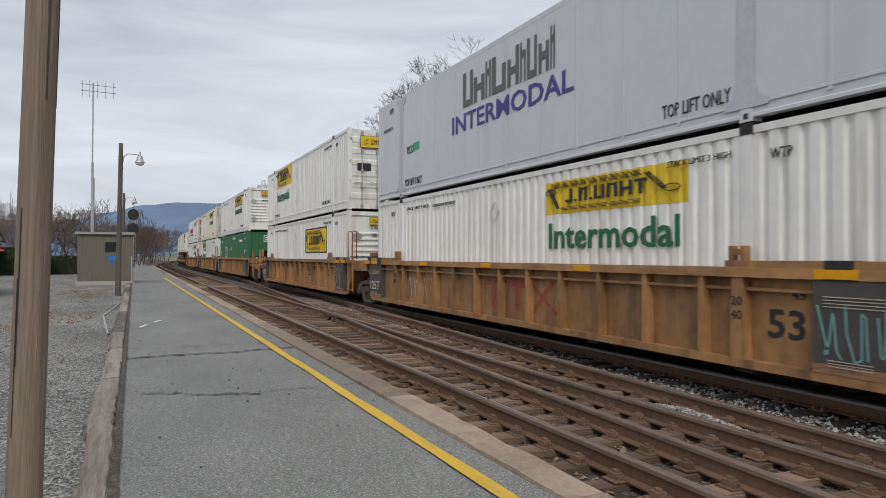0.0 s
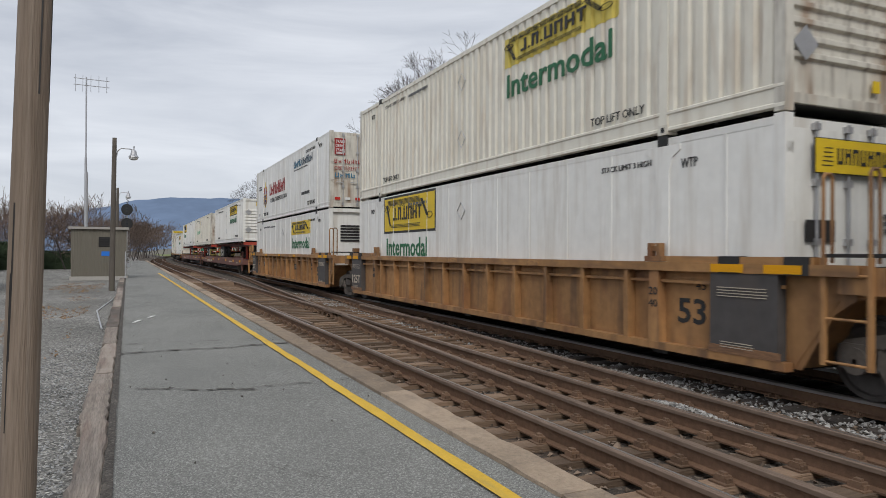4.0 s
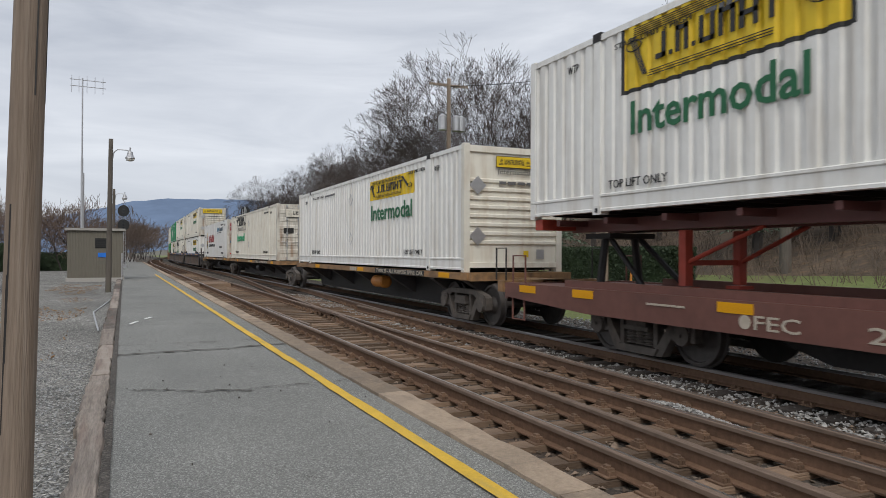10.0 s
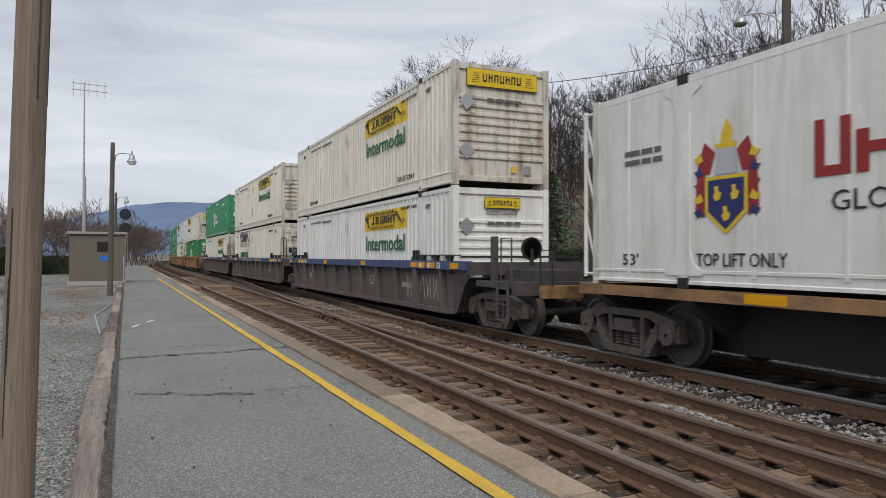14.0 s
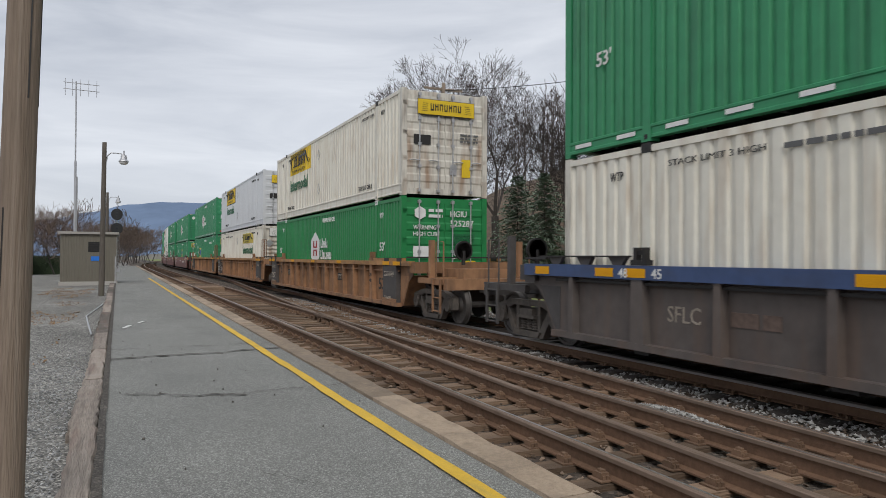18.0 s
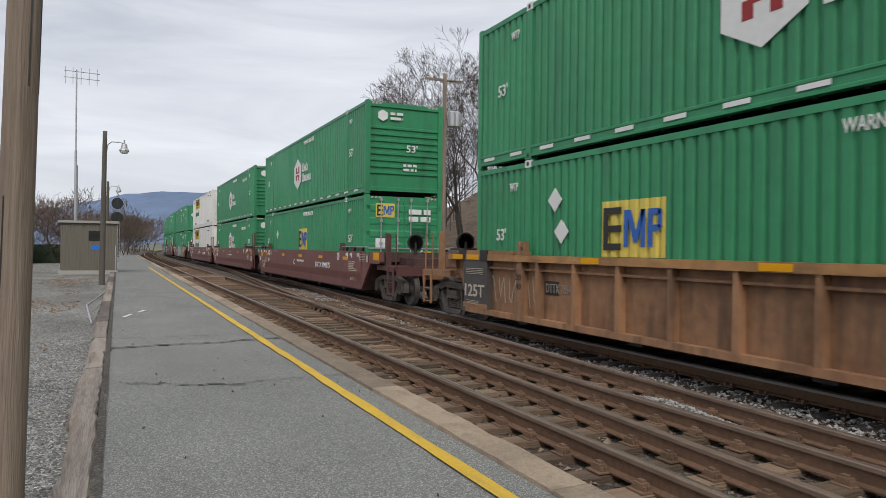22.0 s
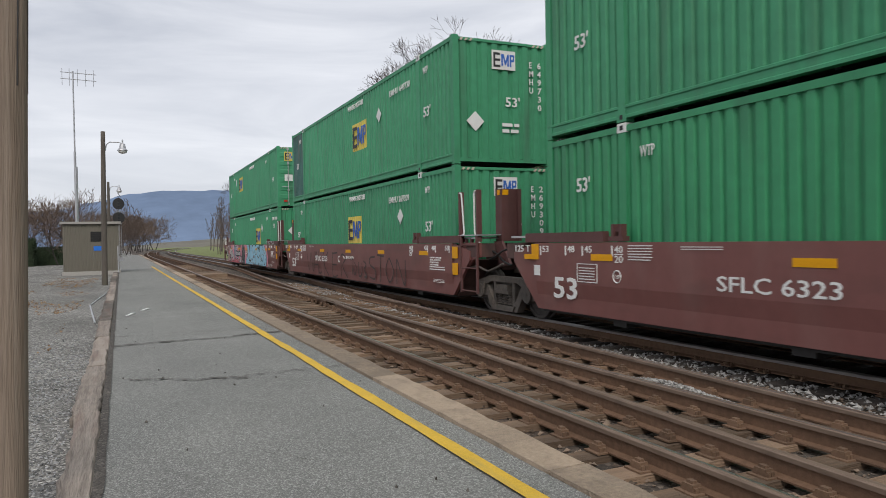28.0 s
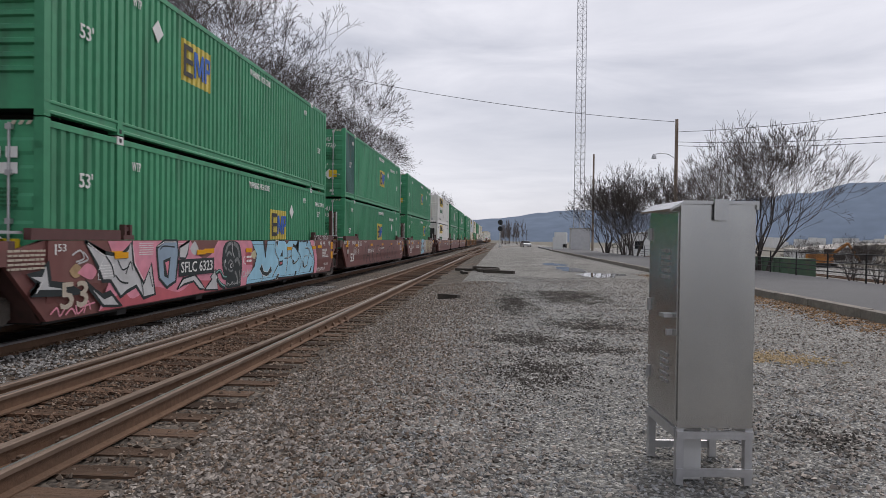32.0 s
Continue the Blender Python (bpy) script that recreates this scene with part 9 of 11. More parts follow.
def crown_kind(seed, height, first=0.24, limbs=4, spread_a=0.62, ratio=0.79, stems=1, levels=9, lean=0.0, fork=2.42, thin=0.0098, rise=0.1):
    """A broad bare tree: a short trunk that forks again and again into a rounded crown of fine twigs."""
    r = random.Random(seed)
    segs = []

    def limb(p, d, length, rad, level):
        n = 3 if level < 3 else 2 if level < 5 else 1
        for i in range(n):
            d = (d + Vector((r.uniform(-1, 1), r.uniform(-1, 1), r.uniform(-0.7, 0.9))) * (0.16 + 0.02 * level)).normalized()
            q = p + d * (length / n)
            r1 = rad * 0.85
            segs.append((p, q, rad, r1, level))
            if i < n - 1 and level > 0 and r.random() < 0.42:
                w = (d * 0.6 + Vector((r.uniform(-1, 1), r.uniform(-1, 1), r.uniform(-0.3, 0.6))) * 0.7).normalized()
                limb(q, w, length * 0.55, rad * 0.4, min(levels, level + 3))
            p, rad = q, r1
        if level >= levels:
            return
        kids = 2 + (r.random() < fork - 2)
        turn = r.uniform(0, math.tau)
        a = d.orthogonal().normalized()
        b = d.cross(a)
        for k in range(kids):
            t = turn + k * math.tau / kids + r.uniform(-0.4, 0.4)
            wide = spread_a * r.uniform(0.45, 1.15)
            w = (d + (a * math.cos(t) + b * math.sin(t)) * wide + Vector((0, 0, rise if level < 6 else 0.5 * rise))).normalized()
            limb(p, w, length * ratio * r.uniform(0.75, 1.12), rad * (0.74 if k == 0 else 0.62), level + 1)

    for k in range(stems):
        t = k * math.tau / stems + r.uniform(0, 1)
        out = 0.0 if stems == 1 else 0.34
        d = Vector((out * math.cos(t) + lean, out * math.sin(t), 1)).normalized()
        p = Vector((math.cos(t), math.sin(t), 0)) * (0.0 if stems == 1 else 0.25)
        rad = height * (0.019 if stems == 1 else 0.011)
        for i in range(3):
            q = p + (d + Vector((r.uniform(-1, 1), r.uniform(-1, 1), 0)) * 0.06) * (height * first / 3)
            segs.append((p, q, rad, rad * 0.93, 0))
            p, rad = q, rad * 0.93
        turn = r.uniform(0, math.tau)
        for j in range(limbs):
            u = turn + j * math.tau / limbs + r.uniform(-0.4, 0.4)
            wide = r.uniform(0.35, 0.95) if j else 0.12
            limb(p, (d + Vector((math.cos(u), math.sin(u), 0)) * wide).normalized(), height * 0.2, rad * (0.72 if j == 0 else 0.55), 1)
    top = max(q[1].z for q in segs)
    k = height / top
    segs = [(p * k, q * k, u, v, lv) for p, q, u, v, lv in segs]
    return tubes([q for q in segs if q[4] < 3], 0.02), tubes([q for q in segs if q[4] >= 3], thin)


KINDS = [crown_kind(1, 18), crown_kind(2, 20, 0.3, 3, 0.55), crown_kind(3, 16, 0.2, 4, 0.7), crown_kind(5, 19, 0.28, 3, 0.6, lean=0.14)]
# denser, low-forking kinds for the thickets
LOT_TREES = [crown_kind(71, 7.0, 0.12, 4, 0.7, 0.8, stems=2, levels=6, thin=0.013), crown_kind(72, 6.5, 0.1, 4, 0.75, 0.8, stems=3, levels=6, thin=0.013)]
BUSHES = [crown_kind(61, 9.4, 0.1, 3, 0.45, 0.8, stems=5, levels=7, thin=0.0075, rise=0.2), crown_kind(62, 9.0, 0.12, 3, 0.5, 0.8, stems=5, levels=7, thin=0.0075, rise=0.16)]


def stem(r, base, d, height, rad, first=0.35, limbs=13, twigs=4, reach=0.27):
    """One upright stem with rising limbs and twigs."""
    segs = []
    p, axis = Vector(base), []
    n = 6
    for i in range(n):
        d = (d + Vector((r.uniform(-1, 1), r.uniform(-1, 1), 0.5)) * 0.07).normalized()
        q = p + d * (height / n)
        segs.append((p, q, rad * (1 - 0.85 * i / n), rad * (1 - 0.85 * (i + 1) / n), 1 if i else 0))
        axis.append((p, q, d))
        p = q
    for k in range(limbs):
        f = first + (1 - first) * (k + r.random()) / limbs
        i = min(n - 1, int(f * n))
        a, b, ax = axis[i]
        p = a.lerp(b, f * n - i)
        side = Vector((r.uniform(-1, 1), r.uniform(-1, 1), 0.25)).normalized()
        v = (ax * 0.6 + side * 0.8).normalized()
        ln = height * reach * (1.15 - 0.75 * f) * r.uniform(0.7, 1.2)
        lr = rad * 0.36 * (1.1 - 0.8 * f)
        for j in range(3):
            v = (v + Vector((r.uniform(-1, 1), r.uniform(-1, 1), 0.7)) * 0.16).normalized()
            q = p + v * ln / 3
            segs.append((p, q, lr * (1 - 0.28 * j), lr * (0.72 - 0.28 * j), 2))
            for t in range(twigs):
                w = (v * 0.8 + Vector((r.uniform(-1, 1), r.uniform(-1, 1), r.uniform(0, 0.8))) * 0.7).normalized()
                o = p.lerp(q, r.random())
                e = o + w * ln * r.uniform(0.15, 0.38)
                segs.append((o, e, lr * 0.3, lr * 0.12, 3))
                w2 = (w + Vector((r.uniform(-1, 1), r.uniform(-1, 1), 0.4)) * 0.6).normalized()
                segs.append((o.lerp(e, 0.6), o.lerp(e, 0.6) + w2 * ln * 0.16, lr * 0.2, lr * 0.1, 3))
            p = q
    return segs


def slim_kind(seed, height):
    r = random.Random(seed)
    segs = stem(r, (0, 0, 0), Vector((r.uniform(-0.06, 0.06), r.uniform(-0.06, 0.06), 1)).normalized(), height, height * 0.0085, 0.32, 20, 5, 0.24)
    return tubes([s for s in segs if s[4] < 2], 0.02), tubes([s for s in segs if s[4] >= 2], 0.0095)


SLIM = [slim_kind(41, 16), slim_kind(42, 18), slim_kind(43, 15)]


def bare_tree(kind, x, y, z, size, turn, label="leafless deciduous tree on the slope", group="bare trees", twigs=None):
    t = thing("bare_tree", label, "tree", group, pose(x, y, z, 0, 0, turn) @ Matrix.Diagonal((size, size, size, 1)))
    put("trunk", kind[0], BARK, t)
    put("crown", kind[1], twigs or TWIGS, t, "crown of bare branches")
    return t


def far_wood(label, spots, seed, thin=0.02):
    """Many slim trunks too far off to tell apart."""
    r = random.Random(seed)
    segs = []
    for x, y, z, h in spots:
        segs += stem(r, (x, y, z), Vector((r.uniform(-0.08, 0.08), r.uniform(-0.08, 0.08), 1)).normalized(), h, h * 0.008, 0.3, 10, 2, 0.2)
    me = tubes(segs, thin)
    tagged(put("far_wood", me, FAR_BARK_HAZE), label, "wood", kind="stuff")


rng = random.Random(31)
# the edge of the wood beside the line; the slope opposite the platform stays open but for a few trees
for i in range(46):
    y = -230 + i * 9.2 + rng.uniform(-3, 3)
    x = 25 + 3 * math.sin(y * 0.035) + 7 * smooth(60, 200, y) + rng.uniform(-2, 5) + (6 if 2 < y < 34 else 0)
    size, turn, kind = rng.uniform(0.7, 1.0), rng.uniform(0, 360), KINDS[rng.randrange(4)]
    if -24 < y < 22:
        continue
    bare_tree(kind, x, y, ground_z(x, y) - 0.15, size, turn)
for x, y, s, k in ((33.0, 11.2, 0.95, 3), (37.5, 17.0, 0.9, 1), (44.0, 6.5, 0.85, 0), (41.0, -4.0, 0.9, 1), (34.5, -13.0, 0.9, 3), (48.0, 14.0, 0.8, 2)):
    bare_tree(KINDS[k], x, y, ground_z(x, y) - 0.15, s, x * 23, "dark leafless tree on the leaf-covered slope")
for k, (y0, y1, n, near) in enumerate(((-140, -60, 60, 32), (-60, -15, 70, 40), (-15, 22, 110, 74), (22, 45, 46, 46), (45, 85, 70, 38), (85, 190, 80, 34))):
    spots = []
    for i in range(n):
        x, y = near + (98 - near) * rng.random() ** 1.3, rng.uniform(y0, y1)
        spots.append((x, y, ground_z(x, y) - 0.2, rng.uniform(9, 16)))
    far_wood("leafless grey-brown wood on the slope", spots, k)
# brown brush over the slope
segs = []
for i in range(2600):
    x, y = 28 + 60 * rng.random() ** 1.2, rng.uniform(-26, 62)
    z = ground_z(x, y) - 0.05
    for k in range(6):
        p = Vector((x + rng.uniform(-0.5, 0.5), y + rng.uniform(-0.5, 0.5), z))
        q = p + Vector((rng.uniform(-0.5, 0.5), rng.uniform(-0.5, 0.5), rng.uniform(0.3, 1.3)))
        e = q + Vector((rng.uniform(-0.4, 0.4), rng.uniform(-0.4, 0.4), rng.uniform(-0.1, 0.5)))
        segs += [(p, q, 0.016, 0.012, 3), (q, e, 0.012, 0.008, 3)]
tagged(put("undergrowth", tubes(segs), BRUSH), "bare brown brush on the leafy slope", "undergrowth", kind="stuff")
# slim trees at the wood's front, above the spruces
for i in range(26):
    x, y = rng.uniform(36, 56), rng.uniform(20, 56)
    bare_tree(SLIM[i % 3], x, y, ground_z(x, y) - 0.15, rng.uniform(0.6, 0.82), rng.uniform(0, 360), "slim leafless tree at the edge of the wood", "slim trees")
for i in range(16):
    x, y = rng.uniform(24, 40), rng.uniform(-56, -20)
    bare_tree(SLIM[i % 3], x, y, ground_z(x, y) - 0.15, rng.uniform(0.8, 1.15), rng.uniform(0, 360), "slim leafless tree at the edge of the wood", "slim trees")
# tall trees close behind the train down the line
for i in range(13):
    y = -36 - i * 8.0 + rng.uniform(-2.5, 2.5)
    x = 20.0 + rng.uniform(-1.5, 2.5) + 0.02 * abs(y)
    bare_tree(KINDS[rng.randrange(4)], x, y, ground_z(x, y) - 0.15, rng.uniform(0.95, 1.1) * (1.1 - 0.45 * smooth(-75, -130, y)), rng.uniform(0, 360))
# the round-crowned group behind the transformer pole and the lower trees beyond it
for x, y, s, k in ((22.0, 47.5, 0.8, 0), (25.8, 46.0, 0.9, 1), (20.0, 51.5, 0.72, 2), (29.5, 47.0, 0.84, 3), (33.5, 45.0, 0.74, 0), (24.0, 56.0, 0.85, 1), (19.8, 60.0, 0.7, 2), (21.0, 66.0, 0.72, 0), (22.0, 76.0, 0.72, 3), (24.0, 86.0, 0.7, 2), (26.0, 97.0, 0.68, 0), (37.5, 42.0, 0.8, 2), (41.0, 38.0, 0.72, 1)):
    bare_tree(KINDS[k], x, y, ground_z(x, y) - 0.15, s, k * 77 + x * 31)
# beyond the platform's end and round the lot
for x, y, s, k in ((-4.6, 68, 0.95, 0), (-6.8, 71, 1.0, 1), (-2.9, 73, 0.8, 1), (-9.5, 74, 1.05, 0), (-12.5, 79, 1.1, 1), (-16, 84, 1.15, 0), (-20, 88, 1.2, 1), (-1.6, 88, 0.75, 0), (-5.6, 82, 1.05, 0), (-9.0, 84, 1.1, 1)):
    bare_tree(LOT_TREES[k], x, y, -0.1, s, k * 50 + x * 13, "leafless reddish-brown tree beyond the lot", "trees round the lot", TWIGS_BROWN)
far_wood("distant leafless trees beyond the bend", [(x, y, -0.3, rng.uniform(8, 13)) for x, y in [(rng.uniform(-6, 40), rng.uniform(135, 215)) for k in range(130)] if abs(x - 9 - bend(y)) > 8], 21, 0.035)
for x, y, s, k in ((-12.9, -74, 1.12, 0), (-14.6, -79, 1.1, 1), (-16.4, -72, 1.05, 0), (-12.6, -86, 1.05, 1)):
    bare_tree(BUSHES[k], x, y, -0.3, s, x * 31, "leafless thicket of grey stems", "trees along the walkway")
for x, y, s, k in ((-13.3, -37.5, 1.02, 1), (-13.4, -47, 0.85, 0)):
    bare_tree(BUSHES[k], x, y, -0.3, s, x * 17, "many-stemmed leafless tree beyond the fence", "trees along the walkway")
for i, (x, y, s) in enumerate(((-0.6, 108, 0.95), (-2.4, 114, 1.1), (0.4, 120, 1.05), (-4.5, 118, 1.2), (1.2, 132, 1.15), (-1.2, 138, 1.25), (2.6, 165, 1.35), (4.5, 190, 1.5), (1.0, 178, 1.5), (7.0, 225, 1.7), (10.5, 262, 1.8), (4.0, 240, 1.8), (17, 104, 1.0), (18.5, 112, 1.1), (20, 124, 1.2), (22, 100, 1.1), (25, 118, 1.3))):
    bare_tree(LOT_TREES[i % 2], x, y, -0.2, s, x * 41 + i * 60, "leafless brown tree along the bend", "trees along the bend", TWIGS_BROWN)
far_wood("leafless brown thicket along the bend", [(x, y, -0.3, rng.uniform(4.5, 9.0)) for x, y in [(rng.uniform(14, 36), rng.uniform(96, 134)) for k in range(90)]], 23, 0.028)
far_wood("distant leafless trees down the line", [(rng.uniform(-9, 0), rng.uniform(-330, -230), -0.3, rng.uniform(6, 9)) for k in range(40)], 22, 0.05)
for i in range(14):
    x, y = rng.uniform(-60, -28), rng.uniform(-120, -60)
    bare_tree(BUSHES[i % 2], x, y, -2.4, rng.uniform(0.35, 0.7), rng.uniform(0, 360), "small leafless tree by the yard", "far trees")


# ---- spruces and hedge ----
def spruce_mesh(seed, height, width):
    r = random.Random(seed)
    verts, faces = [], []
    for k in range(30):
        h = (k + 0.4) / 30
        rad = width * (1 - h) ** 0.62 * (0.55 + 0.45 * min(1.0, h * 3.5)) * r.uniform(0.75, 1.12) + 0.1
        z = 2.0 + h * (height - 2.05)
        for j in range(11):
            a = r.uniform(0, math.tau)
            out = Vector((math.cos(a), math.sin(a), -0.22 + 0.3 * h))
            side = Vector((-math.sin(a), math.cos(a), 0))
            ln = rad * r.uniform(0.65, 1.08)
            steps = max(3, int(ln / 0.22))
            for i in range(steps):
                f = (i + 0.6) / steps
                c = Vector((0, 0, z + r.uniform(-0.1, 0.1))) + out * (ln * f) + Vector((0, 0, -0.12 * f * f * ln))
                s = 0.2 + 0.16 * (1 - f)
                for w in (-1, 1):
                    n = len(verts)
                    tip = c + out * s * 0.8 + side * (w * s * r.uniform(0.6, 1.1)) + Vector((0, 0, r.uniform(-0.16, 0.06)))
                    verts += [c - out * s * 0.3, tip, c + out * s * 0.5 + Vector((0, 0, r.uniform(-0.05, 0.08)))]
                    faces.append((n, n + 1, n + 2))
    me = bpy.data.meshes.new("needles")
    me.from_pydata([tuple(v) for v in verts], [], faces)
    return me


SPRUCE = [spruce_mesh(1, 9.6, 3.3), spruce_mesh(2, 9.0, 3.6)]
SPRUCE_TRUNK = made(lambda bm: rod(bm, (0, 0, -0.2), (0, 0, 7.2), 0.14, 0.03))
for x, y, s, k in ((33.0, 29.8, 1.0, 0), (36.0, 26.5, 1.1, 1), (22.3, 37.0, 0.72, 0), (24.6, 37.5, 0.8, 1), (41.0, 25.5, 0.95, 1)):
    t = thing("spruce", "blue-green spruce at the foot of the slope", "tree", "spruces", pose(x, y, ground_z(x, y) - 0.1, 0, 0, x * 40) @ Matrix.Diagonal((s, s, s, 1)))
    put("trunk", SPRUCE_TRUNK, BARK, t)
    put("crown", SPRUCE[k], NEEDLES, t, "needled boughs")


def leafy_block(name, x0, x1, y0, y1, z0, z1, count, seed):
    r = random.Random(seed)
    verts, faces = [], []
    for k in range(count):
        p = Vector((r.uniform(x0, x1), r.uniform(y0, y1), r.uniform(z0, z1)))
        if r.random() < 0.8:
            ax = r.randrange(3)
            p[ax] = ((x0, x1), (y0, y1), (z1, z1))[ax][r.randrange(2)] + r.uniform(-0.12, 0.05)
        n = len(verts)
        for _ in range(3):
            verts.append(p + Vector((r.uniform(-1, 1), r.uniform(-1, 1), r.uniform(-1, 1))) * 0.1)
        faces.append((n, n + 1, n + 2))
    n = len(verts)
    verts += [Vector((x, y, z)) for z in (z0, z1 - 0.1) for x, y in ((x0 + 0.08, y0 + 0.08), (x1 - 0.08, y0 + 0.08), (x1 - 0.08, y1 - 0.08), (x0 + 0.08, y1 - 0.08))]
    faces += [tuple(n + i for i in f) for f in ((3, 2, 1, 0), (4, 5, 6, 7), (0, 1, 5, 4), (1, 2, 6, 5), (2, 3, 7, 6), (3, 0, 4, 7))]
    me = bpy.data.meshes.new(name)
    me.from_pydata([tuple(v) for v in verts], [], faces)
    return me


for x0, x1, y0, h in ((-13.5, -3.2, 69, 1.5), (-10.5, -6.5, 66.5, 2.2)):
    tagged(put("hedge", leafy_block("hedge", x0, x1, y0, y0 + 1.4, -0.2, h, 7000, int(y0)), HEDGE), "low dark evergreen shrubs beyond the lot", "hedge", "hedges")
tagged(put("hedge", leafy_block("hedge", 21.2, 22.7, 23.2, 32.0, -0.2, 1.85, 16000, 3), HEDGE), "clipped dark green hedge on the grass", "hedge")


# ---- poles and lamps ----
def wood_pole(x, y, z, height, r0, lean_x=0.0, lean_y=0.0, label="", group="wooden poles", name="utility_pole", wood=None):
    t = thing(name, label, "pole", group, pose(x, y, z, -lean_y, lean_x, 0))
    bm = bmesh.new()
    n, sides = 16, 26
    rings = []
    r = random.Random(int(x * 10))
    for i in range(n + 1):
        zz = -0.3 + (height + 0.3) * i / n
        rad = r0 * (1 - 0.28 * i / n)
        rings.append([bm.verts.new((rad * math.cos(k * math.tau / sides) * (1 + 0.006 * r.uniform(-1, 1)), rad * math.sin(k * math.tau / sides), zz)) for k in range(sides)])
    for a, b in zip(rings, rings[1:]):
        for k in range(sides):
            bm.faces.new((a[k], a[(k + 1) % sides], b[(k + 1) % sides], b[k]))
    for f in bm.faces:
        f.smooth = True
    bm.faces.new(rings[-1])
    part("shaft", bm, wood or POLE_WOOD, t, "weathered wooden shaft")
    return t


def lamp_arm(t, z, reach, drop=0.0, size=1.0):
    """A curved arm along +x with a bell lamp."""
    bm = bmesh.new()
    pipe(bm, [(0.08, 0, z - 0.35), (0.12, 0, z - 0.1), (reach * 0.35, 0, z + 0.02), (reach * 0.8, 0, z + 0.02), (reach, 0, z - 0.02)], 0.022 * size)
    arm = part("lamp_arm", bm, GALVANISED, t, "curved lamp arm")
    bm = bmesh.new()
    disc_stack(bm, [(z - 0.02, 0.06 * size), (z - 0.04, 0.1 * size), (z - 0.2 * size, 0.13 * size), (z - 0.28 * size, 0.19 * size), (z - 0.31 * size, 0.2 * size)], "z", 18, (reach, 0, 0))
    rod(bm, (reach, 0, z - 0.02), (reach, 0, z + 0.14 * size), 0.03 * size)
    part("lamp_head", bm, GALVANISED, t, "grey bell lamp head")
    bm = bmesh.new()
    disc_stack(bm, [(z - 0.315 * size, 0.18 * size), (z - 0.4 * size, 0.15 * size), (z - 0.43 * size, 0.08 * size)], "z", 18, (reach, 0, 0))
    part("lens", bm, LENS, t, "lamp lens")


near_pole = wood_pole(-0.575, 4.66, -0.05, 8.4, 0.098, 1.35, 0.4, "grained grey-brown wooden pole beside the platform", "platform poles", "wooden_pole")
bm = bmesh.new()
r = random.Random(3)
for k in range(9):
    a = r.uniform(0, math.tau)
    z = r.uniform(0.3, 5.0)
    pts = [(0.094 * math.cos(a + 0.01 * i) * (1 - 0.03 * z), 0.094 * math.sin(a + 0.01 * i) * (1 - 0.03 * z), z + 0.3 * i) for i in range(4)]
    pipe(bm, pts, 0.006, 4)
tagged(part("drying_cracks", bm, DARK_STEEL, near_pole, "long drying cracks"), kind="stuff")
lamp = wood_pole(-0.59, 31.5, -0.05, 6.25, 0.115, 0.6, 0, "wooden lamp pole at the platform edge", "platform poles", "lamp_post", POLE_DARK)
lamp_arm(lamp, 5.82, 0.72, size=1.0)
lamp = wood_pole(-0.72, 57, -0.05, 6.3, 0.12, 0, 0, "wooden lamp pole farther along the platform", "platform poles", "lamp_post", POLE_DARK)
lamp_arm(lamp, 5.95, 0.72, size=1.0)
# pole with transformers beside the wood
pole = wood_pole(18.9, 40.6, -0.2, 13.0, 0.17, 0, 0, "utility pole with crossarm and grey transformers", "utility poles")
boxes_part("crossarm", [(-1.35, 1.35, -0.06, 0.06, 12.5, 12.64)], POLE_WOOD, pole, "wooden crossarm", 0.01)
for x in (-0.55, 0.42, 0.75):
    bm = bmesh.new()
    disc_stack(bm, [(9.6, 0.22), (9.63, 0.26), (10.5, 0.26), (10.55, 0.2), (10.62, 0.08)], "z", 16, (x, -0.25, 0))
    part("transformer", bm, GALVANISED, pole, "grey cylindrical transformer")
for x in (-1.2, 0, 1.2):
    bm = bmesh.new()
    disc_stack(bm, [(12.34, 0.03), (12.42, 0.06), (12.5, 0.06), (12.55, 0.02)], "z", 10, (x, 0, 0))
    part("insulator", bm, GALVANISED, pole)
pole = wood_pole(30.5, 25.0, -0.1, 15.5, 0.29, 0, 0, "tall mossy utility pole with a lamp arm", "utility poles", wood=POLE_DARK)
bm = bmesh.new()
pipe(bm, [(0, 0, 13.2), (-0.35, 0.42, 14.0), (-0.8, 0.96, 14.3), (-1.35, 1.6, 14.25)], 0.05)
part("lamp_arm", bm, GALVANISED, pole, "curved lamp arm")
bm = bmesh.new()
disc_stack(bm, [(13.75, 0.3), (13.85, 0.36), (14.05, 0.3), (14.3, 0.12)], "z", 16, (-1.4, 1.66, 0))
part("lamp_head", bm, GALVANISED, pole, "grey lamp head")
pole = wood_pole(20.5, 26.5, -0.2, 5.2, 0.09, 0, 0, "short weathered post by the grass", "utility poles", "wooden_post")
for x, y in ((19.0, 23.0), (24.5, 33.5)):
    bm = bmesh.new()
    rod(bm, (0, 0, 0), (0.05, 0, 1.1), 0.05)
    t = thing("marker_post", "orange marker post on the grass", "post", "marker posts", pose(x, y, -0.15))
    part("post", bm, ORANGE, t)
cab = thing("utility_box", "pale grey utility box on the grass", "utility box", m=pose(21, 38, -0.15))
boxes_part("body", [(-0.9, 0.9, -0.4, 0.4, 0, 1.3)], GALVANISED, cab, bevel=0.04)
boxes_part("lid", [(-0.95, 0.95, -0.45, 0.45, 1.3, 1.38)], GALVANISED, cab, bevel=0.02)


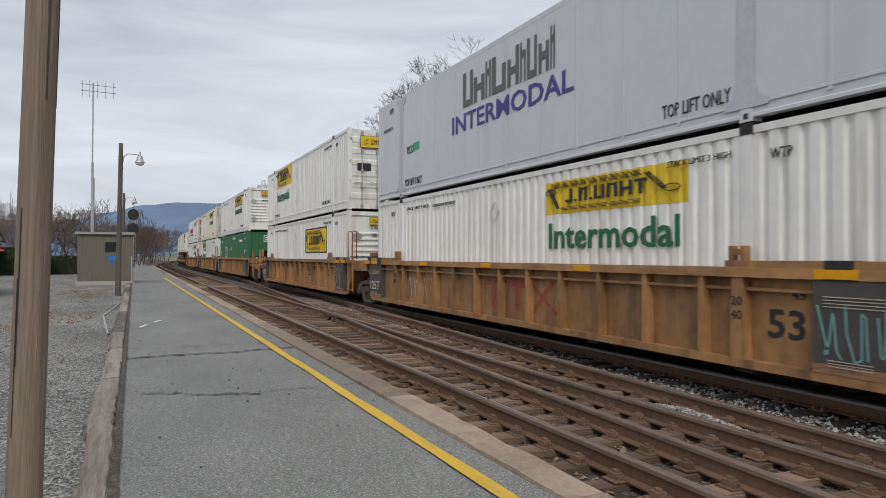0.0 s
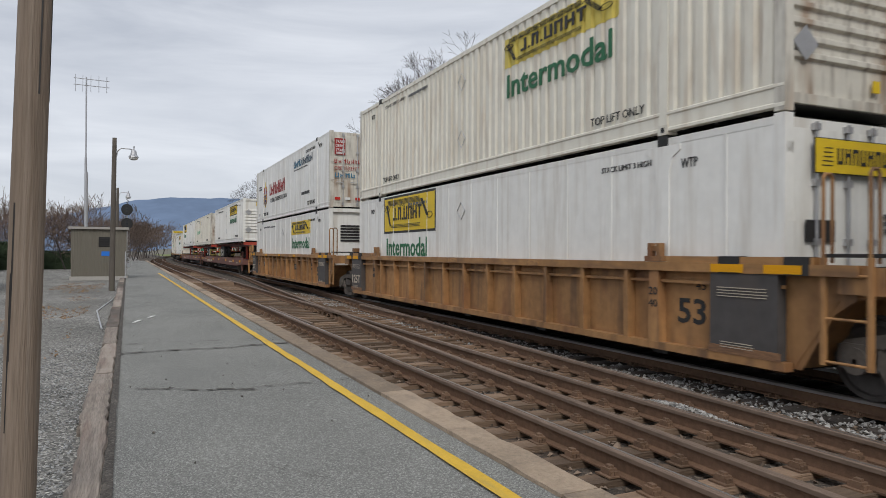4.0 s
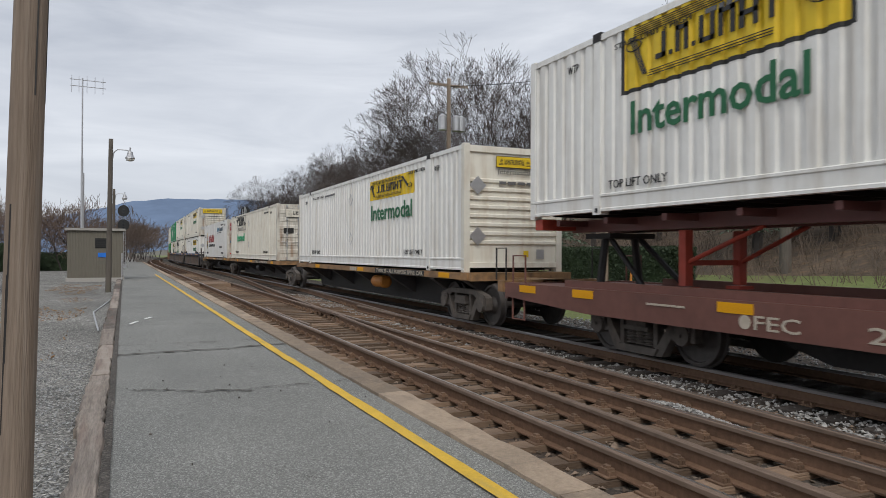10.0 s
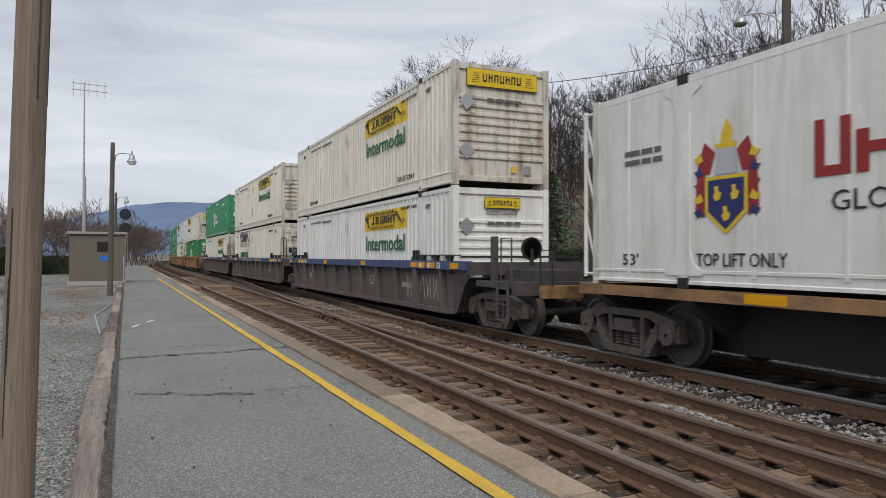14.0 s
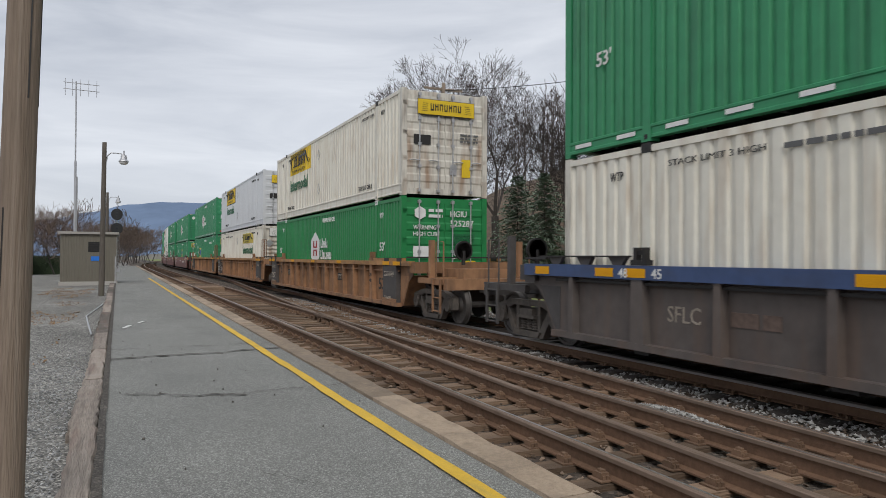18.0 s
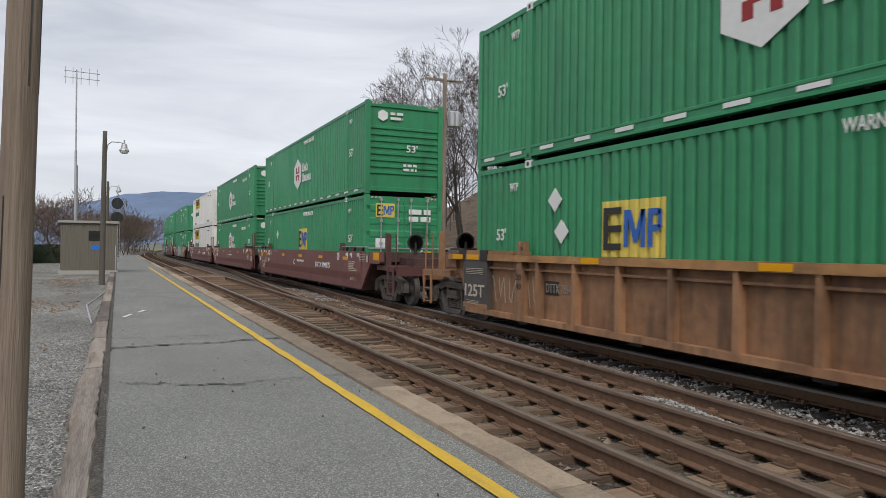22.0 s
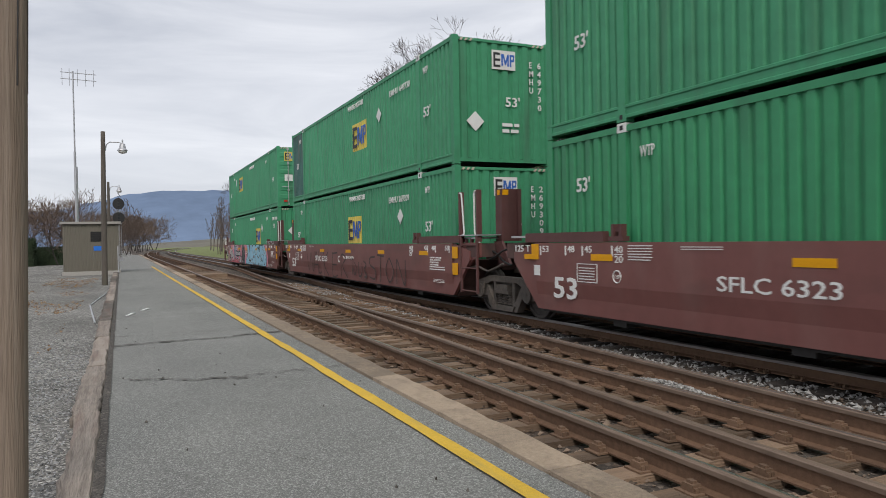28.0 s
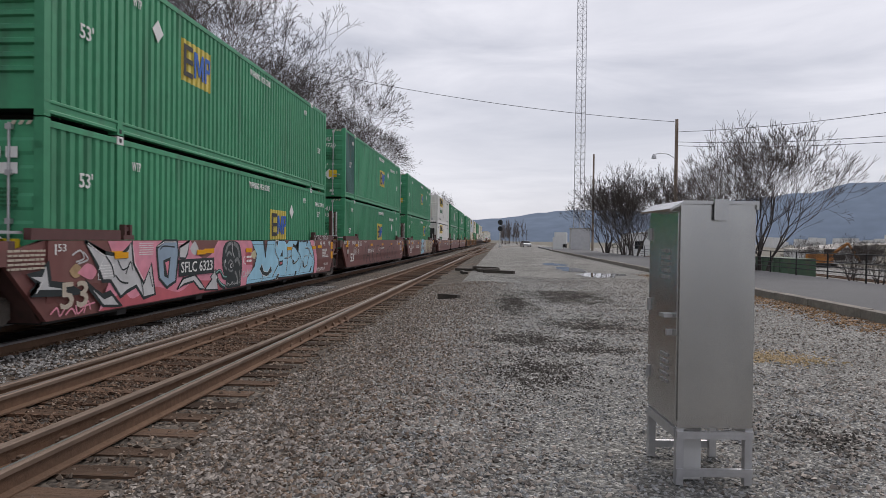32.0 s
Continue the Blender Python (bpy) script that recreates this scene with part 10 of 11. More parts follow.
def signal(x, y, z, height, two, label, turn=0.0):
    t = thing("railway_signal", label, "signal", "signals", pose(x, y, z, 0, 0, turn))
    bm = bmesh.new()
    rod(bm, (0, 0, 0), (0, 0, height), 0.07)
    part("mast", bm, GALVANISED, t, "silver mast")
    bm = bmesh.new()
    for sx in (-0.2, 0.2):
        rod(bm, (sx, 0.25, 0), (sx, 0.25, height - 0.3), 0.025, sides=5)
    for k in range(int(height / 0.35)):
        rod(bm, (-0.2, 0.25, 0.3 + 0.35 * k), (0.2, 0.25, 0.3 + 0.35 * k), 0.018, sides=5)
    part("ladder", bm, GALVANISED, t, "silver ladder")
    for k in range(two):
        zz = height - 0.5 - 1.35 * k
        bm = bmesh.new()
        prism(bm, [(0.52 * math.cos(q * math.tau / 20), zz + 0.55 * math.sin(q * math.tau / 20)) for q in range(20)], "y", -0.32, -0.26)
        head = part("signal_head", bm, BLACK, t, "black oval signal head")
        for q in (-0.28, 0.0, 0.28):
            bm = bmesh.new()
            disc_stack(bm, [(-0.34, 0.1), (-0.33, 0.1), (-0.32, 0.08)], "y", 12, (0, 0, zz + q))
            part("lens", bm, GLASS_DARK, head)
    boxes_part("base_box", [(-0.3, 0.3, -0.25, 0.25, 0, 0.5)], GALVANISED, t, bevel=0.03)


signal(-0.1, 74, -0.05, 6.1, 2, "two-headed railway signal beyond the shed")
signal(12.2, 80, -0.2, 6.9, 2, "silver railway signal mast with ladder by the grass", 160)
signal(0.35, -150, -0.2, 6.0, 2, "distant railway signal between the tracks", 180)

# ---- shed and masts ----
shed = thing("equipment_shed", "taupe corrugated equipment shed with a louvred vent", "shed", m=pose(-1.45, 43.0, -0.05))
boxes_part("plinth", [(-1.45, 1.45, -0.02, 2.6, 0, 0.22)], CONCRETE, shed, "concrete plinth", 0.01)
bm = bmesh.new()
line = [(1.38, 0.0), (1.38, 2.5), (-1.38, 2.5), (-1.38, 0.0)]
for k in range(36):
    x = -1.37 + k * 2.74 / 36
    line += [(x, 0.0), (x + 0.008, -0.015), (x + 0.045, -0.015), (x + 0.053, 0.0)]
prism(bm, line, "z", 0.22, 2.82)
part("wall", bm, SHED_TAUPE, shed, "ribbed taupe wall")
boxes_part("roof", [(-1.5, 1.5, -0.15, 2.65, 2.82, 2.95)], ROOF_METAL, shed, "flat roof with fascia", 0.015)
vent = boxes_part("vent", [(-0.02, 0.72, -0.03, -0.016, 1.85, 2.4)], BLACK, shed, "louvred vent")
for k in range(4):
    boxes_part("louvre", [(0.0, 0.7, -0.06, -0.031, 1.9 + k * 0.13, 1.95 + k * 0.13)], DARK_STEEL, vent)
boxes_part("blue_sign", [(0.12, 0.55, -0.03, -0.016, 1.35, 1.6)], BLUE_SIGN, shed, "small blue sign")
boxes_part("conduit", [(1.3, 1.36, -0.06, -0.016, 0.1, 1.6)], GALVANISED, shed)
mast = thing("radio_mast", "slim grey radio mast with a rod antenna", "mast", m=pose(-2.44, 49, -0.05))
bm = bmesh.new()
rod(bm, (0, 0, 0), (0, 0, 7.5), 0.07), rod(bm, (0, 0, 7.5), (0, 0, 12.5), 0.045)
part("pole", bm, GALVANISED, mast)
for z in (12.0, 12.4):
    bm = bmesh.new()
    rod(bm, (-0.7, 0, z), (1.3, 0.2, z), 0.025, sides=5)
    part("antenna_boom", bm, GALVANISED, mast)
for x in (-0.6, -0.2, 0.25, 0.7, 1.15):
    bm = bmesh.new()
    rod(bm, (x, 0.05, 11.6), (x, 0.05, 12.65), 0.018, sides=5)
    part("antenna_rod", bm, GALVANISED, mast)
mast = thing("radio_mast", "short grey pipe mast beside the shed", "mast", m=pose(-2.3, 47, -0.05))
bm = bmesh.new()
rod(bm, (0, 0, 0), (0, 0, 6.35), 0.09)
part("pole", bm, GALVANISED, mast)
cable = thing("loose_cable", "pale loose cable lying beside the timbers", "cable")
bm = bmesh.new()
pipe(bm, [(-0.3, 30, -0.02), (-0.42, 26, -0.02), (-0.75, 21, -0.03), (-0.62, 18.5, -0.02), (-0.48, 16, -0.02)], 0.02, 5)
part("strand", bm, GALVANISED, cable)

# ---- station, house and cars beyond the lot ----
station = thing("station_canopy", "dark shingled station canopy on pale posts", "canopy", m=pose(-5.4, 34, -0.05))
bm = bmesh.new()
prism(bm, [(-3.6, 2.4), (0, 3.38), (3.6, 2.4), (3.6, 2.25), (0, 3.2), (-3.6, 2.25)], "x", -11, 0)
part("roof", bm, SHINGLE, station, "dark shingle roof")
for x in (-0.9, -4.4, -8.0):
    for y in (-2.6, 2.6):
        boxes_part("post", [(x - 0.09, x + 0.09, y - 0.09, y + 0.09, 0, 2.5)], GALVANISED, station)
    boxes_part("beam", [(x - 0.06, x + 0.06, -3.2, 3.2, 2.3, 2.42)], SHINGLE, station)
bm = bmesh.new()
for k in range(-5, 6):
    rod(bm, (0.0, k * 0.55, 2.3), (0.0, k * 0.55 * 0.35, 3.1 - abs(k) * 0.08), 0.025, sides=5)
part("gable_lattice", bm, PALE_WALL, station, "pale lattice in the gable")
boxes_part("notice_board", [(-1.1, -0.4, -2.9, -2.8, 0.5, 2.1)], GALVANISED, station, "pale grey notice board", 0.02)
house = thing("house", "pale house with a red roof behind the lot", "house", m=pose(-14.0, 62, -0.05))
boxes_part("wall", [(-4, 4, 0, 7, 0, 2.05)], PALE_WALL, house)
bm = bmesh.new()
prism(bm, [(-4.4, 2.0), (0, 4.4), (4.4, 2.0), (4.2, 1.9), (0, 4.2), (-4.2, 1.9)], "y", -0.4, 7.4)
part("roof", bm, RED_ROOF, house, "red roof")
bm = bmesh.new()
prism(bm, [(-4, 2.05), (4, 2.05), (0, 4.2)], "y", 0.002, 0.2)
part("gable", bm, PALE_WALL, house)
for x in (-2.4, 1.9):
    w = boxes_part("window", [(x, x + 1.1, -0.06, -0.002, 0.7, 1.7)], DARK_STEEL, house, "window")
    boxes_part("pane", [(x + 0.08, x + 1.02, -0.075, -0.061, 0.78, 1.62)], GLASS_DARK, w)


def parked_car(x, y, turn, paint, label):
    t = thing("car", label, "car", "parked cars", pose(x, y, -0.05, 0, 0, turn))
    bm = bmesh.new()
    prism(bm, [(-2.1, 0.35), (2.1, 0.35), (2.15, 0.7), (1.9, 0.86), (0.95, 0.95), (-1.9, 0.98), (-2.15, 0.8)], "x", -0.86, 0.86)
    part("body", bm, paint, t, "", 0.05)
    bm = bmesh.new()
    prism(bm, [(1.0, 0.94), (0.35, 1.42), (-1.0, 1.46), (-1.75, 0.96)], "x", -0.76, 0.76)
    part("cabin", bm, GLASS_DARK, t, "dark windows", 0.04)
    boxes_part("roof", [(-0.7, 0.7, -0.95, 0.3, 1.45, 1.49)], paint, t, "", 0.015)
    for wx in (-0.82, 0.82):
        for wy in (-1.3, 1.3):
            bm = bmesh.new()
            disc_stack(bm, [(wx - 0.1, 0.28), (wx - 0.09, 0.33), (wx + 0.09, 0.33), (wx + 0.1, 0.28)], "x", 18, (0, wy, 0.33))
            w = part("wheel", bm, TYRE, t)
            bm = bmesh.new()
            disc_stack(bm, [(wx - 0.11, 0.2), (wx + 0.11, 0.2)], "x", 14, (0, wy, 0.33))
            part("hub", bm, GALVANISED, w)


parked_car(-9.9, 50, 80, CAR_GREEN, "lime green car parked beyond the lot")
parked_car(-13.5, 49, 80, CAR_SILVER, "silver car parked beyond the lot")
parked_car(-5.5, -160, 10, CAR_SILVER, "distant white car on the lot")

# ---- behind the camera: cabinet, walkway, fence ----
cabinet = thing("signal_cabinet", "brushed aluminium signal cabinet on a leg frame", "cabinet", m=pose(-1.06, -4.59, -0.05, 0, 0, 4.7))
bm = bmesh.new()
box(bm, -0.235, 0.26, -0.33, 0.33, 0.38, 1.86)
body = part("body", bm, ALUMINIUM, cabinet, "brushed aluminium body", 0.008)
bm = bmesh.new()
prism(bm, [(-0.25, 1.83), (-0.25, 1.885), (0.24, 1.885), (0.34, 1.83), (0.335, 1.815), (0.25, 1.862), (-0.232, 1.862), (-0.232, 1.83)], "y", -0.345, 0.345)
part("lid", bm, ALUMINIUM, cabinet, "sloped lid")
boxes_part("lifting_tab", [(-0.045, 0.05, 0.346, 0.358, 1.755, 1.895)], ALUMINIUM, cabinet, "lifting tab", 0.008)
door = boxes_part("door", [(0.261, 0.272, -0.31, 0.31, 0.42, 1.8)], ALUMINIUM, cabinet, "louvred door", 0.004)
for z0 in (1.36, 0.64):
    for i in range(3):
        for k in range(5):
            boxes_part("louvre", [(0.2725, 0.281, 0.0 + 0.055 * i, 0.04 + 0.055 * i, z0 + 0.045 * k, z0 + 0.045 * k + 0.02)], GALVANISED, door)
boxes_part("handle", [(0.272, 0.31, 0.2, 0.23, 0.98, 1.02), (0.272, 0.33, 0.12, 0.23, 1.1, 1.125)], GALVANISED, door, "door handle", 0.005)
for z in (0.6, 1.1, 1.62):
    boxes_part("hinge", [(0.262, 0.29, -0.3, -0.27, z, z + 0.09)], GALVANISED, door)
for x in (-0.215, 0.24):
    for y in (-0.305, 0.305):
        boxes_part("leg", [(x - 0.025, x + 0.025, y - 0.025, y + 0.025, 0.0, 0.379)], GALVANISED, cabinet, "angle-iron leg")
for y in (-0.332, 0.332):
    for z in (0.06, 0.31):
        boxes_part("leg_brace", [(-0.24, 0.265, y - 0.015, y + 0.015, z, z + 0.05)], GALVANISED, cabinet, "frame rail")
for x in (-0.23, 0.255):
    boxes_part("leg_brace", [(x - 0.018, x + 0.018, -0.3, 0.3, 0.31, 0.37)], GALVANISED, cabinet, "frame rail")
boxes_part("conduit_box", [(0.06, 0.19, 0.1, 0.22, 0.0, 0.379)], WHITE_WALL, cabinet, "white cable duct")

walkway = thing("raised_walkway", "raised asphalt walkway with a concrete kerb", "pavement", kind="structure")
boxes_part("surface", [(-13.2, -7.75, -150, -11, -0.3, 0.14)], ROAD, walkway, "dark asphalt surface")
r = random.Random(8)
y = -11.0
while y > -110:
    ln = r.uniform(1.8, 2.6)
    boxes_part("kerb_stone", [(-7.746, -7.45 + r.uniform(-0.015, 0.015), y - ln + 0.02, y, -0.3, 0.16 + r.uniform(-0.015, 0.015))], KERB_OLD, walkway, bevel=0.03)
    y -= ln
fence = thing("railing", "black pipe railing along the walkway", "fence")
for k in range(26):
    bm = bmesh.new()
    rod(bm, (-12.9, -14 - 3.0 * k, 0.1), (-12.9, -14 - 3.0 * k, 1.2), 0.035, sides=6)
    part("post", bm, BLACK, fence)
for z in (0.45, 0.65, 0.85, 1.18):
    bm = bmesh.new()
    rod(bm, (-12.9, -14, z), (-12.9, -89, z), 0.022, sides=5)
    part("rail", bm, BLACK, fence)
# lattice tower
tower = thing("lattice_tower", "tall three-legged lattice radio tower", "tower", m=pose(-14.05, -129, -0.3))
foot = [(1.1 * math.cos(a), 1.1 * math.sin(a)) for a in (0.3, 2.4, 4.5)]
for k in range(3):
    bm = bmesh.new()
    rod(bm, (*foot[k], 0), (*[v * 0.75 for v in foot[k]], 70), 0.07, sides=6)
    part("leg", bm, GALVANISED, tower, "tower leg")
bm = bmesh.new()
for i in range(58):
    z0, z1 = i * 1.2, (i + 1) * 1.2
    s0, s1 = 1 - 0.25 * z0 / 70, 1 - 0.25 * z1 / 70
    for k in range(3):
        a, b = foot[k], foot[(k + 1) % 3]
        rod(bm, (a[0] * s0, a[1] * s0, z0), (b[0] * s1, b[1] * s1, z1), 0.028, sides=3, caps=False)
        rod(bm, (a[0] * s0, a[1] * s0, z0), (b[0] * s0, b[1] * s0, z0), 0.028, sides=3, caps=False)
part("bracing", bm, GALVANISED, tower, "zigzag bracing")
hut = thing("equipment_hut", "small grey metal equipment hut", "shed", m=pose(-13.3, -121, -0.25))
boxes_part("wall", [(-1.6, 1.6, -1.5, 1.5, 0, 3.9)], GALVANISED, hut, bevel=0.02)
boxes_part("roof", [(-1.7, 1.7, -1.6, 1.6, 3.9, 4.0)], ROOF_METAL, hut)
wagon = thing("parked_trailer", "long white trailer parked beyond the walkway", "trailer", m=pose(-13.5, -160, -0.25, 0, 0, -6))
boxes_part("body", [(-1.3, 1.3, -8, 8, 1.1, 3.6)], WHITE_WALL, wagon, bevel=0.03)
boxes_part("frame", [(-1.1, 1.1, -7.8, 7.8, 0.8, 1.1)], DARK_STEEL, wagon)
for wy in (-6, -4.8, 5):
    bm = bmesh.new()
    disc_stack(bm, [(-1.2, 0.5), (1.2, 0.5)], "x", 16, (0, wy, 0.5))
    part("wheel", bm, TYRE, wagon)
box2 = thing("white_cabinet", "small white cabinet by the line", "cabinet", m=pose(-9.3, -118, -0.2))
boxes_part("body", [(-0.8, 0.8, -0.5, 0.5, 0, 2.3)], WHITE_WALL, box2, bevel=0.03)
pole = wood_pole(-13.65, -57, -1.0, 12.4, 0.17, 0, 0, "dark utility pole with a lamp arm by the walkway", "utility poles")
bm = bmesh.new()
pipe(bm, [(0, 0, 9.2), (0.6, 0, 9.6), (1.2, 0, 9.7), (1.7, 0, 9.6)], 0.03)
part("lamp_arm", bm, GALVANISED, pole, "curved lamp arm")
bm = bmesh.new()
disc_stack(bm, [(9.25, 0.2), (9.45, 0.18), (9.62, 0.06)], "z", 14, (1.75, 0, 0))
part("lamp_head", bm, GALVANISED, pole, "lamp head")
wood_pole(-15.2, -119, -1.0, 17.2, 0.2, 0, 0, "tall dark utility pole near the tower", "utility poles")


def wire(points, sag, label="thin black overhead utility cable"):
    bm = bmesh.new()
    for p, q in zip(points, points[1:]):
        p, q = Vector(p), Vector(q)
        line = [p.lerp(q, i / 14) - Vector((0, 0, sag * 4 * (i / 14) * (1 - i / 14))) for i in range(15)]
        pipe(bm, line, 0.022, 4)
    t = thing("overhead_cable", label, "cable", "overhead cables")
    part("strand", bm, BLACK, t)


wire([(26, -60, 18.5), (-13.65, -57, 11.2)], 1.0)
wire([(-13.65, -57, 10.4), (-30, -24, 9.3)], 0.8)
wire([(-13.65, -57, 9.6), (-30, -26, 7.6)], 0.8)
wire([(-13.65, -57, 9.3), (-30, -25, 7.1)], 0.8)
wire([(18.9, 40.6, 12.3), (30.5, 25.0, 12.6)], 0.5)

# loose timbers and puddles
pile = [(1.3, -34.5, 20), (0.9, -33.2, -35), (1.9, -36, 75), (0.4, -32.0, 60), (2.1, -33.6, 10), (1.1, -35.6, 50)]
for k, (x, y, a) in enumerate(pile + [(1.72, -18.4, 65)]):
    t = thing("old_tie", "discarded dark timber tie on the ballast", "timber", "discarded ties", pose(x, y, ground_z(x, y) - 0.01 + 0.05 * (k % 2) * (k < 6), 0, 0, a))
    boxes_part("beam", [(-0.1, 0.1, -0.8 if k < 6 else -0.3, 0.8 if k < 6 else 0.3, 0, 0.14)], TIE_DARK, t, bevel=0.02)


def patch(name, x, y, rx, ry, mat, label, category, z=0.0, seed=1):
    r = random.Random(seed)
    n = 22
    pts = [(x + rx * math.cos(k * math.tau / n) * r.uniform(0.65, 1.1), y + ry * math.sin(k * math.tau / n) * r.uniform(0.65, 1.1)) for k in range(n)]
    top = max(ground_z(px, py) for px, py in pts + [(x, y)]) + z
    bm = bmesh.new()
    bm.faces.new([bm.verts.new((px, py, top)) for px, py in pts])
    tagged(put(name, to_mesh(name, bm), mat), label, category, kind="structure")


patch("puddle", -3.3, -47, 0.9, 3.2, PUDDLE, "shallow puddle on the lot", "puddle", 0.012, 1)
patch("puddle", -3.6, -39, 0.8, 4.0, PUDDLE, "shallow puddle on the lot", "puddle", 0.012, 2)
patch("puddle", -4.1, -32.5, 0.9, 2.6, PUDDLE, "shallow puddle on the lot", "puddle", 0.012, 3)
patch("puddle", -5.2, -33.5, 0.5, 1.2, PUDDLE, "shallow puddle on the lot", "puddle", 0.012, 4)

# the yard below the walkway and the far buildings
yard = thing("yard_tracks", "rusty yard tracks below the walkway", "railway track", kind="structure")
for x in (-24, -25.5, -30, -31.5, -36, -37.5):
    put("rail", sweep(RAIL_FOOT, [(x, -200), (x, 0)]), RAIL_RUST, yard, at=pose(0, 0, -1.95))
for x, y, w, d, h, mat, label in ((-75, -150, 26, 18, 2.8, WHITE_WALL, "long white industrial building in the distance"), (-70, -118, 14, 10, 4, PALE_WALL, "pale workshop building beyond the yard"), (-48, -190, 30, 14, 6, WHITE_WALL, "white warehouse beyond the yard"), (-100, -120, 26, 20, 5, PALE_WALL, "pale building beyond the yard")):
    t = thing("building", label, "building", "far buildings", pose(x, y, -2.5))
    boxes_part("wall", [(-w / 2, w / 2, -d / 2, d / 2, 0, h)], mat, t)
    bm = bmesh.new()
    prism(bm, [(-w / 2 - 0.4, h), (0, h + w * 0.06), (w / 2 + 0.4, h)], "y", -d / 2 - 0.4, d / 2 + 0.4)
    part("roof", bm, ROOF_METAL, t)
    for k in range(int(w / 5)):
        wn0 = boxes_part("window", [(-w / 2 + 1.5 + k * 5, -w / 2 + 3.7 + k * 5, d / 2 + 0.01, d / 2 + 0.08, h * 0.35, h * 0.7)], DARK_STEEL, t)
        boxes_part("pane", [(-w / 2 + 1.6 + k * 5, -w / 2 + 3.6 + k * 5, d / 2 + 0.081, d / 2 + 0.1, h * 0.38, h * 0.67)], GLASS_DARK, wn0)
gondola = thing("green_wagon", "dull green freight wagon standing in the yard", "freight wagon", m=pose(-24.5, -64, -2.6))
boxes_part("body", [(-1.4, 1.4, -4, 4, 1.0, 2.9)], GREEN_DULL, gondola, bevel=0.03)
boxes_part("frame", [(-1.2, 1.2, -4.2, 4.2, 0.5, 1.0)], DARK_STEEL, gondola)
for k in range(7):
    boxes_part("side_rib", [(1.4, 1.46, -3.8 + k * 1.25, -3.7 + k * 1.25, 1.0, 2.9)], GREEN_DULL, gondola)
digger = thing("excavator", "yellow-orange excavator in the yard", "excavator", m=pose(-52, -118, -2.5, 0, 0, 40))
boxes_part("tracks", [(-1.4, -0.8, -1.8, 1.8, 0, 0.9), (0.8, 1.4, -1.8, 1.8, 0, 0.9)], DARK_STEEL, digger, bevel=0.2)
boxes_part("body", [(-1.3, 1.3, -2.0, 1.2, 1.0, 2.4)], ORANGE, digger, bevel=0.1)
boxes_part("cab", [(-1.2, -0.2, 0.2, 1.4, 2.0, 3.2)], GLASS_DARK, digger, bevel=0.08)
bm = bmesh.new()
rod(bm, (0.4, 1.0, 1.8), (0.4, 4.2, 4.2), 0.25, sides=6), rod(bm, (0.4, 4.2, 4.2), (0.4, 6.0, 1.4), 0.18, sides=6)
part("boom", bm, ORANGE, digger)


# ---- far ridges ----
def ridge(name, radius, profile, mat, label, base=-40):
    """A long far hill: profile rows of (heading in degrees clockwise from +y, rise in degrees)."""
    verts, faces = [], []
    heads = []
    for (h0, e0), (h1, e1) in zip(profile, profile[1:]):
        n = max(2, int((h1 - h0) / 0.7))
        heads += [(h0 + (h1 - h0) * i / n, e0 + (e1 - e0) * (0.5 - 0.5 * math.cos(math.pi * i / n))) for i in range(n)]
    heads.append(profile[-1])
    for h, e in heads:
        a = radians(h)
        e += 0.1 * noise.noise((h * 0.8, 0, 3)) + 0.05 * noise.noise((h * 3.1, 0, 8))
        for d, f in ((0, 0), (0.12, 0.45), (0.3, 1.0), (0.6, 0.0)):
            rr = radius * (1 + d)
            verts.append((rr * math.sin(a), rr * math.cos(a), base * (1 - f) + f * (1.6 + rr * math.tan(radians(max(0.05, e))))))
    for i in range(len(heads) - 1):
        for k in range(3):
            faces.append((i * 4 + k, (i + 1) * 4 + k, (i + 1) * 4 + k + 1, i * 4 + k + 1))
    me = bpy.data.meshes.new(name)
    me.from_pydata(verts, [], faces)
    me.polygons.foreach_set("use_smooth", [True] * len(faces))
    tagged(put(name, me, mat), label, "mountain", kind="structure")


ridge("backdrop_ridge", 1900, [(-60, 0.6), (-30, 0.9), (-12, 1.5), (-5, 2.5), (-1.7, 3.2), (0.6, 3.8), (3, 4.1), (8, 4.15), (16, 3.7), (30, 3.2), (60, 3.0), (100, 2.5)], RIDGE_BLUE_HAZE, "long wooded mountain ridge with painted blue haze")
ridge("backdrop_hill", 1700, [(120, 1.0), (165, 1.2), (176, 1.5), (180, 1.75), (183, 2.2), (186, 2.5), (191, 2.4), (197, 3.2), (203, 3.7), (205.5, 4.3), (212, 4.5), (230, 4.2), (260, 3.0), (300, 1.0)], RIDGE_GREY_HAZE, "far wooded hills with painted haze behind the town")
bm = bmesh.new()
r = random.Random(12)
for k in range(60):
    a = radians(r.uniform(200, 222))
    d = r.uniform(500, 1100)
    x, y = d * math.sin(a), d * math.cos(a)
    w, h = r.uniform(4, 14), r.uniform(3, 8)
    box(bm, x - w / 2, x + w / 2, y - w / 2, y + w / 2, -4, h)
tagged(part("backdrop_town", bm, WHITE_WALL, None), "pale far houses of a town", "town", kind="stuff")

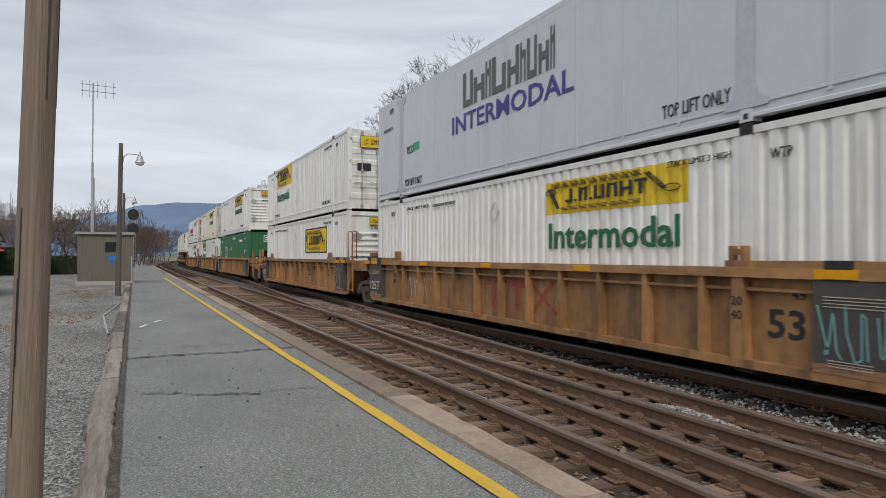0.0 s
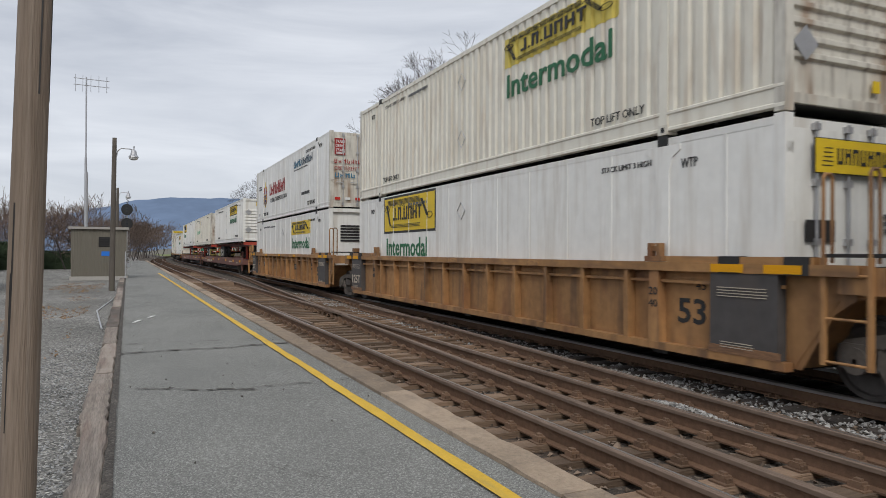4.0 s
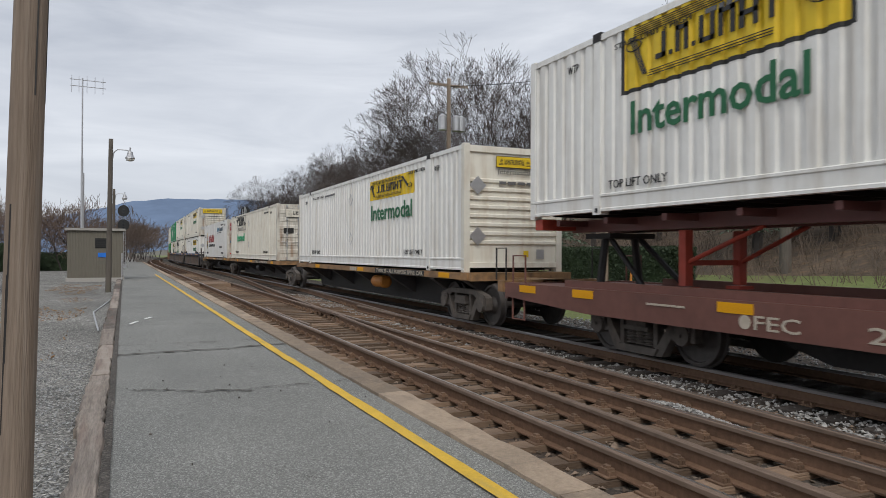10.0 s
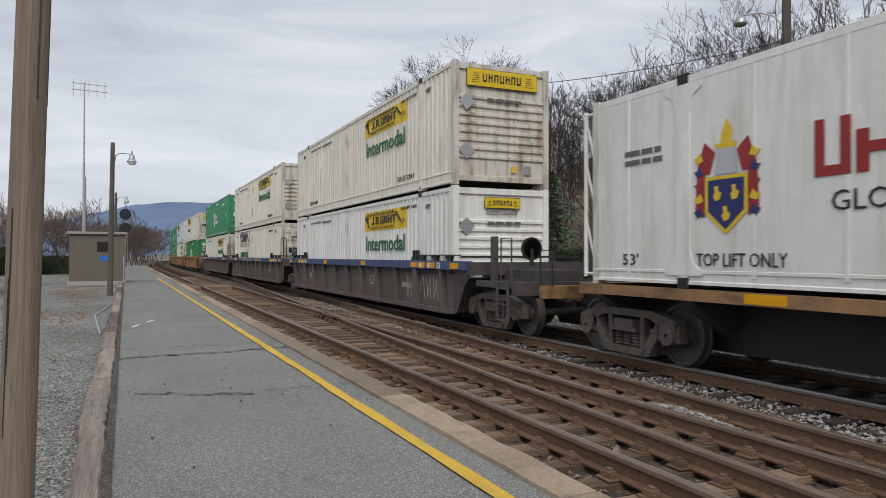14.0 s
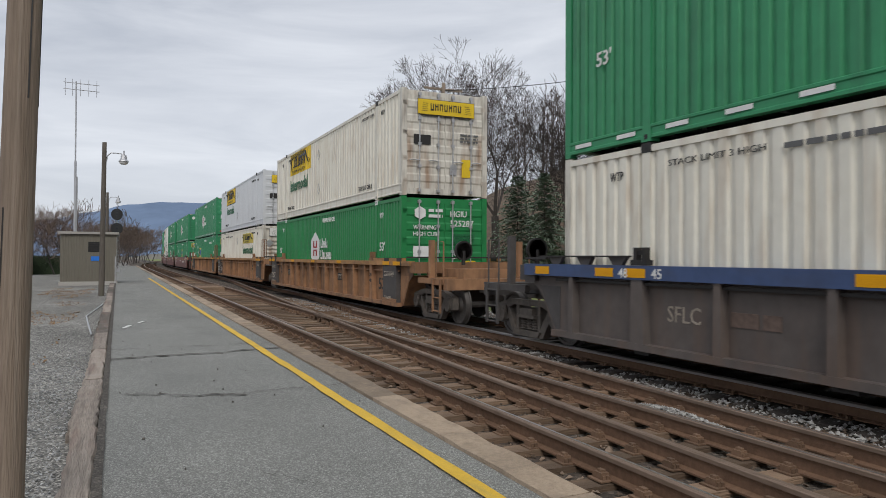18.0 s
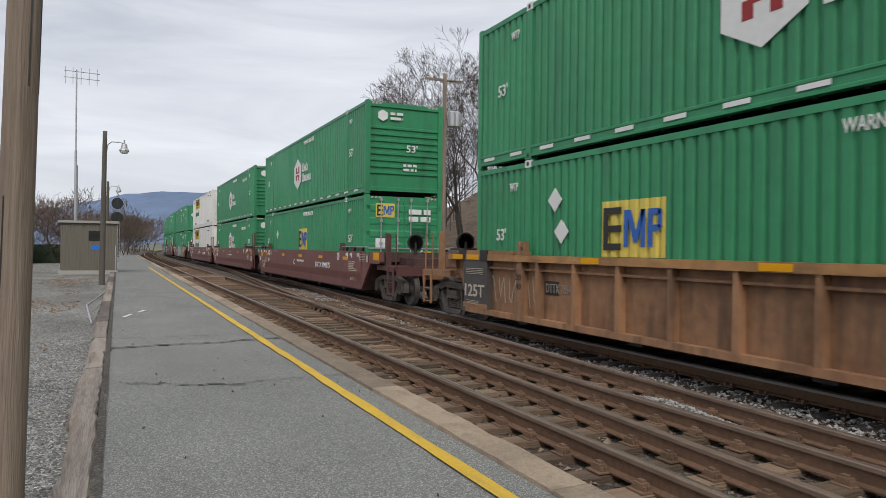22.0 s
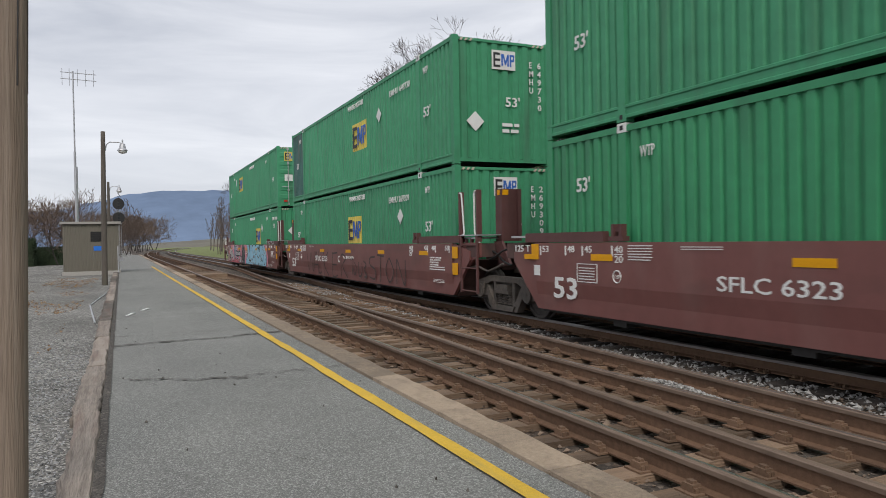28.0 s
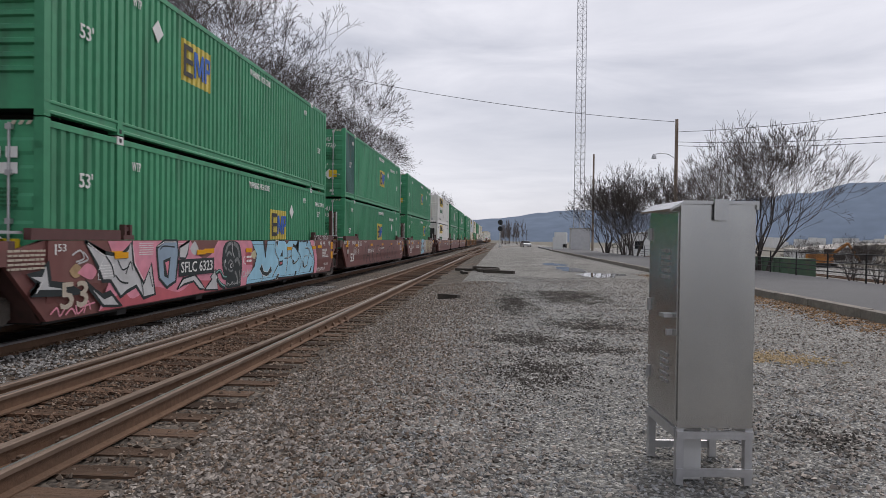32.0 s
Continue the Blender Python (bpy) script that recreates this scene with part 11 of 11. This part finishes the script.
# ---- loose stone ----
def dampness(x, y):
    """1 in the middle of the dark damp patches on the lot."""
    ragged = 1 + 0.45 * noise.noise((x * 2.3, y * 1.6, 9))
    return max(math.exp(-((x - cx) * ragged / rx) ** 2 - ((y - cy) * ragged / ry) ** 2) for cx, cy, rx, ry in ((-0.12, -8.1, 0.5, 1.2), (-0.05, -10.8, 0.75, 0.75), (-0.9, -10.0, 0.7, 0.5), (-1.5, -12.9, 0.75, 0.9), (0.0, -17.2, 0.4, 2.3), (-1.6, -20, 0.8, 2.0), (-2.4, -5.6, 0.35, 0.5)))


damp_rng = random.Random(6)


def shoulder_keep(x, y):
    """Few stones over the ends of the ties."""
    return dry_keep(x, y) and x < 3.0


def dry_keep(x, y):
    return damp_rng.random() > 1.25 * dampness(x, y)


def bed_keep(x, y):
    d = diverge(y)
    return all(abs(x - rx) > 0.1 for rx in (R1, R1 + GAUGE, R1 + d, R1 + GAUGE + d, TRACK_X - GAUGE / 2, TRACK_X + GAUGE / 2))


scatter_stones("ballast_stones", "brownish ballast stones between the ties", 24000, (2.9, 7.0, -22, 26), 0.026, STONE_BROWN, 1, lambda x, y: ground_z(x, y) + 0.012, bed_keep)
scatter_stones("rusty_crib_stones", "rust-dusted stones between the rails", 16000, (3.72, 5.05, -24, 2), 0.026, STONE_RUST, 18, lambda x, y: -0.2, bed_keep, dense=0.8)
scatter_stones("grey_ballast_stones", "pale grey ballast between the tracks", 19000, (6.1, 7.3, -24, 30), 0.026, STONE_LIGHT, 2, lambda x, y: ground_z(x, y) + 0.03, lambda x, y: bed_keep(x, y) and noise.noise((x * 1.5, y * 0.9, 4)) > -0.5 + 0.5 * abs(x - 6.7))
scatter_stones("pale_ballast_heap", "small heap of pale ballast between the rails", 3200, (5.25, 5.85, 4.6, 7.2), 0.018, STONE_LIGHT, 3, lambda x, y: -0.22 + 0.15 * math.exp(-((x - 5.52) ** 2) / 0.05 - ((y - 5.9) ** 2) / 0.7), lambda x, y: bed_keep(x, y))
scatter_stones("shoulder_stones", "grey stones of the ballast shoulder", 34000, (0.2, 3.1, -26, -2.3), 0.021, STONE_MIXED, 4, ground_z, shoulder_keep, dense=1.7, fuzz=0.45)
scatter_stones("brown_shoulder_stones", "brown stained stones of the ballast shoulder", 16000, (0.9, 3.3, -26, -2.3), 0.021, STONE_BROWN, 14, ground_z, shoulder_keep, dense=1.5, fuzz=0.4)
scatter_stones("lot_gravel", "fine gravel scattered on the lot", 50000, (-3.4, 1.3, -30, -2.3), 0.0135, STONE, 5, ground_z, dry_keep, dense=2.6, fuzz=0.4)
scatter_stones("rough_lot_stones", "coarse brown stones on the lot", 26000, (-7.2, -1.4, -30, -2.3), 0.021, STONE_MIXED, 15, ground_z, dense=2.3, fuzz=0.5)
scatter_stones("lot_gravel_pale", "pale chips scattered on the lot", 3500, (-7.0, 2.5, -24, -2.3), 0.014, STONE_LIGHT, 6, ground_z, dry_keep, dense=1.6)
scatter_stones("fallen_leaves", "fallen brown leaves along the kerb", 6000, (-7.4, -6.7, -34, -11), 0.028, LEAF_FALL, 16, ground_z, fuzz=0.35)
scatter_stones("verge_gravel", "fine gravel beside the timber edging", 22000, (-3.2, -0.4, 2.2, 14), 0.012, STONE, 7, ground_z, dense=0.6)
scatter_stones("verge_leaves", "fallen leaves on the gravel verge", 2500, (-3.0, -1.0, 12, 40), 0.024, LEAF_FALL, 17, ground_z, lambda x, y: noise.noise((x, y * 0.3, 2)) > 0.0)
scatter_stones("side_ballast", "ballast beyond the far rail", 5000, (9.4, 11.8, -8, 30), 0.03, STONE, 9, lambda x, y: ground_z(x, y) + 0.01, bed_keep)
dirt_rng = random.Random(5)


def dirt_keep(x, y):
    """Denser towards the middle of each damp patch."""
    return dirt_rng.random() < dampness(x, y)


scatter_stones("dark_grit", "dark damp grit in patches on the lot", 90000, (-2.8, 1.0, -22, -5), 0.015, DIRT, 31, ground_z, dirt_keep)
scatter_stones("sand_spill", "spilled yellow sand on the lot", 5000, (-4.4, -2.6, -10.5, -8.8), 0.02, SAND, 33, ground_z, lambda x, y: dirt_rng.random() < math.exp(-((x + 3.5) / 0.5) ** 2 - ((y + 9.66) / 0.4) ** 2))


# ---- what moves ----
def motions():
    for ob, s, z in MOVERS:
        walk(ob, [(t, on_track(s - run(t), z)) for t in ROW_TIMES])
    # wheels roll on: every wheelset of one end of a truck shares the same turning
    for wheels, d in ((WHEELS_LEAD, -AXLE_Y), (WHEELS_TRAIL, AXLE_Y)):
        first = wheels[0]
        walk(first, [(i / FPS, pose(0, d, WHEEL_R, math.degrees(run(i / FPS) / WHEEL_R) % 360)) for i in range(32 * FPS + 1)])
        for w in wheels[1:]:
            w.rotation_mode = "QUATERNION"
            w.animation_data_create()
            w.animation_data.action = first.animation_data.action
            w.animation_data.action_slot = first.animation_data.action_slot


motions()
